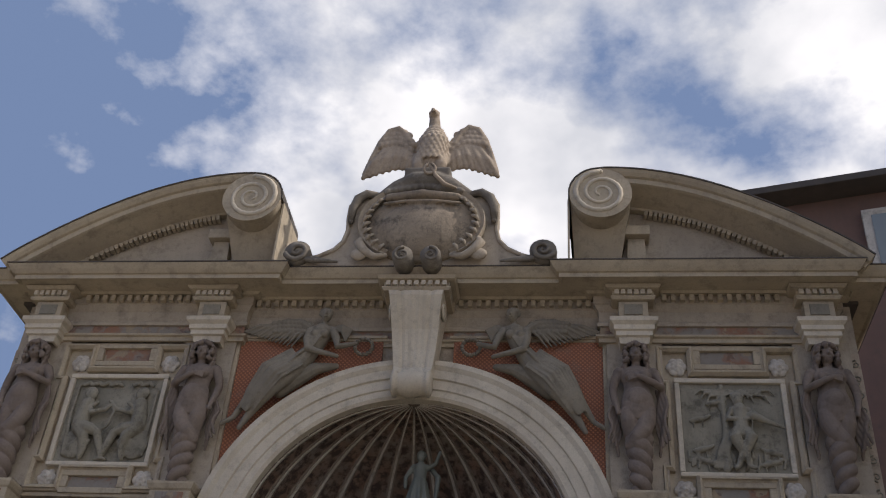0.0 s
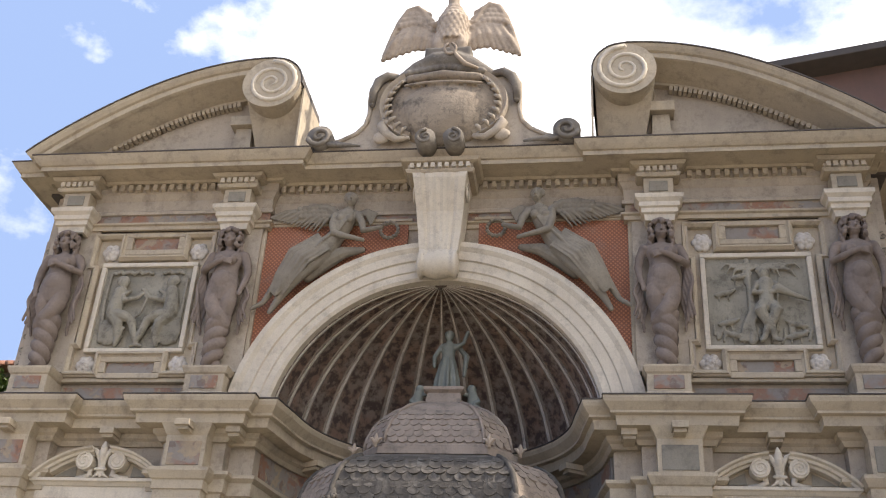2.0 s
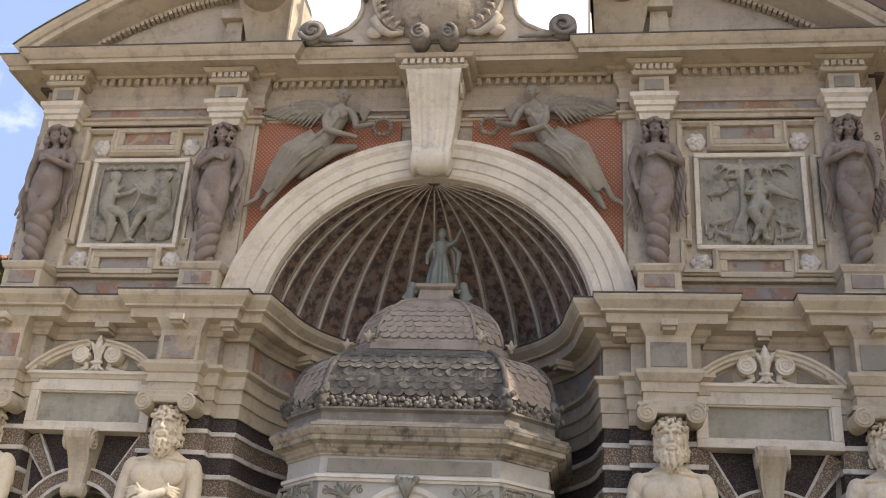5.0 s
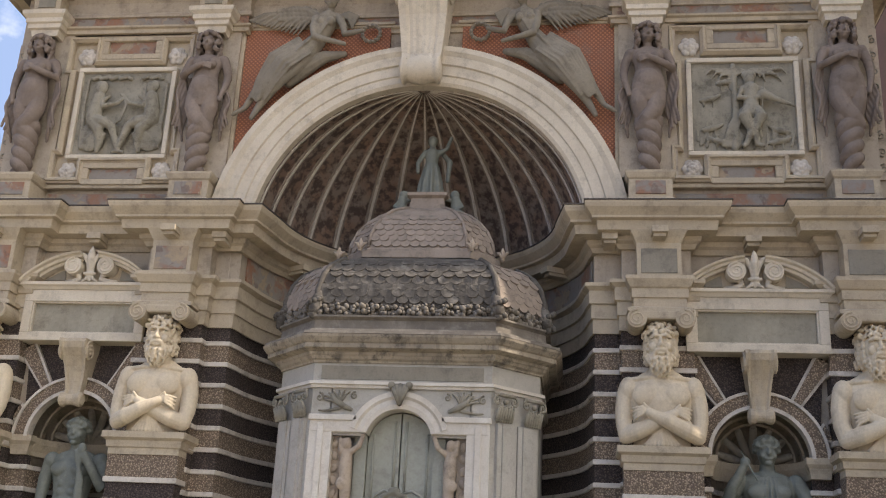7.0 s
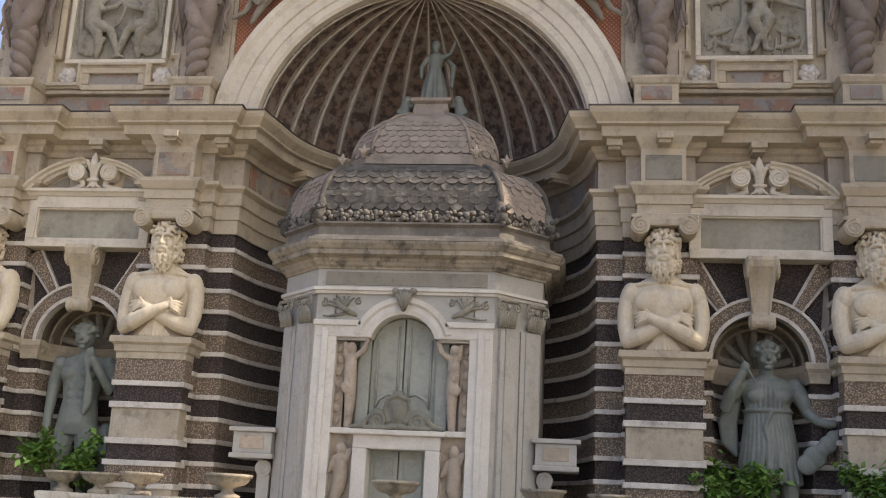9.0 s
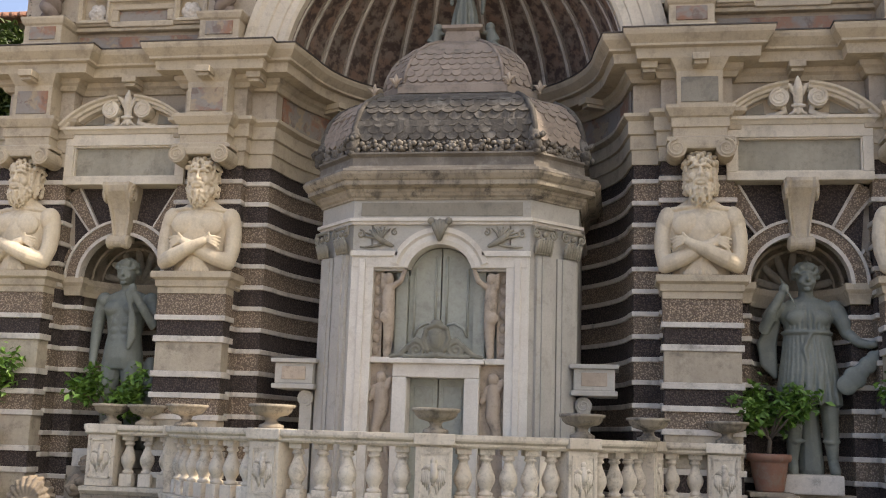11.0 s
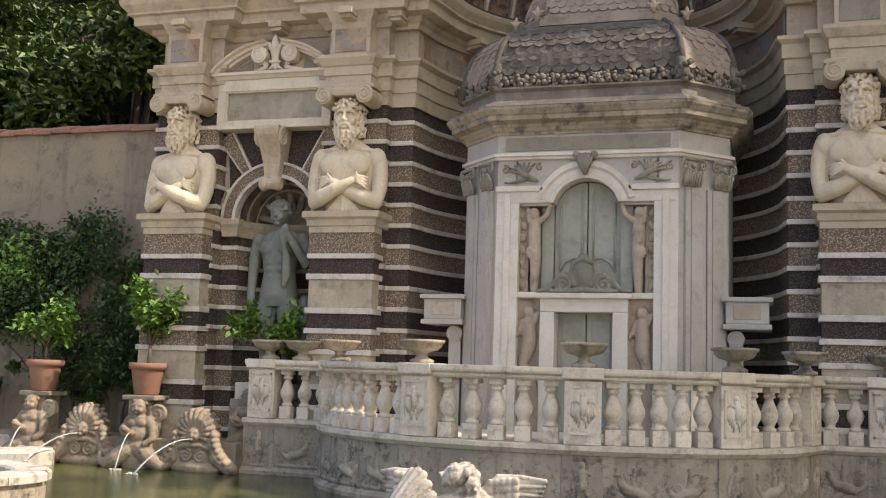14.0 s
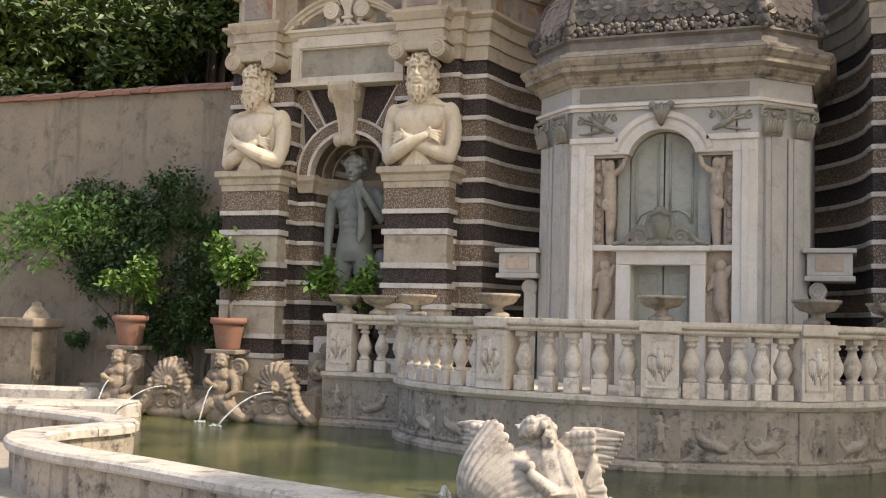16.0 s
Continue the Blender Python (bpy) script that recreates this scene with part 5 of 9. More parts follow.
# ---------------------------------------------------------------- lower storey
def herm_mesh():
    """Bearded torso with crossed arms, growing out of the pier."""
    bm = bmesh.new()
    rnd = random.Random(3)
    trunk(bm, [(-0.01, 0.50, 0.27, 0.05), (0.2, 0.49, 0.29, 0.03), (0.45, 0.50, 0.30, 0.0), (0.68, 0.56, 0.33, -0.01), (0.88, 0.60, 0.32, 0.0), (1.0, 0.54, 0.27, 0.02), (1.09, 0.38, 0.22, 0.03), (1.18, 0.22, 0.18, 0.03)])
    for s in (-1, 1):
        ball(bm, (s * 0.25, -0.25, 0.78), (0.26, 0.10, 0.19), (0, s * 8, 0), u=18, v=12)
        ball(bm, (s * 0.57, 0.0, 0.88), (0.185, 0.21, 0.23), u=16, v=12)
        limb(bm, [(s * 0.61, 0.0, 0.86, 0.165), (s * 0.655, -0.03, 0.62, 0.16), (s * 0.66, -0.08, 0.38, 0.15), (s * 0.62, -0.16, 0.16, 0.14)], 14)
        limb(bm, [(s * 0.04, -0.2, 1.07, 0.035), (s * 0.30, -0.2, 1.06, 0.035), (s * 0.5, -0.1, 1.05, 0.04)], 8)
        limb(bm, [(s * 0.16, 0.02, 1.18, 0.08), (s * 0.40, 0.03, 1.02, 0.10)], 10)
        limb(bm, [(s * 0.17, -0.07, 1.36, 0.05), (s * 0.05, -0.2, 1.10, 0.04)], 8)
    # forearms cross over the belly, each palm on the other arm
    for s, y in ((-1, -0.10), (1, 0.0)):
        limb(bm, [(s * 0.62, -0.17, 0.15, 0.14), (s * 0.40, -0.29 + 0.5 * y, 0.21, 0.14), (s * 0.10, -0.34 + y, 0.33, 0.115), (-s * 0.14, -0.35 + y, 0.43, 0.085), (-s * 0.22, -0.34 + y, 0.47, 0.075)], 14)
        ball(bm, (-s * 0.30, -0.34 + y, 0.50), (0.11, 0.05, 0.075), (0, s * 20, 0))
        for k in range(4):
            limb(bm, [(-s * 0.33, -0.365 + y, 0.545 - 0.034 * k, 0.026), (-s * 0.42, -0.345 + y, 0.545 - 0.05 * k, 0.024), (-s * (0.52 - 0.01 * k), -0.30 + 0.7 * y, 0.525 - 0.06 * k, 0.018)], 7)
        limb(bm, [(-s * 0.24, -0.36 + y, 0.53, 0.03), (-s * 0.31, -0.37 + y, 0.60, 0.024)], 7)
    for k in range(9):
        a = -1 + k / 4
        limb(bm, [(0.05 * a, -0.30, 0.30, 0.03), (0.14 * a, -0.33 + 0.05 * abs(a), 0.14, 0.036), (0.27 * a, -0.33 + 0.09 * abs(a), 0.0, 0.044)], 8)
    # neck and head
    limb(bm, [(0, 0.0, 1.08, 0.22), (0, -0.05, 1.42, 0.19)], 14)
    ball(bm, (0, -0.08, 1.62), (0.255, 0.285, 0.315), u=22, v=16)
    ball(bm, (0, -0.20, 1.53), (0.205, 0.185, 0.28), u=20, v=16)
    limb(bm, [(0, -0.375, 1.685, 0.026), (0, -0.415, 1.60, 0.03), (0, -0.45, 1.54, 0.04)], 10)
    for s in (-1, 1):
        ball(bm, (s * 0.045, -0.42, 1.525), 0.034, u=8, v=6)
        limb(bm, [(s * 0.025, -0.395, 1.695, 0.026), (s * 0.10, -0.395, 1.705, 0.032), (s * 0.18, -0.33, 1.675, 0.026)], 8)
        limb(bm, [(s * 0.055, -0.372, 1.618, 0.016), (s * 0.10, -0.378, 1.632, 0.022), (s * 0.155, -0.345, 1.615, 0.014)], 8)
        limb(bm, [(s * 0.06, -0.372, 1.59, 0.012), (s * 0.105, -0.37, 1.582, 0.014), (s * 0.15, -0.34, 1.595, 0.01)], 8)
        ball(bm, (s * 0.13, -0.325, 1.525), (0.075, 0.07, 0.075))
        limb(bm, [(s * 0.01, -0.425, 1.47, 0.03), (s * 0.08, -0.41, 1.455, 0.038), (s * 0.14, -0.365, 1.38, 0.03), (s * 0.145, -0.345, 1.31, 0.02)], 9)
        ball(bm, (s * 0.255, -0.08, 1.58), (0.04, 0.06, 0.09))
    limb(bm, [(-0.05, -0.405, 1.412, 0.022), (0, -0.415, 1.405, 0.026), (0.05, -0.405, 1.412, 0.022)], 8)
    # beard: rows of curls over a rounded mass
    ball(bm, (0, -0.235, 1.31), (0.195, 0.165, 0.20), u=18, v=12)
    for row, (z, r, n) in enumerate(((1.375, 0.20, 10), (1.305, 0.205, 11), (1.235, 0.19, 10), (1.165, 0.155, 8), (1.115, 0.10, 5))):
        for k in range(n):
            a = -1.45 + 2.9 * (k + 0.5 * (row % 2)) / (n - 0.5)
            if row == 0 and abs(a) < 0.45:
                continue
            x, y = r * math.sin(a), -0.235 - 0.86 * r * math.cos(a)
            j = rnd.uniform(-0.02, 0.02)
            limb(bm, [(x + j, y, z + 0.04, 0.02), (x * 1.06 + 0.018 * (-1) ** k, y - 0.018, z + j, 0.027), (x * 0.98 - j, y - 0.004, z - 0.045, 0.018)], 7)
    for s in (-1, 1):
        for k in range(7):
            z = 1.30 + 0.055 * k
            ball(bm, (s * (0.20 + 0.012 * k), -0.20 + 0.012 * k, z), 0.042, u=8, v=6)
            ball(bm, (s * (0.235 + 0.006 * k), -0.10, z), 0.045, u=8, v=6)
    # hair: locks combed from the crown to a curled fringe
    for row, (e, n) in enumerate(((0.36, 24), (0.62, 20), (0.92, 15), (1.22, 9))):
        for k in range(n):
            a = 2 * math.pi * (k + 0.5 * (row % 2)) / n
            x, y, z = 0.315 * math.sin(a) * math.cos(e), -0.06 - 0.355 * math.cos(a) * math.cos(e), 1.65 + 0.34 * math.sin(e)
            ball(bm, (x + rnd.gauss(0, 0.012), y + rnd.gauss(0, 0.01), z + rnd.gauss(0, 0.015)), (rnd.uniform(0.03, 0.06), 0.045, rnd.uniform(0.03, 0.055)), (rnd.uniform(-40, 40), rnd.uniform(-40, 40), 0), u=8, v=6)
    for row in range(6):
        for k in range(11):
            a = 0.95 + (2 * math.pi - 1.9) * k / 10
            z = 1.72 - 0.075 * row
            ball(bm, ((0.285 + rnd.gauss(0, 0.012)) * math.sin(a), -0.05 - 0.30 * math.cos(a), z + rnd.gauss(0, 0.02)), (rnd.uniform(0.032, 0.055), 0.045, rnd.uniform(0.03, 0.055)), (0, rnd.uniform(-50, 50), 0), u=8, v=6)
    return fused(bm, "herm_statue", M["herm"], 0.012, 1)


herm = herm_mesh()
HERM_X = (-7.40, -4.14, 4.14, 7.40)
for i, x in enumerate(HERM_X):
    ob = new("herm_statue", herm)
    ob.matrix_basis = pose(x, 16.86, 4.49, 0, 0, (-6, 4, -3, 5)[i]) @ Matrix.Diagonal((0.88 if i % 2 else -0.88, 0.95, 1, 1))
    tagged(ob, "colossal ivory stone bearded torso with crossed arms", "statue", "torsos on the piers")


def herm_pier(x):
    """Mouldings under and over each torso."""
    b = thing("pier_dressing", (x, 17.0, 4.1), "cream stone pedestal and scrolled capital framing a torso", "pier dressing", "pier dressings")
    hw = 0.60
    path = [(x - hw, 17.3), (x - hw, 16.62), (x + hw, 16.62), (x + hw, 17.3)]
    bm = bmesh.new()
    sweep(bm, path, [(-0.2, 4.10), (0.0, 4.10), (0.0, 4.20), (0.03, 4.22), (0.04, 4.32), (0.10, 4.36), (0.10, 4.46), (-0.2, 4.49)])
    part("pedestal", bm, M["cream"], b)
    part("frieze_course", boxed(x - 0.6, x + 0.6, 16.64, 17.1, 3.74, 4.098), M["brown"], b, "rough pebbled course")
    z = 3.74
    for h, mat, nm in ((0.085, "strip", "pale_block"), (0.26, "dark", "dark_block"), (0.10, "strip", "pale_block"), (0.48, "quoin", "stone_block"), (0.10, "strip", "pale_block"), (0.25, "dark", "dark_block"),
                       (0.09, "strip", "pale_block"), (0.26, "brown", "brown_block"), (0.09, "strip", "pale_block"), (0.5, "quoin", "stone_block"), (0.09, "strip", "pale_block"), (0.26, "dark", "dark_block"), (0.09, "strip", "pale_block"), (0.9, "quoin", "stone_block")):
        o = 0.04 if mat == "strip" else 0.0
        part(nm, boxed(x - 0.58 - o, x + 0.58 + o, 16.66 - o, 17.05, z - h + 0.001, z, 0.008), M[mat], b)
        z -= h
    # capital: volutes on a cushion
    for s in (-1, 1):
        bm = bmesh.new()
        disc(bm, x + s * 0.38, 6.46, 0.155, 16.46, 16.98, 22)
        spiral(bm, x + s * 0.38, 6.46, 0.14, 16.46, 2.0, 0.16, -s, 90)
        part("volute", bm, M["cream"], b, smooth=False)
    part("cushion", boxed(x - 0.40, x + 0.40, 16.5, 17.0, 6.46, 6.60, 0.03), M["cream"], b)
    bm = bmesh.new()
    path = [(x - 0.40, 17.2), (x - 0.40, 16.66), (x + 0.40, 16.66), (x + 0.40, 17.2)]
    sweep(bm, path, [(-0.2, 6.60), (0.12, 6.60), (0.12, 6.66), (0.02, 6.70), (0.02, 6.84), (0.05, 6.85), (0.05, 7.0), (0.08, 7.02), (0.14, 7.14), (0.14, 7.20), (-0.2, 7.22)])
    part("capital_block", bm, M["cream"], b)
    bm = bmesh.new()
    path = [(x - 0.36, 17.2), (x - 0.36, 16.68), (x + 0.36, 16.68), (x + 0.36, 17.2)]
    sweep(bm, path, [(-0.2, 7.22), (0.0, 7.22), (0.0, 7.80), (0.10, 8.0), (-0.2, 8.02)])
    part("frieze_block", bm, M["cream"], b)
    part("frieze_panel", boxed(x - 0.29, x + 0.29, 16.665, 16.70, 7.28, 7.70, 0.008), M["slate"] if x > 0 else M["mural"], b)


for x in HERM_X:
    herm_pier(x)


def tablet(s):
    cx = s * AX
    t = thing("wall_tablet", (cx, 17.3, 6.0), "cream framed grey stone tablet under a scrolled pediment", "wall tablet", "tablets over the niches")
    y = 16.9
    for x0, x1, z0, z1 in ((-1.12, 1.12, 6.04, 6.18), (-1.12, 1.12, 6.74, 6.95), (-1.12, -0.96, 6.18, 6.74), (0.96, 1.12, 6.18, 6.74)):
        part("frame_bar", boxed(cx + x0, cx + x1, y, 17.31, z0, z1, 0.012), M["pale"], t)
    for x0, x1, z0, z1 in ((-0.96, 0.96, 6.18, 6.205), (-0.96, 0.96, 6.715, 6.74), (-0.96, -0.935, 6.205, 6.715), (0.935, 0.96, 6.205, 6.715)):
        part("inner_bead", boxed(cx + x0, cx + x1, 16.93, 17.02, z0, z1, 0.006), M["pale"], t)
    part("slab", boxed(cx - 0.96, cx + 0.96, 17.0, 17.31, 6.18, 6.74), M["slab"], t, "veined grey blank slab")
    bm = bmesh.new()
    sweep(bm, [(cx - 1.12, 17.3), (cx - 1.12, y), (cx + 1.12, y), (cx + 1.12, 17.3)], [(-0.2, 6.95), (0.02, 6.95), (0.06, 7.0), (0.10, 7.02), (0.10, 7.07), (-0.2, 7.08)])
    part("ledge", bm, M["pale"], t)
    # segmental hood on two curved cornices that leave a gap at the crown
    span, rise = 1.22, 0.55
    rad = (span * span + rise * rise) / (2 * rise)
    cz, a_end = 7.08 + rise - rad, math.asin(span / rad)
    for q in (-1, 1):
        bm = bmesh.new()
        loops = []
        for i in range(17):
            a = q * (a_end - (a_end - 0.10) * i / 16)
            loops.append([(cx + (rad + o) * math.sin(a), yy, cz + (rad + o) * math.cos(a)) for o, yy in ((0.0, 17.28), (0.0, 16.72), (-0.03, 16.74), (-0.05, 16.80), (-0.09, 16.82), (-0.10, 16.88), (-0.14, 16.90), (-0.14, 17.28))])
        rings(bm, loops)
        part("curved_cornice", bm, M["pale"], t)
        # sunk dark field between hood and scroll
        pts = [(cx + q * 0.50, 7.16), (cx + q * 0.94, 7.16)] + [(cx + q * x, cz + math.sqrt((rad - 0.18) ** 2 - x * x)) for x in (0.86, 0.74, 0.62, 0.52)]
        part("sunk_field", prism(bmesh.new(), pts, 17.035, 17.1), M["slate"], t)
        bm = bmesh.new()
        disc(bm, cx + q * 0.30, 7.38, 0.155, 16.82, 17.2, 24)
        spiral(bm, cx + q * 0.30, 7.38, 0.14, 16.82, 2.1, 0.17, -q, 90)
        part("scroll", bm, M["pale"], t)
        bm = bmesh.new()
        limb(bm, [(cx + q * 0.24, 16.96, 7.26, 0.06), (cx + q * 0.20, 16.96, 7.17, 0.055), (cx + q * 0.32, 16.97, 7.12, 0.05), (cx + q * 0.46, 17.0, 7.13, 0.03)], 8)
        part("bracket", bm, M["pale"], t, smooth=True)
    pts = [(cx - 1.1, 7.08), (cx + 1.1, 7.08)] + [(cx + x / 10, cz + math.sqrt((rad - 0.08) ** 2 - x * x / 100)) for x in range(10, -11, -2)]
    part("backing", prism(bmesh.new(), pts, 17.05, 17.31), M["cream"], t)
    bm = bmesh.new()
    limb(bm, [(cx, 16.93, 7.14, 0.035), (cx, 16.90, 7.34, 0.045), (cx, 16.87, 7.52, 0.075), (cx, 16.86, 7.64, 0.055), (cx, 16.87, 7.74, 0.012)], 10)
    for q in (-1, 1):
        limb(bm, [(cx + q * 0.03, 16.92, 7.24, 0.03), (cx + q * 0.05, 16.89, 7.42, 0.036), (cx + q * 0.13, 16.87, 7.58, 0.04), (cx + q * 0.21, 16.86, 7.62, 0.038), (cx + q * 0.24, 16.87, 7.54, 0.022)], 8)
        limb(bm, [(cx + q * 0.02, 16.92, 7.24, 0.03), (cx + q * 0.07, 16.91, 7.15, 0.03), (cx + q * 0.13, 16.92, 7.12, 0.02)], 8)
    limb(bm, [(cx - 0.09, 16.88, 7.25, 0.028), (cx + 0.09, 16.88, 7.25, 0.028)], 8)
    ob = new("lily", fused(bm, "lily", M["pale"], 0.012, 0))
    ob.parent, ob.matrix_parent_inverse = t, t.matrix_basis.inverted()
    ob["label"] = "carved stone lily finial"


def voussoirs(s):
    """Radiating stones and arch ring round a statue niche."""
    cx, zc = s * AX, 4.42
    v = thing("niche_surround", (cx, 17.3, 4.4), "radiating pale and dark stones round an arched statue niche", "niche surround", "niche surrounds")
    bm = bmesh.new()
    rim = [(cx + 0.9 * math.cos(math.pi * k / 28), zc + 0.9 * math.sin(math.pi * k / 28)) for k in range(29)]
    rings(bm, [[(x, 17.245, z), (x, 17.31, z), (x if 0 < k < 28 else cx + 1.05 * (1 if k == 0 else -1), 17.31, 6.04), (x if 0 < k < 28 else cx + 1.05 * (1 if k == 0 else -1), 17.245, 6.04)] for k, (x, z) in enumerate(rim)])
    part("dark_ground", bm, M["dark"], v)
    bm = bmesh.new()
    arc_sweep(bm, cx, zc, [(0.80, 17.3), (0.80, 17.13), (1.02, 17.13), (1.02, 17.3)], 0, 180, 28)
    part("arch_ring", bm, M["brown"], v, "rough pebbled stone ring")
    for r0, r1 in ((0.76, 0.82), (1.0, 1.045)):
        bm = bmesh.new()
        arc_sweep(bm, cx, zc, [(r0, 17.3), (r0, 17.10), (r1, 17.10), (r1, 17.3)], 0, 180, 28)
        part("ring_edge", bm, M["strip"], v)
    for a in (22, 56, 124, 158):
        ca, sa = math.cos(radians(a)), math.sin(radians(a))
        # length up to the edge of the bay
        far = min(1.04 / abs(ca), 1.62 / sa)
        def wedge(w0, w1, r0, r1, y):
            px, pz = -sa, ca
            return [(cx + ca * r0 - px * w0, zc + sa * r0 - pz * w0), (cx + ca * r1 - px * w1, zc + sa * r1 - pz * w1), (cx + ca * r1 + px * w1, zc + sa * r1 + pz * w1), (cx + ca * r0 + px * w0, zc + sa * r0 + pz * w0)]
        part("radial_edge", prism(bmesh.new(), wedge(0.10, 0.17, 1.0, far, 0), 17.17, 17.3), M["strip"], v)
        part("radial_stone", prism(bmesh.new(), wedge(0.06, 0.125, 1.02, far + 0.005, 0), 17.14, 17.3), M["brown"], v)
    # scrolled keystone
    bm = bmesh.new()
    loops = []
    for z, y, w in ((5.06, 16.96, 0.13), (5.2, 17.0, 0.14), (5.4, 16.99, 0.165), (5.6, 16.93, 0.19), (5.75, 16.84, 0.21), (5.88, 16.73, 0.23), (5.98, 16.70, 0.24), (6.04, 16.72, 0.24)):
        row = [(cx - w + 2 * w * i / 12, y - (0.035, 0.035, 0.0, 0.0, 0.012, 0.02, 0.024, 0.02, 0.012, 0.0, 0.0, 0.035, 0.035)[i], z) for i in range(13)]
        loops.append(row + [(cx + w, 17.3, z), (cx - w, 17.3, z)])
    rings(bm, loops)
    for q in (-1, 1):
        for r0, yy, zz, xx, turns in ((0.17, 16.89, 5.85, 0.235, 2.0), (0.10, 16.99, 5.05, 0.16, 1.5)):
            pts = []
            for i in range(26):
                f = i / 25
                r = r0 * (1 - 0.85 * f)
                a = radians(90) + f * turns * 2 * math.pi
                pts.append((cx + q * xx, yy + r * math.cos(a), zz + r * math.sin(a), r0 * 0.16))
            limb(bm, pts, 6)
    loops = [[(cx + x, 16.97 + r * math.cos(2 * math.pi * j / 14), 5.03 + r * math.sin(2 * math.pi * j / 14)) for j in range(14)] for x, r in ((-0.20, 0.09), (-0.17, 0.125), (-0.11, 0.12), (-0.06, 0.095), (0.06, 0.095), (0.11, 0.12), (0.17, 0.125), (0.20, 0.09))]
    rings(bm, loops)
    part("keystone", bm, M["cream"], v, "cream scrolled keystone")
    # springing mouldings and ribbed hood inside the niche
    for q in (-1, 1):
        a, b = sorted((cx + q * 0.76, cx + q * 1.02))
        bm = bmesh.new()
        sweep(bm, [(a, 17.3), (a, 17.2), (b, 17.2), (b, 17.3)], [(-0.1, 4.12), (0.02, 4.12), (0.03, 4.2), (0.05, 4.28), (0.09, 4.34), (0.09, 4.44), (-0.1, 4.45)])
        part("impost", bm, M["cream"], v)
    bm = bmesh.new()
    for k in range(7):
        a = math.pi * (k + 0.5) / 7
        limb(bm, [(cx, 17.98, 4.42, 0.04), (cx + 0.3 * math.cos(a), 17.95, 4.42 + 0.3 * math.sin(a), 0.07), (cx + 0.58 * math.cos(a), 17.8, 4.42 + 0.58 * math.sin(a), 0.06)], 8)
    part("shell_hood", bm, M["angel"], v, "dark carved shell", smooth=True)
    def inside(r):
        return [(cx - r * math.cos(math.pi * k / 18), 17.3 + r * 0.95 * math.sin(math.pi * k / 18)) for k in range(19)]
    part("niche_ledge", sweep(bmesh.new(), inside(0.77), [(-0.02, 4.12), (0.03, 4.12), (0.04, 4.2), (0.09, 4.32), (0.10, 4.42), (-0.02, 4.44)]), M["cream"], v, "dull cream ledge inside the niche")
    for k in range(6, 14):
        z = 6.10 - 0.363 * k
        part("pale_course", sweep(bmesh.new(), inside(0.775), [(-0.01, z - 0.04), (0.05, z - 0.035), (0.05, z + 0.035), (-0.01, z + 0.04)]), M["strip"], v)
        part("dark_course" if k % 2 else "brown_course", sweep(bmesh.new(), inside(0.775), [(-0.01, z - 0.323), (0.015, z - 0.323), (0.015, z - 0.04), (-0.01, z - 0.04)]), M["dark"] if k % 2 else M["brown"], v)
    for r, yy in ((0.70, 17.52), (0.60, 17.72)):
        # ribs in the same dark brown as the niche lining
        part("inner_rib", arc_sweep(bmesh.new(), cx, zc, [(r, yy), (r + 0.12, yy), (r + 0.12, yy + 0.12), (r, yy + 0.12)], 0, 180, 24), M["darkstone"], v)
    part("statue_base", boxed(cx - 0.55, cx + 0.55, 17.05, 17.9, 1.2, 1.50, 0.03), M["strip"], v)


for s in (-1, 1):
    tablet(s)
    voussoirs(s)


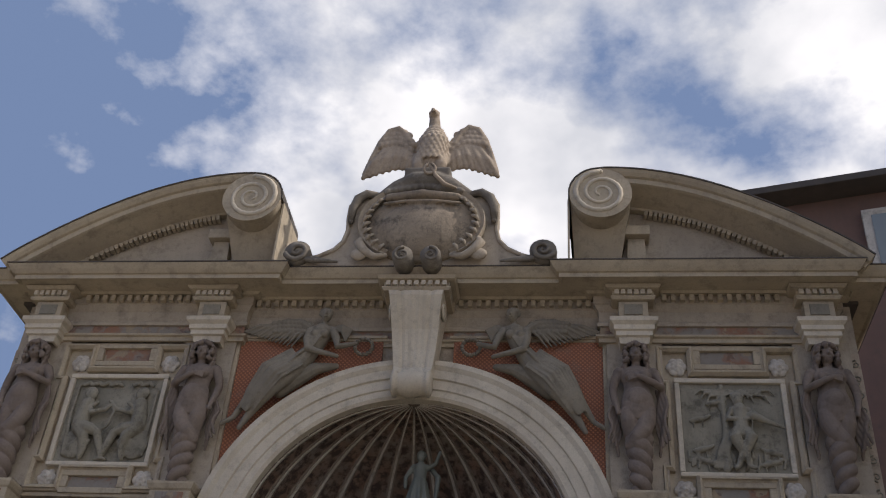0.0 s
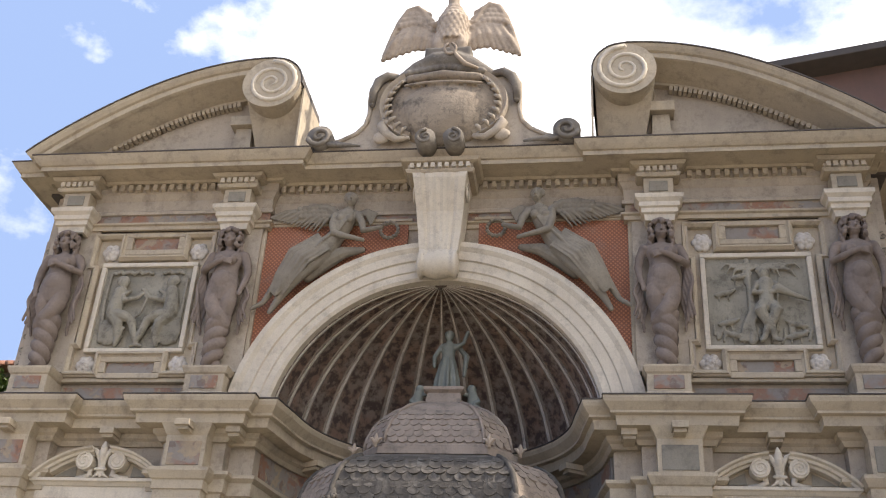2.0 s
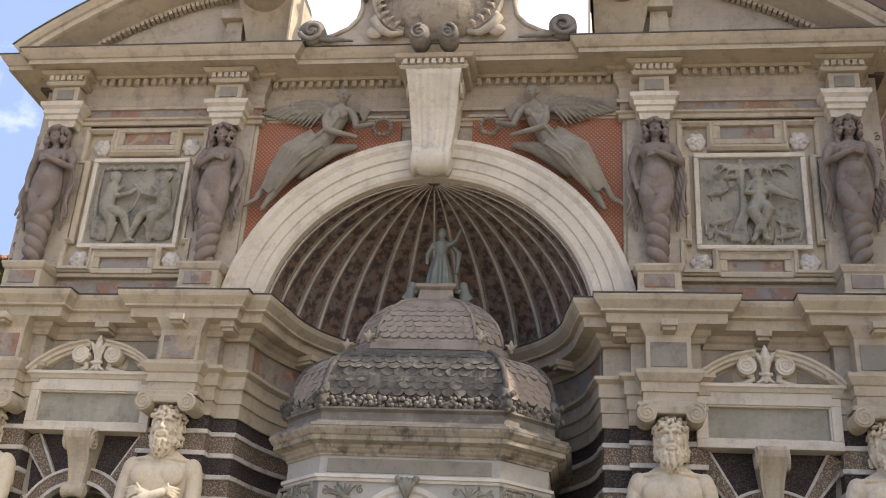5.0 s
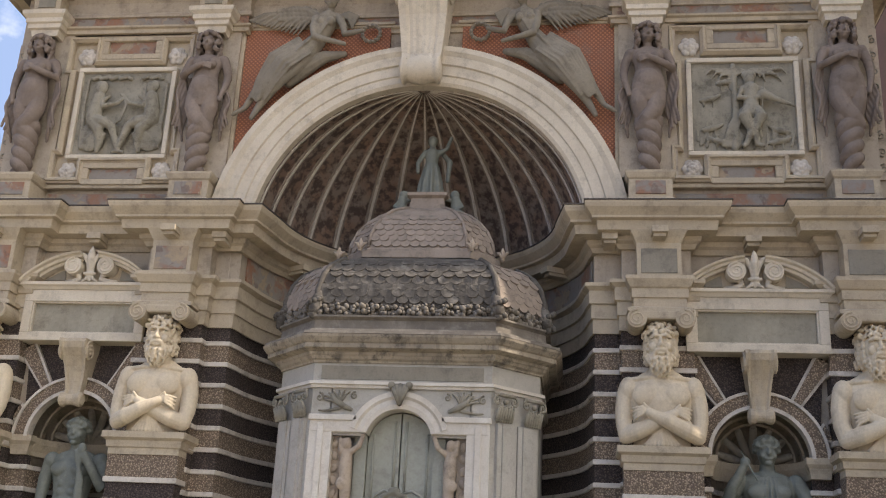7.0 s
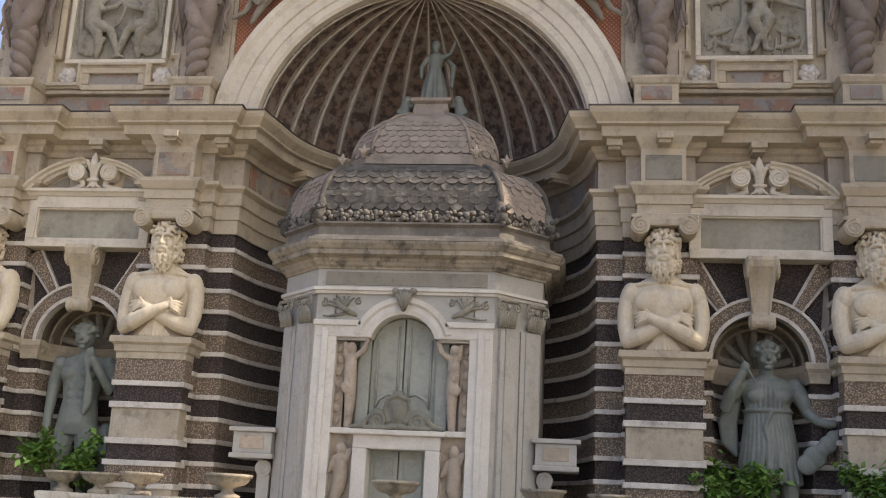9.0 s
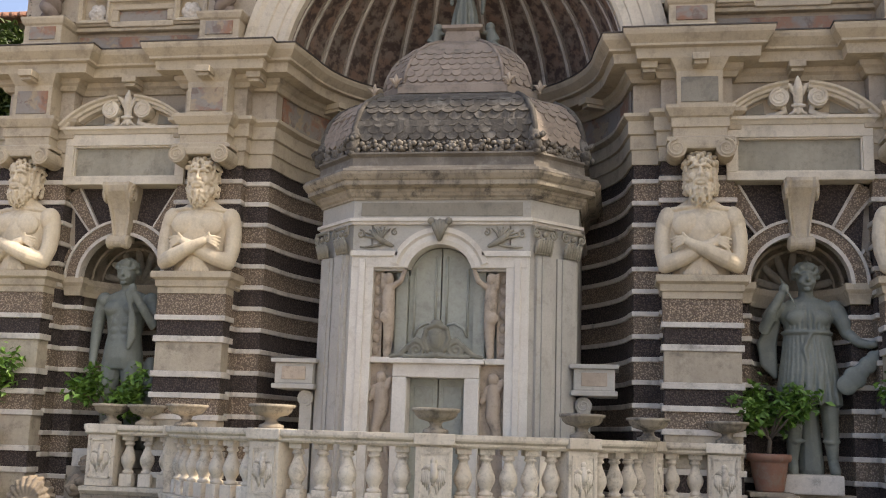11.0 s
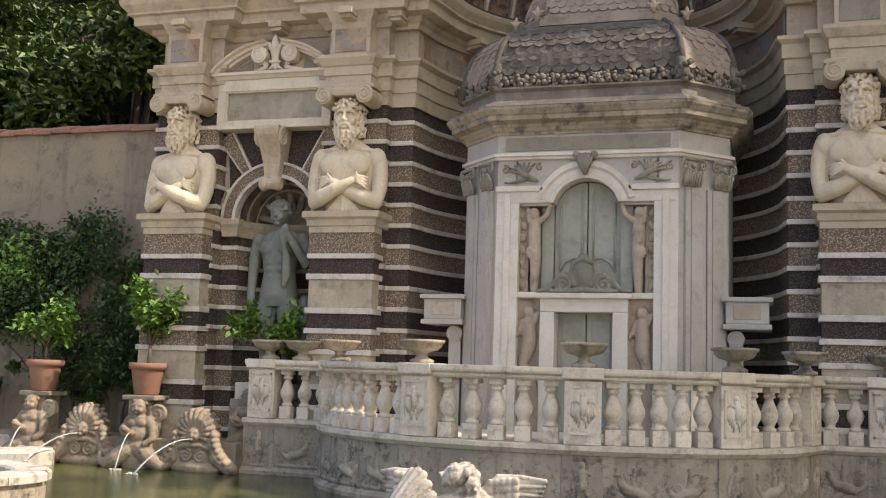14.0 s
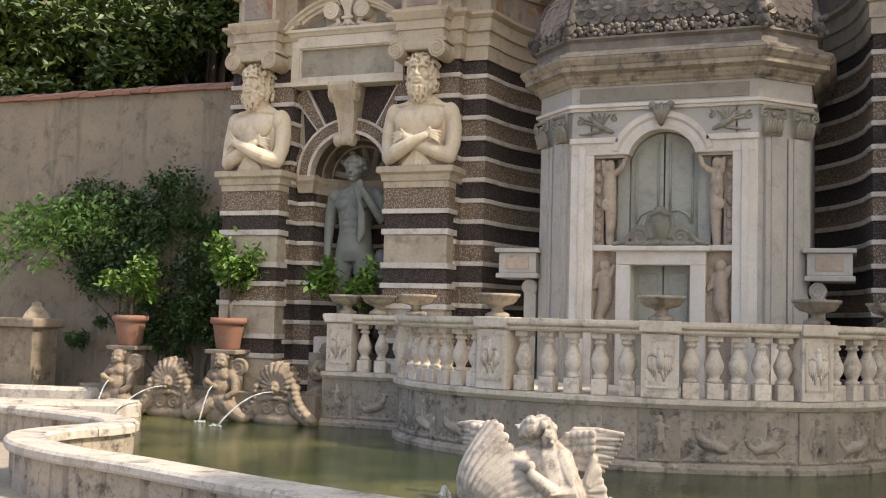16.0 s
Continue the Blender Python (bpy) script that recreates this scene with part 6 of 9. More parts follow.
def niche_statue(s):
    """Bronze figure standing in a side niche: bare with a strip of cloth, or in a belted tunic with an instrument."""
    bm = bmesh.new()
    c = s * AX + (0.05 if s < 0 else 0.12)
    y, b = 17.42, 1.50
    rnd = random.Random(41 + s)
    hx = c + (-0.02 if s < 0 else 0.0)
    # head
    ball(bm, (hx, y - 0.08, b + 3.02), (0.15, 0.18, 0.21), u=18, v=14)
    limb(bm, [(hx, y - 0.245, b + 3.07, 0.02), (hx, y - 0.275, b + 2.99, 0.032)], 8)
    limb(bm, [(hx - 0.045, y - 0.235, b + 2.915, 0.018), (hx + 0.045, y - 0.235, b + 2.915, 0.018)], 6)
    ball(bm, (hx, y - 0.2, b + 2.85), (0.06, 0.05, 0.045))
    for q in (-1, 1):
        limb(bm, [(hx + q * 0.03, y - 0.245, b + 3.10, 0.022), (hx + q * 0.12, y - 0.21, b + 3.09, 0.02)], 6)
        ball(bm, (hx + q * 0.085, y - 0.19, b + 2.97), 0.052, u=8, v=6)
    for row, (e, n) in enumerate(((-0.1, 15), (0.25, 15), (0.6, 12), (0.95, 9), (1.3, 5))):
        for k in range(n):
            a = 2 * math.pi * (k + 0.5 * (row % 2)) / n
            if (row == 0 and math.cos(a) > 0.3) or (row == 1 and math.cos(a) > 0.7):
                continue
            ball(bm, (hx + 0.185 * math.sin(a) * math.cos(e), y - 0.05 - 0.20 * math.cos(a) * math.cos(e), b + 3.09 + 0.19 * math.sin(e)), rnd.uniform(0.04, 0.055), u=8, v=6)
    limb(bm, [(hx, y - 0.03, b + 2.92, 0.11), (c, y, b + 2.68, 0.125)], 12)
    # trunk of the body
    trunk(bm, [(1.36, 0.33, 0.24, 0.0), (1.55, 0.36, 0.26, -0.02), (1.75, 0.33, 0.25, -0.03), (1.98, 0.30, 0.225, -0.02), (2.2, 0.335, 0.24, -0.02), (2.42, 0.40, 0.25, -0.01), (2.58, 0.42, 0.21, 0.0), (2.68, 0.32, 0.16, 0.01), (2.74, 0.16, 0.12, 0.01)], c, y, b)
    for q in (-1, 1):
        ball(bm, (c + q * 0.17, y - 0.19, b + 2.40), (0.18, 0.10, 0.13))
        ball(bm, (c + q * 0.43, y, b + 2.56), (0.14, 0.15, 0.15))
    if s < 0:
        for q in (-1, 1):
            for k in range(3):
                ball(bm, (c + q * 0.085, y - 0.215, b + 2.16 - 0.14 * k), (0.085, 0.05, 0.075))
        limb(bm, [(c - 0.45, y, b + 2.54, 0.125), (c - 0.52, y + 0.02, b + 2.25, 0.115), (c - 0.54, y, b + 1.95, 0.095), (c - 0.52, y - 0.08, b + 1.62, 0.075), (c - 0.50, y - 0.12, b + 1.45, 0.07)], 12)
        limb(bm, [(c + 0.46, y, b + 2.54, 0.125), (c + 0.56, y - 0.06, b + 2.30, 0.115), (c + 0.58, y - 0.16, b + 2.12, 0.10), (c + 0.44, y - 0.30, b + 2.38, 0.08), (c + 0.30, y - 0.38, b + 2.62, 0.068)], 12)
        ball(bm, (c + 0.26, y - 0.40, b + 2.72), (0.075, 0.07, 0.10))
        for k in range(4):
            limb(bm, [(c + 0.24 - 0.03 * k, y - 0.42, b + 2.68, 0.028), (c + 0.25 + 0.02 * k, y - 0.36, b + 2.2, 0.045), (c + 0.22 + 0.03 * k, y - 0.30, b + 1.72 + 0.06 * k, 0.04)], 7)
        for q in (-1, 1):
            limb(bm, [(c + q * 0.17, y - 0.02, b + 1.48, 0.20), (c + q * 0.20, y - 0.06, b + 1.1, 0.165), (c + q * 0.21, y - 0.06, b + 0.8, 0.125), (c + q * 0.22, y, b + 0.5, 0.115), (c + q * 0.22, y, b + 0.18, 0.075), (c + q * 0.22, y - 0.1, b + 0.05, 0.08)], 12)
        limb(bm, [(c + 0.45, y + 0.12, b + 1.5, 0.1), (c + 0.48, y + 0.12, b + 0.7, 0.15), (c + 0.46, y + 0.12, b + 0.05, 0.18)], 10)
    else:
        # tunic, belted high, with vertical folds to the knee
        trunk(bm, [(1.08, 0.46, 0.31, -0.01), (1.3, 0.45, 0.31, -0.02), (1.6, 0.42, 0.29, -0.03), (1.9, 0.37, 0.26, -0.03), (2.14, 0.35, 0.25, -0.02), (2.2, 0.36, 0.255, -0.02)], c, y, b)
        for k in range(17):
            a = -1.45 + 2.9 * k / 16
            limb(bm, [(c + 0.35 * math.sin(a), y - 0.02 - 0.25 * math.cos(a), b + 2.12, 0.018), (c + 0.42 * math.sin(a + 0.05), y - 0.03 - 0.30 * math.cos(a), b + 1.6, 0.03), (c + 0.47 * math.sin(a + 0.08 * math.sin(3 * k)), y - 0.01 - 0.33 * math.cos(a), b + 1.08, 0.045)], 7)
        for k in range(11):
            a = -1.2 + 2.4 * k / 10
            limb(bm, [(c + 0.20 * math.sin(a), y - 0.10 - 0.1 * math.cos(a), b + 2.64, 0.02), (c + 0.33 * math.sin(a), y - 0.02 - 0.27 * math.cos(a), b + 2.4, 0.02), (c + 0.34 * math.sin(a), y - 0.02 - 0.25 * math.cos(a), b + 2.2, 0.024)], 6)
        limb(bm, [(c + 0.37 * math.sin(a / 5), y - 0.02 - 0.27 * math.cos(a / 5), b + 2.17, 0.03) for a in range(-9, 10)], 8)
        limb(bm, [(c + 0.02, y - 0.29, b + 2.15, 0.03), (c - 0.10, y - 0.32, b + 1.9, 0.03), (c - 0.02, y - 0.33, b + 1.55, 0.02)], 7)
        # raised arm with a bow
        limb(bm, [(c - 0.45, y, b + 2.55, 0.14), (c - 0.58, y - 0.06, b + 2.38, 0.125), (c - 0.66, y - 0.14, b + 2.2, 0.105), (c - 0.56, y - 0.26, b + 2.48, 0.085), (c - 0.42, y - 0.34, b + 2.74, 0.07)], 12)
        ball(bm, (c - 0.38, y - 0.36, b + 2.83), (0.08, 0.07, 0.09))
        limb(bm, [(c - 0.44, y - 0.40, b + 2.98, 0.018), (c - 0.22, y - 0.42, b + 2.55, 0.018)], 6)
        # cloak that falls behind that arm
        for k in range(7):
            limb(bm, [(c - 0.40 - 0.03 * k, y + 0.06, b + 2.50 - 0.04 * k, 0.05), (c - 0.50 - 0.035 * k, y + 0.10, b + 2.0, 0.055), (c - 0.48 - 0.03 * k, y + 0.10, b + 1.5 + 0.03 * k, 0.05)], 8)
        # lowered arm and the instrument with its waisted body
        limb(bm, [(c + 0.45, y, b + 2.54, 0.14), (c + 0.56, y - 0.04, b + 2.32, 0.13), (c + 0.60, y - 0.06, b + 2.18, 0.10), (c + 0.74, y - 0.20, b + 2.02, 0.08), (c + 0.88, y - 0.30, b + 1.98, 0.065)], 12)
        ball(bm, (c + 0.92, y - 0.33, b + 1.99), (0.09, 0.07, 0.06))
        for f, r in ((0.0, 0.16), (0.18, 0.18), (0.34, 0.125), (0.5, 0.14), (0.66, 0.13)):
            ball(bm, (c + 0.52 + 0.62 * f, y - 0.33, b + 1.36 + 0.62 * f), (r, 0.07, r), (0, -45, 0), u=14, v=10)
        limb(bm, [(c + 0.92, y - 0.36, b + 1.78, 0.04), (c + 1.20, y - 0.38, b + 2.14, 0.035)], 8)
        for q in (-1, 1):
            x = c + 0.04 + q * 0.26
            limb(bm, [(x, y - 0.02, b + 1.2, 0.17), (x, y - 0.08, b + 0.86, 0.13), (x + q * 0.02, y - 0.03, b + 0.55, 0.12), (x + q * 0.04, y, b + 0.2, 0.08), (x + q * 0.05, y - 0.12, b + 0.05, 0.085)], 12)
            limb(bm, [(x - 0.10, y - 0.08, b + 0.50, 0.03), (x, y - 0.15, b + 0.48, 0.03), (x + 0.12, y - 0.08, b + 0.50, 0.03)], 6)
        limb(bm, [(c + 0.02, y + 0.16, b + 1.1, 0.14), (c + 0.04, y + 0.14, b + 0.05, 0.2)], 10)
    ob = new("niche_statue", fused(bm, "niche_statue", M["bronze"], 0.0155, 1))
    tagged(ob, "greenish bronze standing figure in a niche" if s < 0 else "greenish bronze draped figure playing an instrument in a niche", "statue", "statues in the side niches")


niche_statue(-1)
niche_statue(1)


def modillions():
    me = mesh_of(boxed(-0.13, 0.13, -0.5, 0.03, -0.05, 0.06, 0.01), "modillion", M["cream"])
    me2 = mesh_of(boxed(-0.10, 0.10, -0.44, 0.03, -0.11, -0.05, 0.01), "modillion_foot", M["cream"])
    spots = [(s * x, y, 0) for s in (-1, 1) for x, y in ((AX, BAY_Y), (4.14, 16.85), (7.4, 16.85), (3.35, PIER_Y + 0.2))]
    for a in range(30, 151, 24):
        spots.append((-3.05 * math.cos(radians(a)), NICHE_Y + 3.05 * math.sin(radians(a)), 90 - a))
    for x, y, r in spots:
        same("modillion", me, facade, pose(x, y - 17.3, 7.93, 0, 0, r))
        same("modillion", me2, facade, pose(x, y - 17.3, 7.93, 0, 0, r))


modillions()
# painted frieze of the great niche
moulding("niche_frieze", niche_arc(3.07, 5, 175, 34), [(-0.02, 7.24), (0.01, 7.24), (0.01, 7.78), (-0.02, 7.78)], M["mural"])
# ---------------------------------------------------------------- the little temple in the niche
TX, TY = 0.08, 18.25


def octagon(s, z):
    """The temple's plan at scale s, from the back left round the front to the back right."""
    half = [(2.13, 1.95), (2.13, -1.18), (1.42, -1.92)]
    pts = [(-x, y) for x, y in half] + [(x, y) for x, y in reversed(half)]
    return [(TX + x * s, TY + y * s, z) for x, y in pts]


def temple():
    t = thing("temple", (TX, TY, 0.85), "small octagonal grey stucco temple with a domed stone roof", "temple")
    plan = [(p[0], p[1]) for p in octagon(1.0, 0)]
    bm = bmesh.new()
    # front set back behind the marble frame
    inner = []
    for z in (0.8, 5.3):
        fy = TY - 1.92
        p = octagon(1.0, z)
        inner.append([p[0], p[1], p[2], (TX - 1.10, fy, z), (TX - 1.10, fy + 0.40, z), (TX + 1.10, fy + 0.40, z), (TX + 1.10, fy, z), p[3], p[4], p[5]])
    rings(bm, inner)
    part("body", bm, M["temple"], t, "pale grey stucco walls")
    fy = TY - 1.92
    part("upper_wall", boxed(TX - 1.1, TX + 1.1, fy + 0.01, fy + 0.4, 5.14, 5.3), M["temple"], t)
    # spandrels beside the arch of the window
    for s in (-1, 1):
        bm = bmesh.new()
        pts = []
        for i in range(13):
            a = radians(90 - 80 * i / 12)
            pts.append((TX + s * 0.78 * math.cos(a), 4.355 + 0.78 * math.sin(a)))
        prism(bm, pts + [(TX + s * 1.12, pts[-1][1]), (TX + s * 1.12, 5.2), (TX, 5.2)], fy, fy + 0.3)
        part("spandrel", bm, M["temple"], t)
        part("spandrel_backing", boxed(*sorted((TX + s * 0.56, TX + s * 1.11)), fy + 0.02, fy + 0.3, 4.46, 5.13), M["temple"], t)
        bm = bmesh.new()
        limb(bm, [(TX + s * 0.78, fy - 0.02, 4.86, 0.03), (TX + s * 0.92, fy - 0.04, 4.92, 0.05), (TX + s * 1.04, fy - 0.04, 5.0, 0.045), (TX + s * 1.10, fy - 0.03, 5.08, 0.03)], 8)
        for k in range(7):
            a = radians(20 + 16 * k)
            limb(bm, [(TX + s * 0.96, fy - 0.03, 4.95, 0.022), (TX + s * (0.96 + 0.17 * math.cos(a)), fy - 0.035, 4.95 + 0.15 * math.sin(a), 0.022), (TX + s * (0.96 + 0.32 * math.cos(a)), fy - 0.01, 4.95 + 0.21 * math.sin(a), 0.012)], 6)
        for k in range(4):
            limb(bm, [(TX + s * 0.90, fy - 0.03, 4.90, 0.02), (TX + s * (0.98 + 0.07 * k), fy - 0.03, 4.86 - 0.01 * k, 0.018), (TX + s * (1.12 + 0.06 * k), fy - 0.01, 4.84, 0.012)], 6)
        spiral(bm, TX + s * 1.30, 5.05, 0.07, fy - 0.02, 1.3, 0.26, s, 90)
        spiral(bm, TX + s * 0.74, 5.08, 0.06, fy - 0.02, 1.3, 0.26, -s, 90)
        part("foliage_relief", bm, M["relief"], t, "carved grey foliage", smooth=True)
    # marble frame of the front
    for s in (-1, 1):
        bm = bmesh.new()
        sweep(bm, [(TX + s * 1.24 - 0.14, fy + 0.3), (TX + s * 1.24 - 0.14, fy), (TX + s * 1.24 + 0.14, fy), (TX + s * 1.24 + 0.14, fy + 0.3)], [(-0.05, 0.85), (0.04, 0.85), (0.04, 4.72), (-0.05, 4.72)])
        j = part("jamb", bm, M["marble"], t, "white marble door surround")
        part("jamb_fillet", boxed(TX + s * 1.24 - 0.05, TX + s * 1.24 + 0.05, fy - 0.075, fy - 0.03, 0.9, 4.64, 0.01), M["marble"], t)
        part("frame_head", boxed(*sorted((TX + s * 0.52, TX + s * 1.40)), fy - 0.05, fy + 0.3, 4.50, 4.74, 0.02), M["marble"], t)
        part("frame_head_fillet", boxed(*sorted((TX + s * 0.66, TX + s * 1.44)), fy - 0.09, fy, 4.68, 4.77, 0.015), M["marble"], t)
    bm = bmesh.new()
    arc_sweep(bm, TX, 4.355, [(0.53, fy + 0.3), (0.53, fy - 0.04), (0.60, fy - 0.06), (0.68, fy - 0.05), (0.72, fy - 0.09), (0.80, fy - 0.09), (0.80, fy + 0.3)], 16, 164, 30)
    part("frame_arch", bm, M["marble"], t, "white marble arch")
    bm = bmesh.new()
    for k in range(5):
        a = radians(50 + 20 * k)
        limb(bm, [(TX, fy - 0.12, 4.95, 0.04), (TX + 0.12 * math.cos(a), fy - 0.16, 5.02 + 0.14 * math.sin(a), 0.045), (TX + 0.17 * math.cos(a), fy - 0.13, 5.05 + 0.2 * math.sin(a), 0.03)], 8)
    for s in (-1, 1):
        ball(bm, (TX + s * 0.14, fy - 0.12, 5.24), (0.06, 0.05, 0.06))
    part("arch_flower", bm, M["relief"], t, "carved flower on the arch", smooth=True)
    # shutters in the arched window
    for s in (-1, 1):
        bm = bmesh.new()
        pts = [(TX + s * 0.012, 3.02), (TX + s * 0.52, 3.02), (TX + s * 0.52, 4.36)]
        for i in range(1, 9):
            a = radians(90 * i / 8)
            pts.append((TX + s * (0.012 + 0.508 * math.cos(a)), 4.36 + 0.50 * math.sin(a)))
        prism(bm, pts, fy + 0.26, fy + 0.31)
        sh = part("shutter", bm, M["shutter"], t, "sage grey panelled wooden shutter")
        bm = bmesh.new()
        limb(bm, [(TX + s * 0.09, fy + 0.255, 3.62, 0.022), (TX + s * 0.09, fy + 0.255, 4.72, 0.022)], 6)
        limb(bm, [(TX + s * 0.43, fy + 0.255, 3.45, 0.022), (TX + s * 0.43, fy + 0.255, 4.52, 0.022)], 6)
        limb(bm, [(TX + s * 0.09, fy + 0.255, 3.62, 0.022), (TX + s * 0.22, fy + 0.255, 3.66, 0.022), (TX + s * 0.36, fy + 0.255, 3.58, 0.022), (TX + s * 0.43, fy + 0.255, 3.45, 0.022)], 6)
        part("panel_bead", bm, M["shutter"], sh, smooth=True)
        part("window_reveal", boxed(*sorted((TX + s * 0.53, TX + s * 0.72)), fy + 0.18, fy + 0.42, 3.0, 4.5), M["shutter"], t)
        # carved supports and strips beside the window
        bm = bmesh.new()
        x = TX + s * 0.82
        ball(bm, (x, fy + 0.06, 4.34), (0.08, 0.09, 0.1))
        limb(bm, [(x, fy + 0.1, 4.22, 0.09), (x, fy + 0.08, 4.0, 0.11), (x - s * 0.01, fy + 0.08, 3.78, 0.10), (x - s * 0.02, fy + 0.1, 3.5, 0.09), (x, fy + 0.1, 3.12, 0.06)], 10)
        limb(bm, [(x - s * 0.08, fy + 0.06, 4.22, 0.05), (x - s * 0.2, fy + 0.02, 4.3, 0.045), (x - s * 0.26, fy + 0.02, 4.46, 0.04)], 8)
        limb(bm, [(x + s * 0.08, fy + 0.06, 4.22, 0.05), (x + s * 0.1, fy + 0.04, 4.4, 0.04)], 8)
        ball(bm, (x + s * 0.03, fy + 0.02, 3.72), (0.1, 0.06, 0.1))
        ob = new("carved_support", fused(bm, "carved_support", M["eagle"], 0.018, 1))
        ob.parent, ob.matrix_parent_inverse = t, t.matrix_basis.inverted()
        part("relief_strip", boxed(*sorted((TX + s * 0.92, TX + s * 1.1)), fy + 0.12, fy + 0.42, 3.1, 4.5), M["eagle"], t, "worn ochre relief strip")
        bm = bmesh.new()
        for k in range(7):
            ball(bm, (TX + s * 1.01, fy + 0.12, 3.2 + 0.19 * k), (0.06, 0.04, 0.08), (0, 20 * (-1) ** k, 0), u=8, v=6)
        ob = new("strip_carving", fused(bm, "strip_carving", M["eagle"], 0.014, 0))
        ob.parent, ob.matrix_parent_inverse = t, t.matrix_basis.inverted()
        # lower panels with putti
        part("lower_panel", boxed(*sorted((TX + s * 0.66, TX + s * 1.1)), fy + 0.1, fy + 0.42, 0.85, 3.0), M["eagle"], t, "brownish panel")
        bm = bmesh.new()
        x = TX + s * 0.88
        ball(bm, (x, fy + 0.06, 2.78), (0.09, 0.08, 0.1))
        limb(bm, [(x, fy + 0.08, 2.62, 0.1), (x + 0.02, fy + 0.08, 2.4, 0.12), (x, fy + 0.08, 2.22, 0.12), (x + s * 0.08, fy + 0.09, 1.95, 0.09), (x - s * 0.08, fy + 0.1, 1.7, 0.06), (x - s * 0.15, fy + 0.1, 1.5, 0.04)], 10)
        limb(bm, [(x - 0.1, fy + 0.06, 2.62, 0.05), (x - 0.17, fy + 0.04, 2.42, 0.045)], 8)
        limb(bm, [(x + 0.1, fy + 0.06, 2.62, 0.05), (x + 0.15, fy + 0.04, 2.75, 0.045)], 8)
        ob = new("carved_child", fused(bm, "carved_child", M["eagle"], 0.018, 1))
        ob.parent, ob.matrix_parent_inverse = t, t.matrix_basis.inverted()
    part("sill", boxed(TX - 1.1, TX + 1.1, fy - 0.02, fy + 0.4, 3.0, 3.09, 0.015), M["marble"], t)
    # door
    for s in (-1, 1):
        part("door_jamb", boxed(*sorted((TX + s * 0.45, TX + s * 0.68)), fy - 0.08, fy + 0.35, 0.85, 2.78, 0.02), M["marble"], t, "white marble door jamb")
        d = part("door_leaf", boxed(*sorted((TX + s * 0.01, TX + s * 0.45)), fy + 0.25, fy + 0.31, 0.85, 2.78, 0.006), M["shutter"], t, "grey wooden door leaf")
        part("door_panel", boxed(*sorted((TX + s * 0.08, TX + s * 0.38)), fy + 0.23, fy + 0.26, 1.7, 2.66, 0.01), M["shutter"], d)
    part("door_head", boxed(TX - 0.68, TX + 0.68, fy - 0.08, fy + 0.35, 2.78, 3.0, 0.02), M["marble"], t)
    part("door_cornice", boxed(TX - 0.76, TX + 0.76, fy - 0.16, fy + 0.2, 2.99, 3.07, 0.02), M["marble"], t)
    bm = bmesh.new()
    ball(bm, (TX, fy - 0.10, 3.36), (0.17, 0.08, 0.24))
    ball(bm, (TX, fy - 0.14, 3.36), (0.10, 0.07, 0.16))
    ball(bm, (TX, fy - 0.10, 3.62), (0.10, 0.07, 0.06))
    limb(bm, [(TX - 0.17, fy - 0.12, 3.53, 0.035), (TX, fy - 0.14, 3.60, 0.045), (TX + 0.17, fy - 0.12, 3.53, 0.035)], 8)
    for s in (-1, 1):
        limb(bm, [(TX + s * 0.16, fy - 0.12, 3.54, 0.035), (TX + s * 0.20, fy - 0.12, 3.38, 0.04), (TX + s * 0.13, fy - 0.12, 3.2, 0.04)], 8)
        disc(bm, TX + s * 0.31, 3.20, 0.13, fy - 0.12, fy - 0.04, 18)
        spiral(bm, TX + s * 0.31, 3.20, 0.125, fy - 0.12, 1.6, 0.24, s, 90)
        limb(bm, [(TX + s * 0.16, fy - 0.10, 3.3, 0.05), (TX + s * 0.3, fy - 0.10, 3.36, 0.045), (TX + s * 0.45, fy - 0.09, 3.24, 0.05), (TX + s * 0.56, fy - 0.08, 3.13, 0.045), (TX + s * 0.72, fy - 0.08, 3.10, 0.03)], 8)
        limb(bm, [(TX + s * 0.04, fy - 0.12, 3.12, 0.05), (TX + s * 0.2, fy - 0.12, 3.10, 0.04), (TX + s * 0.5, fy - 0.1, 3.10, 0.035)], 8)
    crest = new("crest", fused(bm, "crest", M["crest"], 0.012, 0))
    crest.parent, crest.matrix_parent_inverse = t, t.matrix_basis.inverted()
    crest["label"] = "mossy carved crest with scrolls"
    # pilasters on the angled sides
    for s in (-1, 1):
        a, b = Vector((TX + s * 1.42, TY - 1.92)), Vector((TX + s * 2.13, TY - 1.18))
        d = (b - a).normalized()
        nrm = Vector((s * abs(d.y), -abs(d.x)))
        for u, w, o in ((0.30, 0.20, 0.06), (0.72, 0.20, 0.06), (0.30, 0.11, 0.085), (0.72, 0.11, 0.085)):
            L = (b - a).length
            c = a + d * (u * L)
            bm = bmesh.new()
            p = [c - d * w, c + d * w, c + d * w + nrm * o, c - d * w + nrm * o]
            rings(bm, [[(q.x, q.y, z) for q in p] for z in (0.85, 4.72)])
            part("pilaster", bm, M["temple"], t)
        for u in (0.2, 0.8):
            c = a + d * (u * (b - a).length)
            bm = bmesh.new()
            for k in range(7):
                v = c + d * (-0.15 + 0.05 * k) + nrm * 0.09
                limb(bm, [(v.x, v.y, 4.76, 0.028), (v.x + nrm.x * 0.02, v.y + nrm.y * 0.02, 4.86, 0.034), (v.x + nrm.x * 0.06, v.y + nrm.y * 0.06, 4.95 + 0.03 * (k % 2), 0.022)], 6)
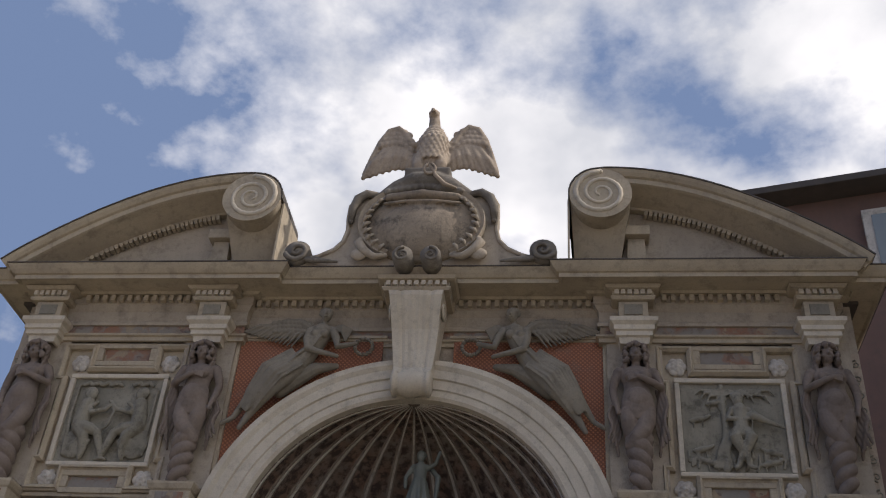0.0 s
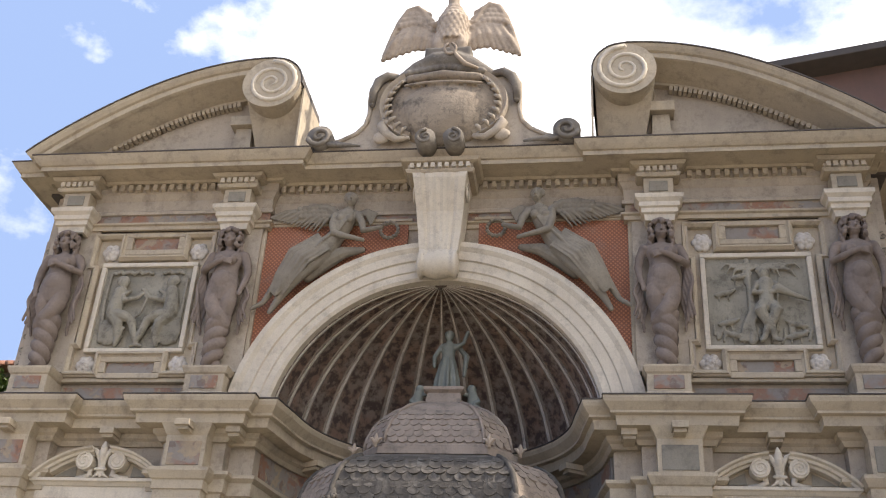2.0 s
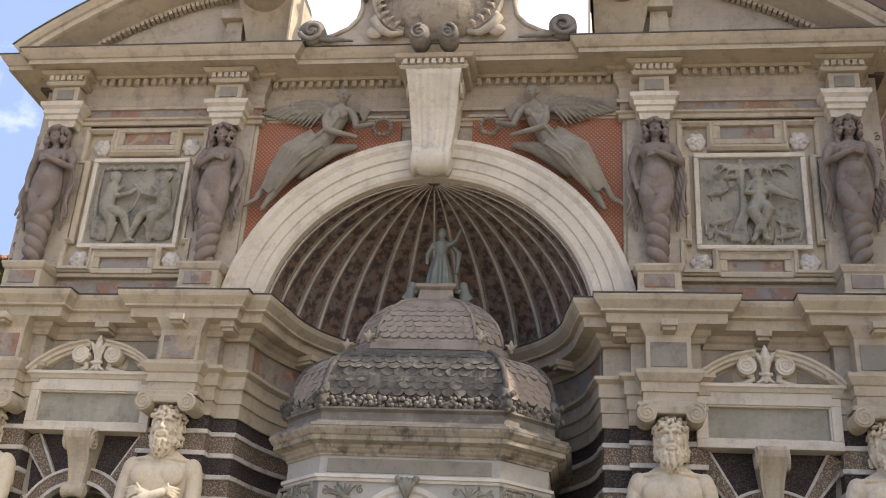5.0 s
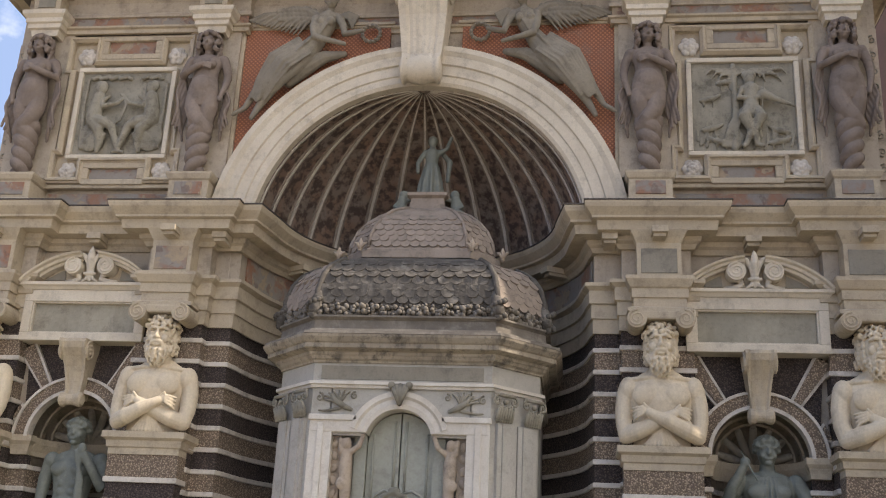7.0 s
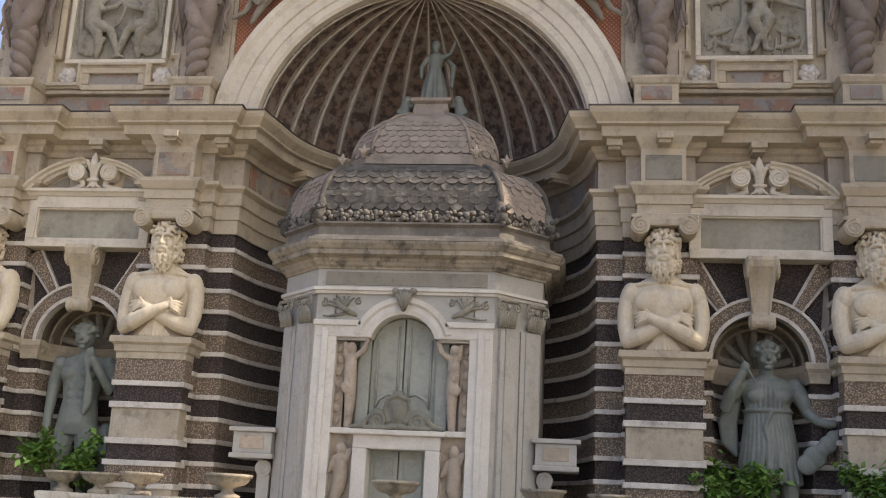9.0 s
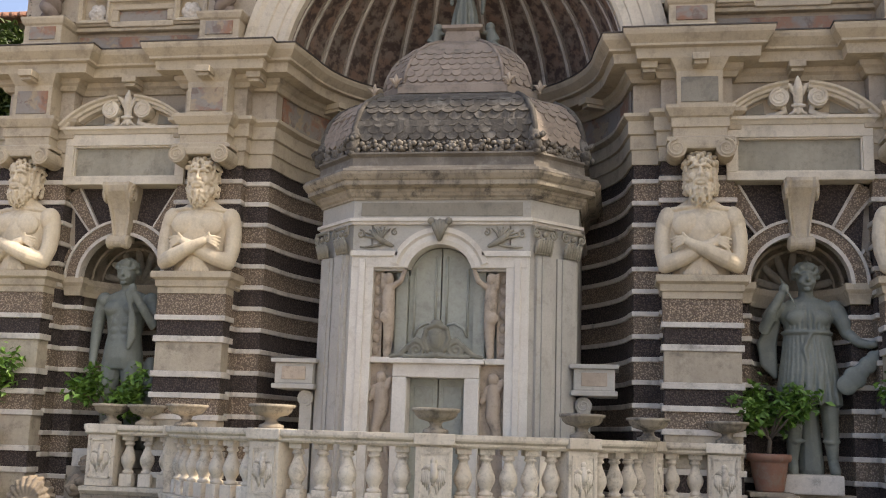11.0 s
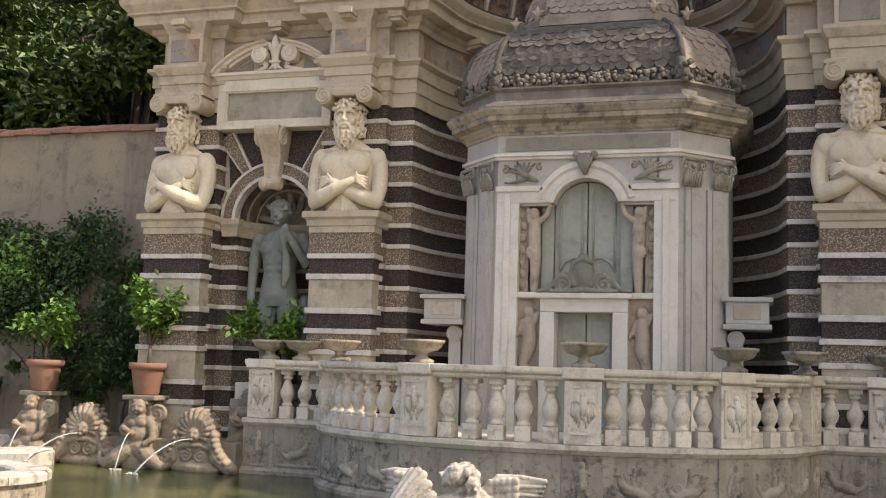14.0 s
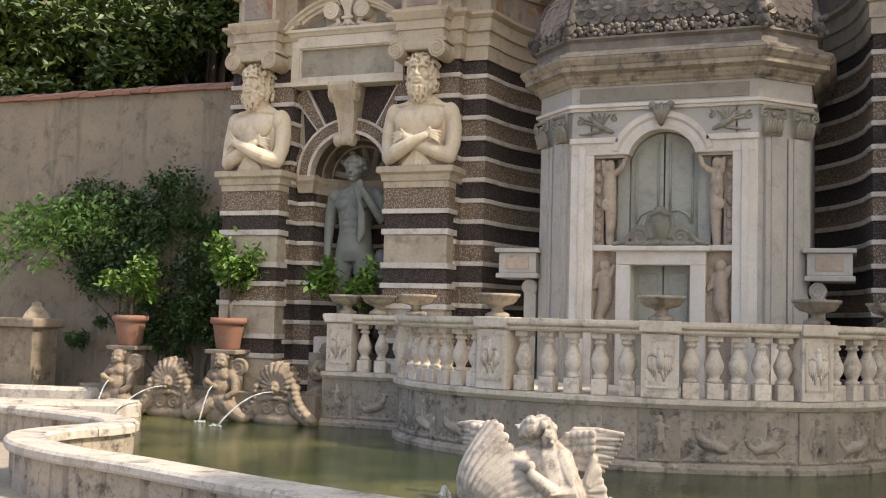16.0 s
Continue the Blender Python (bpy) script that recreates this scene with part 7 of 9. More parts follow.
            for q in (-1, 1):
                v = c + d * (q * 0.17) + nrm * 0.13
                limb(bm, [(v.x + d.x * q * r * math.cos(g), v.y + d.y * q * r * math.cos(g), 5.06 + r * math.sin(g), 0.02) for r, g in ((0.085 * (1 - i / 16), 1.57 - i * 0.62) for i in range(14))], 6)
            v = c + nrm * 0.12
            limb(bm, [(v.x - d.x * 0.2, v.y - d.y * 0.2, 5.15, 0.03), (v.x + d.x * 0.2, v.y + d.y * 0.2, 5.15, 0.03)], 8)
            ball(bm, (v.x, v.y, 5.05), 0.045, u=8, v=6)
            part("leaf_capital", bm, M["relief"], t, "carved leafy capital", smooth=True)
        # side brackets
        x = TX + s * 2.42
        part("side_bracket", boxed(x - 0.32, x + 0.32, 16.75, 17.6, 2.66, 3.0, 0.02), M["temple"], t, "projecting stone bracket")
        part("bracket_cap", boxed(x - 0.38, x + 0.38, 16.69, 17.6, 3.0, 3.07, 0.015), M["temple"], t)
        part("bracket_foot", boxed(x - 0.36, x + 0.36, 16.71, 17.6, 2.58, 2.66, 0.015), M["temple"], t)
        part("bracket_panel", boxed(x - 0.2, x + 0.2, 16.735, 16.76, 2.73, 2.94, 0.008), M["eagle"], t)
        bm = bmesh.new()
        disc(bm, TX + s * 2.25, 2.44, 0.13, 16.9, 17.5, 18)
        spiral(bm, TX + s * 2.25, 2.44, 0.11, 16.9, 1.6, 0.18, s, 90)
        part("bracket_scroll", bm, M["temple"], t)
        part("bracket_drop", boxed(TX + s * 2.25 - 0.1, TX + s * 2.25 + 0.1, 16.95, 17.5, 0.85, 2.36), M["temple"], t)
    # entablature
    def ring_moulding(name, prof, mat, label=""):
        bm = bmesh.new()
        sweep(bm, plan, prof)
        return part(name, bm, mat, t, label)
    ring_moulding("architrave", [(-0.1, 5.2), (0.05, 5.2), (0.06, 5.24), (0.10, 5.25), (0.10, 5.30), (-0.1, 5.31)], M["marble"])
    ring_moulding("frieze", [(-0.1, 5.3), (0.02, 5.3), (0.02, 5.60), (-0.1, 5.60)], M["temple"])
    part("frieze_slab", boxed(TX - 1.3, TX + 1.3, fy - 0.035, fy, 5.34, 5.56, 0.006), M["slate"], t, "grey stone slab")
    ring_moulding("cornice", [(-0.1, 5.60), (0.05, 5.60), (0.06, 5.63), (0.10, 5.66), (0.12, 5.70), (0.14, 5.72), (0.15, 5.76), (0.26, 5.79), (0.28, 5.80), (0.28, 5.87), (0.31, 5.89), (0.36, 5.96), (0.37, 6.0), (-0.1, 6.02)], M["weathered"], "stained cream cornice")
    ring_moulding("parapet", [(-0.2, 6.0), (0.34, 6.015), (0.33, 6.06), (0.20, 6.09), (0.19, 6.13), (0.11, 6.15), (0.10, 6.29), (0.13, 6.31), (0.17, 6.33), (0.17, 6.36), (-0.2, 6.38)], M["lichen"], "blackened lichen-stained parapet")
    # garland of fruit
    bm = bmesh.new()
    rnd = random.Random(11)
    for (xa, ya), (xb, yb) in zip(plan[1:4], plan[2:5]):
        L = math.hypot(xb - xa, yb - ya)
        for k in range(int(L / 0.009)):
            f = rnd.random()
            nx, ny = (yb - ya) / L, -(xb - xa) / L
            o = rnd.uniform(0.0, 0.12)
            r = rnd.uniform(0.025, 0.05)
            ball(bm, (xa + (xb - xa) * f + nx * o, ya + (yb - ya) * f + ny * o, rnd.uniform(6.38, 6.56)), r, u=7, v=5)
    tagged(part("fruit_garland", bm, M["lichen"], t, "carved garland of fruit", smooth=True), kind="stuff")
    # corner consoles at the garland
    for x, y in plan[1:5]:
        bm = bmesh.new()
        vx, vy = x - TX, y - TY
        L = math.hypot(vx, vy)
        vx, vy = vx / L, vy / L
        limb(bm, [(x + vx * 0.02, y + vy * 0.02, 6.78, 0.07), (x + vx * 0.07, y + vy * 0.07, 6.66, 0.10), (x + vx * 0.12, y + vy * 0.12, 6.48, 0.11), (x + vx * 0.14, y + vy * 0.14, 6.38, 0.08)], 9)
        for k in range(10):
            a = 0.7 * k
            ball(bm, (x + vx * 0.14 + 0.10 * math.cos(a), y + vy * 0.14 + 0.06 * math.sin(a), 6.40 + 0.028 * k), 0.05, u=7, v=5)
        part("corner_console", bm, M["rooftile"], t, smooth=True)
    # lower roof, bulging
    prof = [(1.0, 6.38), (1.03, 6.56), (1.025, 6.8), (0.985, 7.1), (0.93, 7.28), (0.86, 7.4), (0.80, 7.48), (0.64, 7.62), (0.62, 7.66)]
    bm = bmesh.new()
    rings(bm, [octagon(s, z) for s, z in prof])
    roof = part("lower_roof", bm, M["rooftile"], t, "dark lichened scale-tiled roof")
    prof2 = [(0.66, 7.62), (0.66, 7.74), (0.62, 7.76), (0.62, 7.8), (0.60, 7.86), (0.585, 8.05), (0.54, 8.3), (0.47, 8.5), (0.38, 8.68), (0.28, 8.8), (0.22, 8.85)]
    bm = bmesh.new()
    rings(bm, [octagon(s, z) for s, z in prof2])
    cap = part("upper_dome", bm, M["domestone"], t, "pale brown stone dome with faint scales")
    # scale tiles
    def tile_mesh(w, h, mat):
        bm = bmesh.new()
        pts = [(-w / 2, h * 0.6), (w / 2, h * 0.6), (w / 2, 0.0)] + [(w / 2 * math.cos(a), -h * 0.45 * math.sin(a)) for a in (0.5, 1.05, 1.57, 2.09, 2.64)] + [(-w / 2, 0.0)]
        rings(bm, [[(x, -0.028 + 0.02 * (z / h), z) for x, z in pts], [(x, 0.02, z) for x, z in pts]])
        return mesh_of(bm, "roof_tile", mat)
    def tile_face(owner, prof, ia, ib, rows, width, me):
        """Rows of scale tiles over one face of a bulging roof."""
        zs = [prof[0][1] + (prof[-1][1] - prof[0][1]) * (r + 0.5) / rows for r in range(rows)]
        for r, z in enumerate(zs):
            for (s0, z0), (s1, z1) in zip(prof, prof[1:]):
                if z0 <= z <= z1:
                    s = s0 + (s1 - s0) * (z - z0) / (z1 - z0)
                    a, b = Vector(octagon(s, z)[ia]), Vector(octagon(s, z)[ib])
                    a1 = Vector(octagon(s1, z1)[ia])
                    a0 = Vector(octagon(s0, z0)[ia])
                    b0 = Vector(octagon(s0, z0)[ib])
                    d = (b - a).normalized()
                    nrm = (b0 - a0).cross(a1 - a0).normalized()
                    if nrm.dot(a - Vector((TX, TY, z - 0.6))) < 0:
                        nrm = -nrm
                    upv = nrm.cross(d)
                    if upv.z < 0:
                        upv = -upv
                    m3 = Matrix((d, -nrm, upv)).transposed()
                    n = max(int((b - a).length / width), 1)
                    for k in range(n):
                        f = (k + (0.5 if r % 2 else 0.9)) / (n + 0.4)
                        p = a + (b - a) * f
                        m = Matrix.Translation(p) @ m3.to_4x4() @ pose(0, 0, 0, random.uniform(-4, 4), 0, random.uniform(-4, 4))
                        ob = same("roof_tile", me, owner)
                        ob.matrix_basis = m
    big, small = tile_mesh(0.21, 0.22, M["rooftile"]), tile_mesh(0.17, 0.17, M["domestone"])
    pale_big = tile_mesh(0.21, 0.22, M["domestone"])
    lower = [(1.025, 6.8), (0.985, 7.1), (0.93, 7.28), (0.86, 7.4)]
    lower = [(1.03, 6.62)] + lower
    tile_face(roof, lower, 2, 3, 7, 0.205, big)
    tile_face(roof, lower, 3, 4, 7, 0.205, pale_big)
    tile_face(roof, lower, 1, 2, 7, 0.205, pale_big)
    tile_face(cap, prof2[4:8], 2, 3, 6, 0.165, small)
    tile_face(cap, prof2[4:8], 3, 4, 6, 0.165, small)
    tile_face(cap, prof2[4:8], 1, 2, 6, 0.165, small)
    # ridge ribs and lilies
    for i in (1, 2, 3, 4):
        bm = bmesh.new()
        limb(bm, [(*octagon(s * 1.01, z)[i], 0.05) for s, z in prof[1:7]], 7)
        part("roof_rib", bm, M["rooftile"], t, smooth=True)
        bm = bmesh.new()
        limb(bm, [(*octagon(s * 1.01, z)[i], 0.035) for s, z in prof2[4:11]], 7)
        part("dome_rib", bm, M["domestone"], t, smooth=True)
        x, y, z = octagon(0.68, 7.74)[i]
        bm = bmesh.new()
        limb(bm, [(x, y, z, 0.035), (x, y, z + 0.13, 0.045), (x, y, z + 0.21, 0.012)], 8)
        for q in (-1, 1):
            limb(bm, [(x, y, z + 0.02, 0.03), (x + q * 0.06, y - 0.02, z + 0.11, 0.03), (x + q * 0.10, y - 0.02, z + 0.12, 0.016)], 8)
        part("lily_finial", bm, M["eagle"], t, "small ochre lily finial", smooth=True)
    # pedestal
    bm = bmesh.new()
    loops = []
    for w, z in ((0.50, 8.80), (0.42, 8.86), (0.33, 8.90), (0.30, 9.10), (0.37, 9.14), (0.37, 9.20)):
        loops.append([(TX - w, TY - w, z), (TX + w, TY - w, z), (TX + w, TY + w, z), (TX - w, TY + w, z)])
    rings(bm, loops)
    part("pedestal", bm, M["domestone"], t)


temple()


def dome_statue():
    bm = bmesh.new()
    b = 9.20
    x, y = TX, TY
    ball(bm, (x, y - 0.03, b + 1.16), (0.085, 0.095, 0.115))
    ball(bm, (x, y + 0.01, b + 1.2), (0.1, 0.1, 0.09))
    limb(bm, [(x, y, b + 1.06, 0.055), (x, y, b + 0.98, 0.06)])
    limb(bm, [(x - 0.12, y, b + 0.94, 0.07), (x + 0.12, y, b + 0.94, 0.07)])
    limb(bm, [(x, y, b + 0.92, 0.13), (x, y, b + 0.72, 0.12), (x, y, b + 0.5, 0.17), (x, y, b + 0.02, 0.22)], 12)
    for k in range(9):
        a = 2 * math.pi * k / 9
        limb(bm, [(x + 0.12 * math.cos(a), y + 0.12 * math.sin(a), b + 0.65, 0.03), (x + 0.2 * math.cos(a), y + 0.2 * math.sin(a), b + 0.3, 0.04), (x + 0.24 * math.cos(a), y + 0.23 * math.sin(a), b + 0.02, 0.04)], 7)
    limb(bm, [(x + 0.15, y, b + 0.94, 0.05), (x + 0.28, y - 0.05, b + 1.0, 0.04), (x + 0.36, y - 0.08, b + 1.22, 0.035)])
    limb(bm, [(x - 0.15, y, b + 0.94, 0.05), (x - 0.26, y - 0.03, b + 0.72, 0.045), (x - 0.24, y - 0.1, b + 0.5, 0.035)])
    limb(bm, [(x + 0.2, y + 0.1, b + 0.95, 0.05), (x + 0.33, y + 0.12, b + 0.8, 0.06), (x + 0.3, y + 0.1, b + 0.4, 0.04)], 8)
    ob = new("dome_statue", fused(bm, "dome_statue", M["bronze"], 0.017, 1))
    tagged(ob, "small green bronze draped figure on the dome", "statue")
    for s in (-1, 1):
        bm = bmesh.new()
        cx, cy, cb = x + s * 0.50, y - 0.1, 8.72
        ball(bm, (cx - s * 0.02, cy, cb + 0.52), 0.09)
        limb(bm, [(cx, cy, cb + 0.42, 0.09), (cx + s * 0.02, cy, cb + 0.2, 0.12)], 10)
        limb(bm, [(cx, cy - 0.05, cb + 0.15, 0.08), (cx + s * 0.14, cy - 0.14, cb + 0.1, 0.06), (cx + s * 0.16, cy - 0.14, cb - 0.12, 0.04)], 8)
        limb(bm, [(cx - s * 0.05, cy, cb + 0.4, 0.045), (cx - s * 0.2, cy - 0.03, cb + 0.42, 0.035)], 8)
        limb(bm, [(cx + s * 0.05, cy, cb + 0.4, 0.045), (cx + s * 0.14, cy - 0.06, cb + 0.26, 0.035), (cx + s * 0.05, cy - 0.12, cb + 0.2, 0.03)], 8)
        ball(bm, (cx, cy + 0.02, cb + 0.02), (0.14, 0.14, 0.14))
        ob = new("child_statue", fused(bm, "child_statue", M["bronze"], 0.017, 1))
        tagged(ob, "small bronze seated child beside the dome statue", "statue", "bronze children on the dome")


dome_statue()


# ---------------------------------------------------------------- terrace and balustrade
def bow(a):
    """The bowed front of the terrace: angle in degrees from its left end."""
    return (-0.35 - 3.75 * math.cos(radians(a)), 16.5 - 2.75 * math.sin(radians(a)))


RAIL = [(-5.72, 16.5), (-4.2, 16.5)] + [bow(a) for a in range(10, 171, 5)] + [(3.5, 16.5), (4.72, 16.5)]


def along(path):
    """Lengths along a path, and a function that gives the place and heading at a length."""
    seg = [math.dist(a, b) for a, b in zip(path, path[1:])]
    total = sum(seg)
    def at(d):
        for (a, b), L in zip(zip(path, path[1:]), seg):
            if d <= L:
                f = d / L
                return a[0] + (b[0] - a[0]) * f, a[1] + (b[1] - a[1]) * f, math.degrees(math.atan2(b[1] - a[1], b[0] - a[0]))
            d -= L
        a, b = path[-2], path[-1]
        return b[0], b[1], math.degrees(math.atan2(b[1] - a[1], b[0] - a[0]))
    return total, at


def urn_mesh():
    bm = bmesh.new()
    lathe(bm, [(0.17, 0.0), (0.17, 0.05), (0.10, 0.08), (0.075, 0.12), (0.10, 0.16), (0.22, 0.19), (0.275, 0.24), (0.285, 0.28), (0.315, 0.29), (0.32, 0.33), (0.27, 0.335), (0.24, 0.29), (0.05, 0.27)], segs=28, flute=0.0)
    return mesh_of(bm, "stone_bowl", M["weathered"], True)


def balustrade():
    terrace = part("terrace", bmesh.new(), M["paving"])
    bm = bmesh.new()
    pts = [(x, y, 0.924) for x, y in RAIL] + [(4.72, 17.2, 0.924), (-5.72, 17.2, 0.924)]
    rings(bm, [pts, [(x, y, -0.3) for x, y, z in pts]])
    box(bm, -3.3, 3.3, 17.2, 20.6, -0.3, 0.91)
    bm.to_mesh(terrace.data)
    bm.free()
    tagged(terrace, "pale stone terrace floor behind the balustrade", "terrace", kind="structure")
    b = thing("balustrade", (0, 13.75, 0), "worn pale stone balustrade bowed out over the pool", "balustrade")
    def run(name, prof, mat, label=""):
        bm = bmesh.new()
        sweep(bm, RAIL, prof)
        return part(name, bm, mat, b, label)
    run("plinth", [(-0.4, -0.3), (0.10, -0.3), (0.10, 0.06), (0.06, 0.10), (0.02, 0.12), (0.02, 0.80), (-0.4, 0.80)], M["plinth"], "stained carved plinth above the water")
    run("plinth_cap", [(-0.4, 0.80), (0.04, 0.80), (0.08, 0.84), (0.10, 0.86), (0.10, 0.92), (-0.4, 0.93)], M["baluster"])
    run("top_rail", [(-0.37, 1.74), (0.0, 1.74), (0.03, 1.77), (0.03, 1.80), (0.08, 1.83), (0.09, 1.86), (0.09, 1.91), (-0.4, 1.915)], M["baluster"], "worn stone handrail")
    total, at = along(RAIL)
    # piers: by their place along the rail
    def length_at(x):
        best = min((abs(at(total * k / 400)[0] - x), total * k / 400) for k in range(401))
        return best[1]
    pier_x = (-5.42, -3.92, -1.83, 0.50, 2.38, 3.42, 4.42)
    ds = [length_at(x) for x in pier_x]
    ds[0] = 0.30
    ds[-1] = total - 0.30
    profile = [(0.075, 0.20), (0.095, 0.22), (0.095, 0.245), (0.065, 0.265), (0.075, 0.30), (0.11, 0.36), (0.125, 0.42), (0.118, 0.47), (0.085, 0.55), (0.06, 0.62), (0.055, 0.655), (0.085, 0.67), (0.085, 0.695), (0.065, 0.71), (0.095, 0.74)]
    bm = bmesh.new()
    lathe(bm, profile, segs=16)
    box(bm, -0.105, 0.105, -0.105, 0.105, 0.0, 0.205, 0.012)
    box(bm, -0.10, 0.10, -0.10, 0.10, 0.735, 0.815, 0.01)
    bal = mesh_of(bm, "baluster", M["baluster"], True)
    for p in bal.polygons:
        p.use_smooth = abs(p.normal.z) < 0.99 and len(p.vertices) == 4
    pier = mesh_of(boxed(-0.24, 0.24, -0.2, 0.2, -0.065, 0.75, 0.012), "pier", M["baluster"])
    rnd = random.Random(2)
    for i, d in enumerate(ds):
        x, y, r = at(d)
        nx, ny = math.sin(radians(r)), -math.cos(radians(r))
        m = Matrix.Translation((x - nx * 0.16, y - ny * 0.16 - 13.75, 0.995)) @ pose(0, 0, 0, 0, 0, r)
        p = same("pier", pier, b, m)
        bm = bmesh.new()
        for k in range(4):
            box(bm, *((-0.19, 0.19, -0.215, -0.19, 0.06, 0.09), (-0.19, 0.19, -0.215, -0.19, 0.66, 0.69), (-0.19, -0.16, -0.215, -0.19, 0.06, 0.69), (0.16, 0.19, -0.215, -0.19, 0.06, 0.69))[k])
        part("rail_block", boxed(-0.27, 0.27, -0.262, 0.2, 0.775, 0.925, 0.02), M["baluster"], p).matrix_parent_inverse = Matrix.Identity(4)
        part("plinth_die", boxed(-0.27, 0.27, -0.19, 0.0, -0.865, -0.20, 0.01), M["plinth"], p).matrix_parent_inverse = Matrix.Identity(4)
        part("panel_frame", bm, M["baluster"], p).matrix_parent_inverse = Matrix.Identity(4)
        bm = bmesh.new()
        ball(bm, (0.0, -0.2, 0.57), (0.045, 0.04, 0.05), u=8, v=6)
        limb(bm, [(0, -0.2, 0.55, 0.04), (0.01, -0.21, 0.42, 0.055), (0.0, -0.2, 0.30, 0.045)], 8)
        for q in (-1, 1):
            limb(bm, [(q * 0.03, -0.2, 0.46, 0.03), (q * 0.09, -0.2, 0.50, 0.03), (q * 0.14, -0.195, 0.46, 0.02)], 7)
            for j in range(5):
                limb(bm, [(q * (0.035 + 0.024 * j), -0.2, 0.46, 0.018), (q * (0.045 + 0.026 * j), -0.205, 0.32, 0.02), (q * (0.05 + 0.027 * j), -0.195, 0.17 + 0.035 * j, 0.012)], 6)
            limb(bm, [(q * 0.03, -0.2, 0.30, 0.025), (q * 0.05, -0.2, 0.16, 0.015)], 6)
        part("pier_carving", bm, M["baluster"], p, "worn carved bird", smooth=True).matrix_parent_inverse = Matrix.Identity(4)
    for i, (d0, d1) in enumerate(zip(ds, ds[1:])):
        gap = d1 - d0 - 0.48
        n = max(int(round(gap / 0.34)), 1)
        for k in range(n):
            x, y, r = at(d0 + 0.24 + gap * (k + 0.5) / n)
            nx, ny = math.sin(radians(r)), -math.cos(radians(r))
            same("baluster", bal, b, Matrix.Translation((x - nx * 0.16, y - ny * 0.16 - 13.75, 0.928)) @ pose(0, 0, 0, 0, 0, r + rnd.uniform(-4, 4)))
    # carved plinth panels
    rnd = random.Random(8)
    for i, (d0, d1) in enumerate(zip(ds, ds[1:])):
        for kind, da, db in (("figure", d0 - 0.2, d0 + 0.2), ("scene", d0 + 0.32, d1 - 0.32)):
            bm = bmesh.new()
            if kind == "figure":
                x, y, r = at(min(max((da + db) / 2, 0.2), total - 0.2))
                turn = pose(x, y, 0, 0, 0, r)
                def body(points):
                    limb(bm, [(*(turn @ Vector(p[:3])), p[3]) for p in points], 8)
                lean = rnd.choice((-1, 1))
                body([(-0.12, -0.02, 0.14, 0.025), (0.12, -0.02, 0.14, 0.025)])
                body([(0, -0.02, 0.68, 0.03), (0, -0.02, 0.56, 0.035)])
                body([(0, -0.02, 0.66, 0.045), (0, -0.02, 0.68, 0.045)])
                body([(0, -0.02, 0.58, 0.06), (0.02 * lean, -0.02, 0.47, 0.055), (0, -0.02, 0.40, 0.065)])
                for q in (-1, 1):
                    body([(q * 0.035, -0.02, 0.40, 0.045), (q * 0.06 + 0.02 * lean, -0.03, 0.28, 0.035), (q * 0.05, -0.02, 0.15, 0.022)])
                    body([(q * 0.06, -0.02, 0.58, 0.028), (q * 0.13, -0.03, 0.50 + 0.06 * lean * q, 0.024), (q * 0.11, -0.02, 0.40 + 0.14 * lean * q, 0.018)])
            if kind == "scene":
                def place(d, z, out=0.0):
                    x, y, r = at(min(max(d, 0.05), total - 0.05))
                    return (x + math.sin(radians(r)) * out, y - math.cos(radians(r)) * out, z)
                def strand(points):
                    limb(bm, [(*place(d, z, 0.004), r) for d, z, r in points], 8)
                span = db - da
                # ground line of waves, then sea beasts with coiled tails
                strand([(da + span * k / 24, 0.155 + 0.012 * (k % 2), 0.034) for k in range(25)])
                for k in range(max(int(span / 0.16), 2)):
                    d0w = da + 0.06 + 0.16 * k
                    strand([(d0w, 0.17, 0.03), (d0w + 0.03, 0.23, 0.026), (d0w + 0.08, 0.245, 0.02), (d0w + 0.10, 0.21, 0.014)])
                m = max(int(span / 0.62), 1)
                for k in range(m):
                    o, q = da + span * (k + 0.5) / m, rnd.choice((-1, 1))
                    strand([(o - q * 0.16, 0.30, 0.06), (o - q * 0.02, 0.34, 0.085), (o + q * 0.12, 0.38, 0.075), (o + q * 0.19, 0.48, 0.05), (o + q * 0.20, 0.57, 0.045), (o + q * 0.26, 0.56, 0.03)])
                    strand([(o + q * 0.13, 0.34, 0.035), (o + q * 0.24, 0.40, 0.026), (o + q * 0.27, 0.32, 0.016)])
                    strand([(o + q * 0.08, 0.30, 0.035), (o + q * 0.17, 0.22, 0.025), (o + q * 0.15, 0.16, 0.02)])
                    strand([(o - q * (0.16 + 0.12 * math.cos(g / 3) * (1 - g / 22)), 0.42 - 0.12 * math.sin(g / 3) * (1 - g / 22), 0.045 - 0.0016 * g) for g in range(20)])
                    strand([(o, 0.40, 0.045), (o + q * 0.02, 0.52, 0.05), (o + q * 0.01, 0.60, 0.032), (o + q * 0.01, 0.65, 0.04)])
                    strand([(o + q * 0.02, 0.55, 0.026), (o + q * 0.12, 0.60, 0.022), (o + q * 0.17, 0.56, 0.018)])
                    for e in range(7):
                        strand([(o + q * (0.17 + 0.012 * e), 0.60 - 0.035 * e, 0.016), (o + q * (0.12 + 0.012 * e), 0.585 - 0.035 * e, 0.02)])
            ob = new("plinth_carving", fused(bm, "plinth_carving", M["plinth"], 0.014, 0))
            ob.parent, ob.matrix_parent_inverse = b, b.matrix_basis.inverted()
            ob["label"] = "weathered low relief on the plinth"
    urn = urn_mesh()
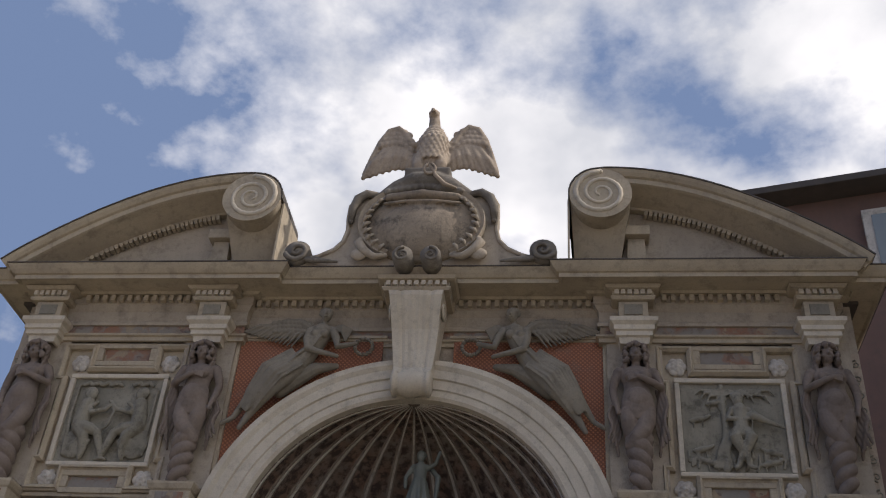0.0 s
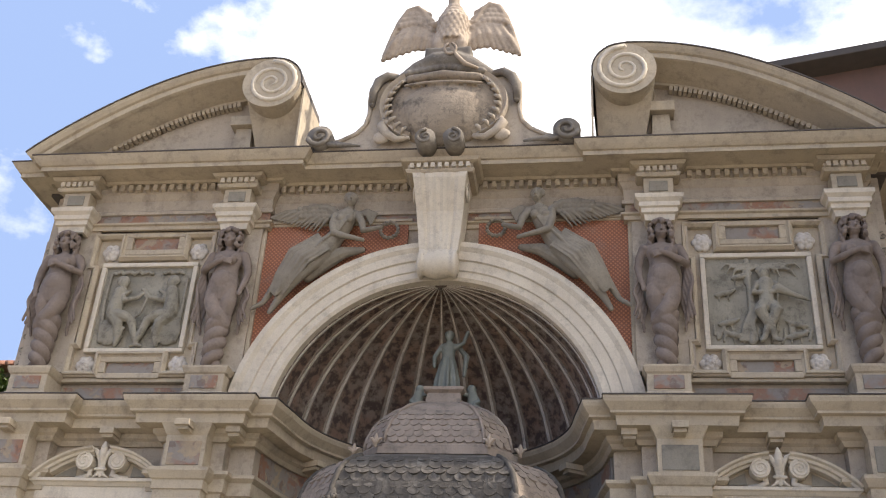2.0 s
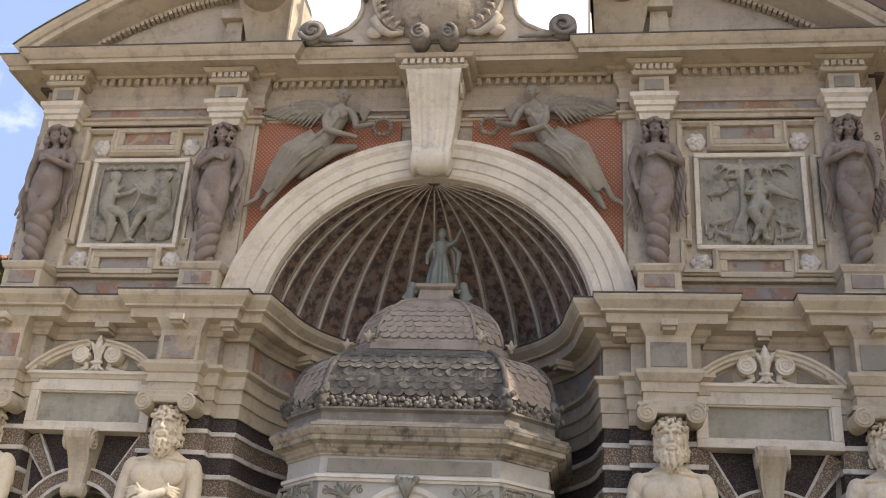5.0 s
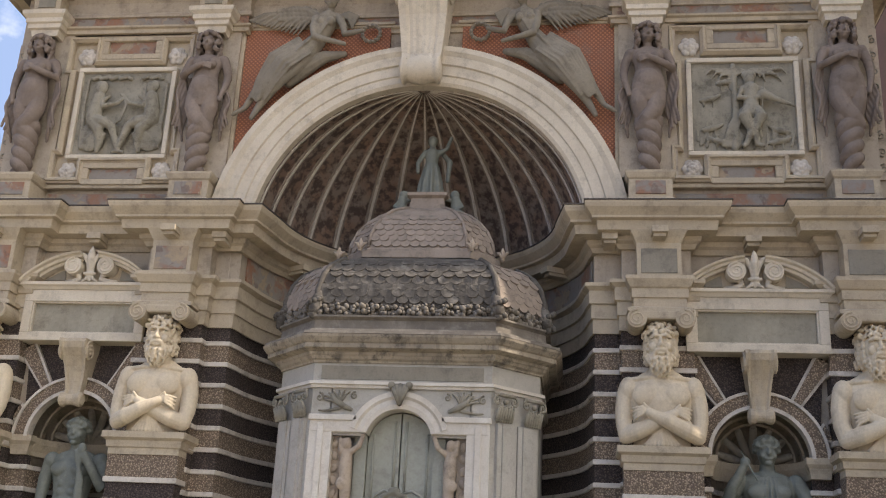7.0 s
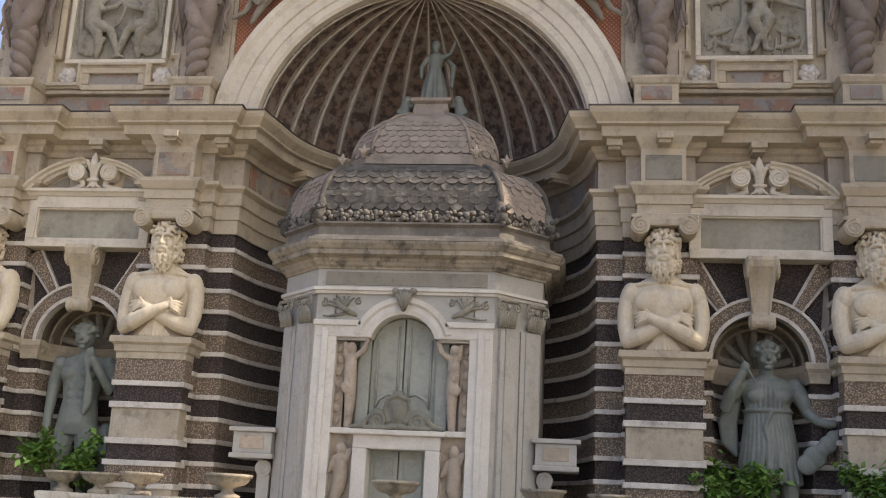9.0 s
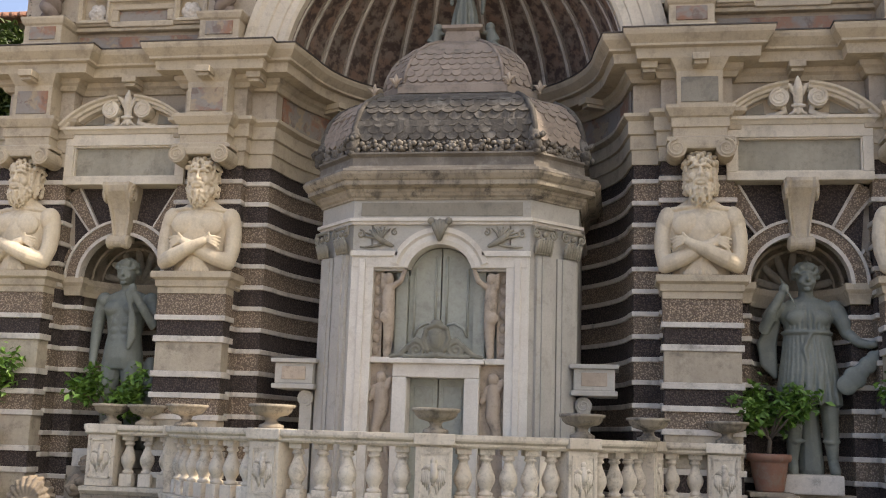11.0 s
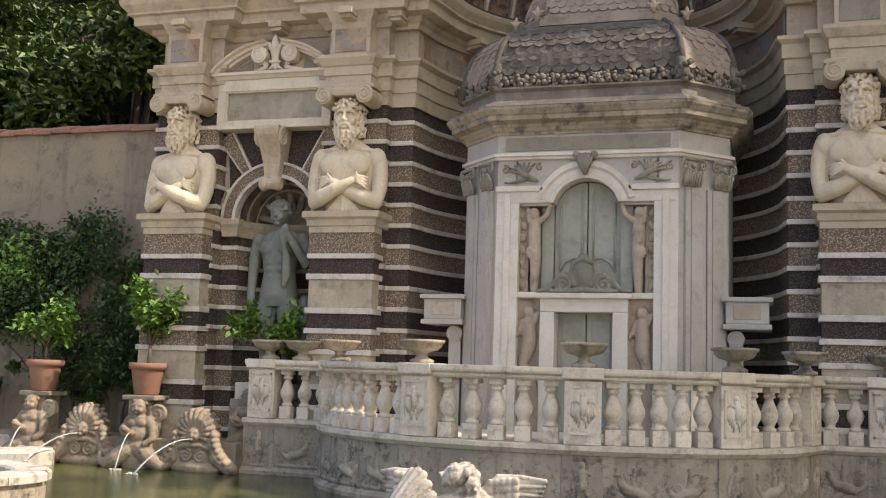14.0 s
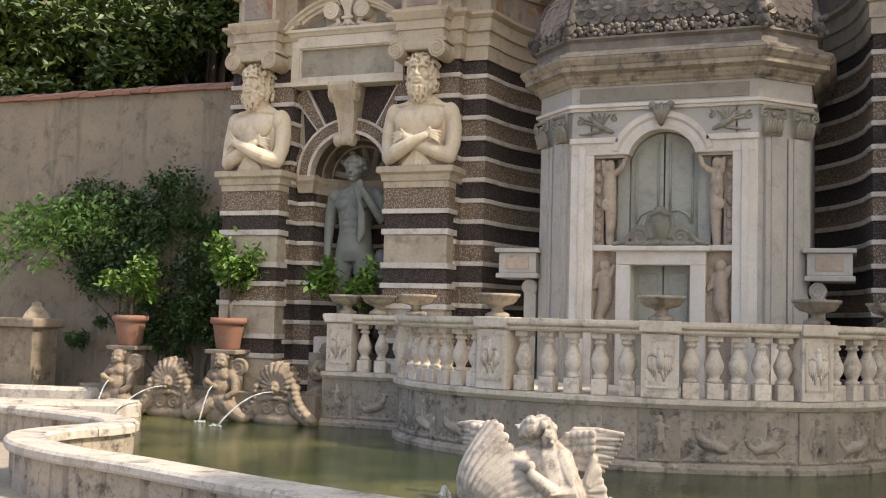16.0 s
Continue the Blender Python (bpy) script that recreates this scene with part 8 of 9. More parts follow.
    for x, y in [(-5.36, 16.62), (-4.75, 16.62), (-3.62, 15.55), (-1.83, 14.2), (0.50, 13.93), (2.38, 14.75), (3.30, 15.9), (4.48, 16.62)]:
        ob = new("stone_bowl", urn)
        ob.matrix_basis = pose(x, y, 1.912, 0, 0, rnd.uniform(0, 90))
        tagged(ob, "low fluted stone bowl standing on the balustrade", "bowl", "bowls on the balustrade")


balustrade()


# ---------------------------------------------------------------- pool
def pool():
    bm = bmesh.new()
    near = [(-7.2, 12.45), (-6.2, 11.9), (-5.75, 10.9), (-5.0, 10.05), (-3.9, 9.55), (-2.0, 8.6), (-0.67, 8.15), (2.0, 7.6), (5.5, 8.1), (8.5, 10.2), (9.5, 13.0)]
    outline = [(-10.6, 17.0), (-11.3, 15.6), (-10.4, 14.0), (-9.0, 12.9)] + near + [(10.0, 17.0)]
    rings(bm, [[(x, y, 0.0) for x, y in outline], [(x, y, -0.09) for x, y in outline]])
    tagged(part("water", bm, M["water"]), "still murky green pool water with painted sunlit patches", "water", kind="structure")
    # near basin wall with its coping
    w = thing("basin_wall", (-2.0, 8.4, -0.1), "curved stone basin wall with a pale worn coping", "basin wall")
    path = [(-10.0, 12.75), (-8.6, 12.45), (-7.3, 12.1), (-6.5, 11.75), (-6.2, 11.3), (-6.35, 10.6), (-6.3, 9.9), (-5.7, 9.25), (-4.75, 8.8), (-3.8, 8.55), (-2.3, 8.05), (-1.0, 7.7), (0.5, 7.4), (2.0, 7.25), (4.0, 7.35), (6.0, 7.9), (8.0, 9.2), (9.3, 11.2), (9.9, 14.0)]
    fine = []
    for i in range(len(path) - 1):
        p0, p1, p2, p3 = [Vector(path[min(max(i + k, 0), len(path) - 1)]) for k in (-1, 0, 1, 2)]
        for k in range(4):
            u = k / 4
            q = 0.5 * ((2 * p1) + (p2 - p0) * u + (2 * p0 - 5 * p1 + 4 * p2 - p3) * u * u + (3 * p1 - p0 - 3 * p2 + p3) * u ** 3)
            fine.append((q.x, q.y))
    fine.append(path[-1])
    bm = bmesh.new()
    sweep(bm, fine, [(0.0, -0.2), (0.0, 0.30), (-0.34, 0.30), (-0.34, -0.2)])
    part("wall", bm, M["basinwall"], w, "pale plaster with dark running stains")
    # coping in separate stones
    i = 0
    while i < len(fine) - 1:
        j = min(i + 3, len(fine) - 1)
        bm = bmesh.new()
        sweep(bm, fine[i:j + 1], [(-0.40, 0.30), (0.05, 0.30), (0.07, 0.33), (0.07, 0.39), (0.04, 0.42), (-0.36, 0.42), (-0.40, 0.39)])
        part("coping_stone", bm, M["coping"], w)
        i = j
    # far left lip of the pool, stepped
    e = thing("pool_edge", (-9.5, 14.5, 0), "low stepped pale stone lip of the pool", "pool edge")
    lip = [(-14.0, 13.7), (-11.6, 14.3), (-10.0, 14.9), (-9.15, 15.4), (-8.98, 15.8), (-9.2, 16.2), (-9.9, 16.5)]
    bm = bmesh.new()
    sweep(bm, lip, [(0.0, -0.2), (0.0, 0.20), (-0.05, 0.27), (-0.45, 0.28), (-0.5, 0.22), (-0.5, -0.2)])
    part("step", bm, M["coping"], e)
    bm = bmesh.new()
    sweep(bm, [(-14.2, 15.2), (-12.2, 15.5), (-11.0, 15.8), (-10.3, 16.1), (-10.1, 16.5), (-10.5, 16.9)], [(0.0, -0.1), (0.0, 0.37), (-0.05, 0.43), (-0.36, 0.43), (-0.4, 0.38), (-0.4, -0.1)])
    part("upper_step", bm, M["coping"], e)


pool()


def shell_figure():
    """Winged bust in a scallop shell that rises from the water in front of the terrace."""
    bm = bmesh.new()
    rnd = random.Random(4)
    cy = 10.7
    # scallop: ribs swell from a hinge under the water to a rim that frames the body
    hinge = Vector((-0.72, cy - 0.30, -0.20))
    rim = [(-0.71, 0.78), (-0.60, 0.80), (-0.50, 0.66), (-0.41, 0.50), (-0.30, 0.40), (-0.18, 0.31), (-0.10, 0.19), (-0.03, 0.02)]
    ribs = 12
    for k in range(ribs):
        f = k / (ribs - 1) * (len(rim) - 1)
        i = min(int(f), len(rim) - 2)
        x = rim[i][0] + (rim[i + 1][0] - rim[i][0]) * (f - i)
        z = rim[i][1] + (rim[i + 1][1] - rim[i][1]) * (f - i)
        u = k / (ribs - 1)
        tip = Vector((x, cy - 0.12 - 0.30 * u, z))
        chord = tip - hinge
        out = Vector((-chord.z, -0.55, chord.x)).normalized().lerp(Vector((-0.45 * chord.z, -0.9, 0.25)).normalized(), u).normalized()
        bulge = 0.26 - 0.10 * u
        pts = []
        for j in range(8):
            g = j / 7
            p = hinge + chord * g + out * bulge * math.sin(math.pi * g ** 0.8)
            pts.append((*p, 0.016 + 0.036 * g))
        limb(bm, pts, 9)
        limb(bm, [(*(Vector(p[:3]) + out * (0.012 + 0.034 * q / 5)), 0.013) for q, p in enumerate(pts[2:])], 6)
    ball(bm, (-0.52, cy - 0.12, 0.16), (0.24, 0.16, 0.42), (0, 20, 0))
    ball(bm, (-0.36, cy - 0.22, 0.0), (0.28, 0.16, 0.24))
    # second valve behind, with a ruffled edge
    for k in range(9):
        u = k / 8
        a = radians(-20 + 62 * u)
        limb(bm, [(-0.10, cy + 0.05, -0.06, 0.06), (0.18 + 0.14 * u, cy + 0.0, 0.02 + 0.22 * u, 0.07), (0.04 + 0.44 * math.cos(a), cy + 0.05, 0.06 + 0.62 * math.sin(a) * u, 0.045 + 0.012 * (k % 2))], 8)
    # body leaning back: chest, shoulders, folded arms
    limb(bm, [(0.06, cy - 0.10, -0.05, 0.27), (0.02, cy - 0.06, 0.18, 0.26), (-0.06, cy, 0.40, 0.235), (-0.12, cy + 0.02, 0.52, 0.18)], 16)
    limb(bm, [(-0.36, cy - 0.06, 0.48, 0.10), (-0.12, cy - 0.02, 0.54, 0.13), (0.06, cy - 0.02, 0.46, 0.12)], 12)
    limb(bm, [(0.06, cy - 0.06, 0.46, 0.12), (0.15, cy - 0.14, 0.30, 0.115), (0.19, cy - 0.22, 0.14, 0.11), (0.02, cy - 0.38, 0.20, 0.085), (-0.14, cy - 0.42, 0.33, 0.065)], 12)
    limb(bm, [(-0.34, cy - 0.1, 0.46, 0.10), (-0.36, cy - 0.26, 0.40, 0.085), (-0.18, cy - 0.38, 0.42, 0.06)], 10)
    limb(bm, [(0.20, cy - 0.14, 0.12, 0.14), (0.10, cy - 0.22, -0.02, 0.16)], 10)
    limb(bm, [(-0.18, cy, 0.56, 0.095), (-0.22, cy - 0.01, 0.66, 0.09)], 10)
    # head thrown back, hair in heavy curls
    ball(bm, (-0.26, cy - 0.05, 0.755), (0.15, 0.15, 0.12), (0, -30, 0), u=16, v=12)
    limb(bm, [(-0.36, cy - 0.10, 0.80, 0.02), (-0.41, cy - 0.13, 0.79, 0.028), (-0.37, cy - 0.13, 0.74, 0.02)], 7)
    ball(bm, (-0.33, cy - 0.12, 0.69), (0.06, 0.05, 0.045))
    for k in range(85):
        a, e = rnd.uniform(-0.9, 2.6), rnd.uniform(-0.9, 0.9)
        ball(bm, (-0.20 + 0.16 * math.cos(a) * math.cos(e), cy - 0.02 + 0.17 * math.sin(e), 0.74 + 0.14 * math.sin(a) * math.cos(e)), rnd.uniform(0.028, 0.048), u=7, v=5)
    for k in range(22):
        ball(bm, (-0.08 + rnd.uniform(-0.05, 0.06), cy - 0.1 + rnd.uniform(-0.06, 0.06), rnd.uniform(0.5, 0.7)), rnd.uniform(0.025, 0.04), u=7, v=5)
    # wings: coverts above, two tiers of long feathers below
    for s, x0, reach in ((1, 0.02, 0.62), (-1, -0.62, 0.52)):
        limb(bm, [(x0, cy + 0.10, 0.60, 0.06), (x0 + s * 0.14, cy + 0.10, 0.75, 0.05), (x0 + s * 0.36, cy + 0.12, 0.765, 0.035), (x0 + s * reach, cy + 0.14, 0.745, 0.022)], 8)
        for k in range(10):
            f = k / 9
            limb(bm, [(x0 + s * 0.05, cy + 0.10, 0.68 - 0.26 * f, 0.035), (x0 + s * (0.30 - 0.05 * f), cy + 0.10 - 0.02 * (k % 2), 0.72 - 0.36 * f, 0.03), (x0 + s * (reach - 0.22 * f ** 1.4), cy + 0.14, 0.73 - 0.42 * f, 0.018)], 7)
        for j in range(3):
            for k in range(5):
                ball(bm, (x0 + s * (0.06 + 0.065 * k), cy + 0.055, 0.70 - 0.075 * j + 0.008 * k), (0.045, 0.025, 0.045), u=8, v=6)
    ob = new("shell_statue", fused(bm, "shell_statue", M["shell"], 0.0105, 0))
    tagged(ob, "white stone winged figure in a ribbed shell rising from the pool", "statue")
    # low bubbling jets beside it
    for x, y, h in ((-1.17, cy - 0.15, 0.13), (0.50, cy + 0.25, 0.09)):
        bm = bmesh.new()
        lathe(bm, [(0.06, 0.0), (0.05, h * 0.5), (0.03, h * 0.85), (0.008, h)], (x, y, 0.0), 10)
        for k in range(14):
            a = rnd.uniform(0, 6.28)
            ball(bm, (x + 0.06 * math.cos(a), y + 0.06 * math.sin(a), rnd.uniform(0.0, 0.3 * h)), rnd.uniform(0.008, 0.018), u=6, v=4)
        tagged(part("water_jet", bm, M["jet"], smooth=True), "low white bubbling jet in the pool", "water jet", "bubbling jets")


shell_figure()


def spout_figures():
    """Row of small water spouts along the back of the pool: children and scrolled shells by turns."""
    rnd = random.Random(12)
    bm = bmesh.new()
    # head with brow, nose, cheeks and curls
    ball(bm, (0, -0.02, 1.02), (0.125, 0.13, 0.15))
    limb(bm, [(0, -0.145, 1.05, 0.014), (0, -0.165, 1.0, 0.022)], 6)
    for q in (-1, 1):
        ball(bm, (q * 0.06, -0.12, 0.975), 0.045, u=8, v=6)
        limb(bm, [(q * 0.025, -0.135, 1.07, 0.016), (q * 0.09, -0.115, 1.065, 0.014)], 6)
    ball(bm, (0, -0.13, 0.935), (0.04, 0.03, 0.022), u=8, v=6)
    for k in range(46):
        a, e = rnd.uniform(-0.4, math.pi + 0.4), rnd.uniform(0.05, 1.45)
        ball(bm, (0.15 * math.cos(a) * math.cos(e), 0.02 + 0.14 * math.sin(a) * math.cos(e), 1.04 + 0.14 * math.sin(e)), rnd.uniform(0.028, 0.045), u=7, v=5)
    # chubby torso, belly and scaly double tail
    limb(bm, [(0, 0.01, 0.86, 0.09), (0, 0.01, 0.78, 0.165)], 12)
    ball(bm, (0, -0.01, 0.74), (0.21, 0.15, 0.15))
    ball(bm, (0.01, -0.04, 0.56), (0.21, 0.18, 0.19))
    for q in (-1, 1):
        ball(bm, (q * 0.085, -0.12, 0.76), (0.085, 0.05, 0.07))
    ball(bm, (0, 0.0, 0.36), (0.27, 0.21, 0.2))
    ball(bm, (0, 0.05, 0.10), (0.34, 0.24, 0.26))
    limb(bm, [(-0.18, 0, 0.80, 0.09), (-0.27, -0.06, 0.64, 0.085), (-0.17, -0.2, 0.58, 0.065), (-0.02, -0.24, 0.60, 0.055)], 10)
    limb(bm, [(0.18, 0, 0.80, 0.09), (0.30, -0.06, 0.66, 0.085), (0.33, -0.14, 0.50, 0.065), (0.22, -0.2, 0.42, 0.055)], 10)
    limb(bm, [(-0.04, -0.25, 0.62, 0.035), (-0.14, -0.28, 0.68, 0.06)], 9)
    disc(bm, 0.31, 0.93, 0.16, 0.0, 0.10, 20)
    spiral(bm, 0.31, 0.93, 0.14, -0.005, 1.6, 0.16, 1, 60)
    for q in (-1, 1):
        limb(bm, [(q * 0.12, -0.08, 0.30, 0.16), (q * 0.33, -0.14, 0.16, 0.15), (q * 0.52, -0.12, 0.06, 0.12), (q * 0.66, -0.1, 0.1, 0.07), (q * 0.66, -0.1, 0.22, 0.04)], 11)
        for k in range(5):
            ball(bm, (q * (0.18 + 0.08 * k), -0.22 + 0.012 * k, 0.30 - 0.055 * k), (0.05, 0.045, 0.06), u=8, v=6)
    child = fused(bm, "spout_child", M["spout"], 0.0135, 1)
    # palmette shell: arched slab with fanned flutes, a mask, twin scrolls and lobed flanks
    bm = bmesh.new()
    arch = [(0.30, 0.0), (0.33, 0.45)] + [(0.34 * math.cos(radians(a)), 0.66 + 0.36 * math.sin(radians(a))) for a in range(0, 181, 15)] + [(-0.33, 0.45), (-0.30, 0.0)]
    prism(bm, arch, -0.06, 0.16)
    for k in range(13):
        a = radians(205 - 19.2 * k)
        limb(bm, [(0.10 * math.cos(a), -0.09, 0.62 + 0.10 * math.sin(a), 0.022), (0.24 * math.cos(a), -0.10, 0.65 + 0.25 * math.sin(a), 0.038), (0.345 * math.cos(a), -0.03, 0.66 + 0.37 * math.sin(a), 0.045), (0.345 * math.cos(a), 0.14, 0.66 + 0.37 * math.sin(a), 0.045)], 8)
    ball(bm, (0, -0.1, 0.61), (0.105, 0.085, 0.125))
    limb(bm, [(0, -0.18, 0.65, 0.014), (0, -0.2, 0.60, 0.022)], 6)
    ball(bm, (0, -0.17, 0.535), (0.035, 0.05, 0.03), u=8, v=6)
    for q in (-1, 1):
        ball(bm, (q * 0.05, -0.16, 0.585), 0.034, u=8, v=6)
        limb(bm, [(q * 0.02, -0.17, 0.67, 0.014), (q * 0.08, -0.15, 0.665, 0.014)], 6)
        disc(bm, q * 0.135, 0.27, 0.125, -0.10, 0.1, 20)
        spiral(bm, q * 0.135, 0.27, 0.115, -0.105, 1.7, 0.19, q, 90)
        limb(bm, [(q * 0.02, -0.1, 0.44, 0.04), (q * 0.14, -0.1, 0.44, 0.045), (q * 0.27, -0.08, 0.38, 0.04)], 8)
        for k in range(7):
            f = k / 6
            ball(bm, (q * (0.36 + 0.34 * f * f), -0.02, 0.62 - 0.54 * f), (0.085, 0.14, 0.075), (0, q * 30, 0), u=10, v=7)
        limb(bm, [(q * 0.28, 0.02, 0.5, 0.12), (q * 0.42, 0.0, 0.24, 0.15), (q * 0.66, 0.0, 0.06, 0.12)], 10)
    ball(bm, (0, 0.05, 0.06), (0.5, 0.2, 0.16))
    shell = fused(bm, "spout_shell", M["spout"], 0.0135, 0)
    row = [(-9.76, "c"), (-8.63, "s"), (-7.56, "c"), (-6.44, "s")]
    row += [(5.35, "c"), (6.45, "s"), (7.55, "c"), (8.65, "s")]
    for x, kind in row:
        ob = new("spout_child" if kind == "c" else "spout_shell", child if kind == "c" else shell)
        ob.matrix_basis = pose(x, 16.2, 0.0, 0, 0, rnd.uniform(-6, 6))
        if kind == "c":
            tagged(ob, "weathered stone child spouting water at the pool edge", "statue", "water spouts along the pool")
        else:
            tagged(ob, "weathered scrolled stone shell spout at the pool edge", "spout", "water spouts along the pool")
        if x < -6.0:
            bm = bmesh.new()
            z0 = 0.62 if kind == "c" else 0.55
            reach = 0.75 if kind == "s" else 0.35
            dx = -0.55 if kind == "s" else -0.05
            pts = []
            for i in range(9):
                f = i / 8
                pts.append((x + dx * f, 15.97 - reach * f, z0 * (1 - f * f), 0.011 + 0.006 * f))
            limb(bm, pts, 6)
            tagged(part("water_jet", bm, M["jet"], smooth=True), "thin arching jet of water", "water jet", "water jets")
            bm = bmesh.new()
            rr = random.Random(int(x * 10))
            for k in range(10):
                ball(bm, (x + dx + rr.uniform(-0.12, 0.12), 15.97 - reach + rr.uniform(-0.06, 0.06), 0.01), (rr.uniform(0.02, 0.05), 0.02, rr.uniform(0.01, 0.03)), u=6, v=4)
            tagged(part("splash", bm, M["jet"], smooth=True), "small splash on the pool", "splash", "splashes")
    ob = new("spout_child", child)
    ob.matrix_basis = pose(-5.86, 16.95, 0.20, 0, 0, 8)
    tagged(ob, "weathered stone child half hidden beside the terrace", "statue", "water spouts along the pool")
    # back kerb of the pool and pedestals for the pots
    for s, x0, x1 in ((-1, -10.7, -5.72), (1, 4.72, 9.6)):
        bm = boxed(x0, x1, 16.25, 17.3, -0.3, 0.5, 0.02)
        tagged(part("pool_kerb", bm, M["darkstone"]), "mossy stone kerb behind the spouts", "kerb", kind="structure")


spout_figures()


# ---------------------------------------------------------------- plants
def leaves(bm, spots, size, rnd, droop=0.3):
    """Folded leaves at the given places (x, y, z)."""
    for x, y, z in spots:
        a, b = rnd.uniform(0, 2 * math.pi), rnd.uniform(-0.9, 0.9) - droop
        L = size * rnd.uniform(0.7, 1.3)
        d = Vector((math.cos(a) * math.cos(b), math.sin(a) * math.cos(b), math.sin(b)))
        side = d.cross(Vector((rnd.uniform(-1, 1), rnd.uniform(-1, 1), 1))).normalized() * L * 0.27
        up = side.cross(d).normalized() * L * 0.1
        p = Vector((x, y, z))
        v = [bm.verts.new(q) for q in (p, p + d * L * 0.45 + side + up, p + d * L, p + d * L * 0.45 - side + up)]
        bm.faces.new((v[0], v[1], v[2]))
        bm.faces.new((v[0], v[2], v[3]))
    return bm


def potted_tree(at, seed, height, spread, label):
    rnd = random.Random(seed)
    x, y, z = at
    t = thing("potted_tree", at, label, "potted tree", "lemon trees in pots")
    bm = bmesh.new()
    lathe(bm, [(0.20, 0.0), (0.215, 0.03), (0.28, 0.42), (0.285, 0.44), (0.32, 0.45), (0.335, 0.50), (0.325, 0.56), (0.29, 0.56), (0.27, 0.50), (0.05, 0.49)], at, 26)
    part("pot", bm, M["terracotta"], t, "terracotta pot with a rolled rim", smooth=True)
    bm = bmesh.new()
    lathe(bm, [(0.28, 0.48), (0.2, 0.515), (0.02, 0.52)], at, 18)
    part("soil", bm, M["bark"], t, smooth=True)
    bm = bmesh.new()
    tips = []
    limb(bm, [(x, y, z + 0.5, 0.035), (x + 0.02, y, z + 0.5 + height * 0.22, 0.03)], 7)
    for k in range(11):
        a = rnd.uniform(0, 2 * math.pi)
        r = spread * rnd.uniform(0.35, 1.0)
        h = height * rnd.uniform(0.45, 0.98) * (1 - 0.25 * r / spread)
        e = (x + r * math.cos(a), y + r * 0.8 * math.sin(a), z + 0.5 + h)
        m = (x + 0.4 * r * math.cos(a), y + 0.4 * r * math.sin(a), z + 0.5 + height * 0.2 + 0.35 * h)
        limb(bm, [(x + 0.02, y, z + 0.5 + height * 0.2, 0.022), (*m, 0.016), (*e, 0.007)], 5)
        tips.append((m, e))
    part("stem", bm, M["bark"], t, smooth=True)
    bm = bmesh.new()
    spots = []
    for k in range(1500):
        m, e = rnd.choice(tips)
        f = rnd.random() ** 0.7
        spots.append((m[0] + (e[0] - m[0]) * f + rnd.gauss(0, 0.085), m[1] + (e[1] - m[1]) * f + rnd.gauss(0, 0.085), m[2] + (e[2] - m[2]) * f + rnd.gauss(0, 0.085)))
    leaves(bm, spots, 0.135, rnd, 0.1)
    tagged(part("leaves", bm, M["lemon_leaf"], t, "glossy green leaves"), kind="stuff")
    return t


def pot_stand(x, y, z0, h):
    s = thing("pot_stand", (x, y, z0), "weathered stone stand under a plant pot", "stand", "stands under the pots")
    part("block", boxed(x - 0.22, x + 0.22, y - 0.2, y + 0.2, z0, z0 + h - 0.08, 0.02), M["darkstone"], s)
    part("top", boxed(x - 0.32, x + 0.32, y - 0.26, y + 0.26, z0 + h - 0.08, z0 + h, 0.02), M["darkstone"], s)


for i, (x, y, h, sp) in enumerate(((-9.73, 16.42, 1.35, 0.55), (-7.60, 16.42, 1.75, 0.62), (-5.55, 16.93, 1.35, 0.75), (5.12, 16.93, 1.3, 0.78), (7.3, 16.42, 1.4, 0.62))):
    pot_stand(x, y, 0.49, 0.74)
    potted_tree((x, y, 1.23), 20 + i, h, sp, "leafy green lemon tree in a terracotta pot")


def garden_wall():
    w = thing("garden_wall", (-20, 18.0, 0), "stained ochre plaster garden wall with a tiled coping", "garden wall", kind="structure")
    part("wall", boxed(-34, -8.05, 17.8, 18.2, -0.3, 6.30), M["gardenwall"], w)
    bm = bmesh.new()
    rnd = random.Random(6)
    x = -34.0
    while x < -8.1:
        L = min(rnd.uniform(0.42, 0.5), -8.06 - x)
        dz = rnd.uniform(-0.015, 0.015)
        rings(bm, [[(q, 17.70, 6.30 + dz), (q, 17.70, 6.37 + dz), (q, 18.0, 6.50 + dz), (q, 18.3, 6.37 + dz), (q, 18.3, 6.30 + dz)] for q in (x + 0.006, x + L - 0.006)])
        x += L
    part("coping", bm, M["terracotta"], w, "reddish tile coping")
    # low pier and wall at the left
    bm = bmesh.new()
    box(bm, -13.4, -11.9, 16.3, 17.0, -0.1, 1.5, 0.03)
    box(bm, -13.5, -11.8, 16.2, 17.1, 1.5, 1.68, 0.04)
    lathe(bm, [(0.36, 0.0), (0.30, 0.10), (0.20, 0.18), (0.13, 0.24), (0.12, 0.30), (0.02, 0.33)], (-12.2, 16.7, 1.68), 4)
    tagged(part("stone_pier", bm, M["darkstone"]), "weathered grey stone pier with a pointed cap", "pier")
    bm = bmesh.new()
    box(bm, -14.6, -13.6, 15.2, 16.0, -0.1, 1.55, 0.03)
    lathe(bm, [(0.40, 0.0), (0.42, 0.08), (0.2, 0.14), (0.12, 0.4), (0.22, 0.62), (0.24, 0.85), (0.1, 1.0), (0.02, 1.05)], (-14.1, 15.6, 1.55), 14)
    tagged(part("stone_finial", bm, M["darkstone"], smooth=False), "weathered stone pedestal with a rounded finial", "finial")


garden_wall()


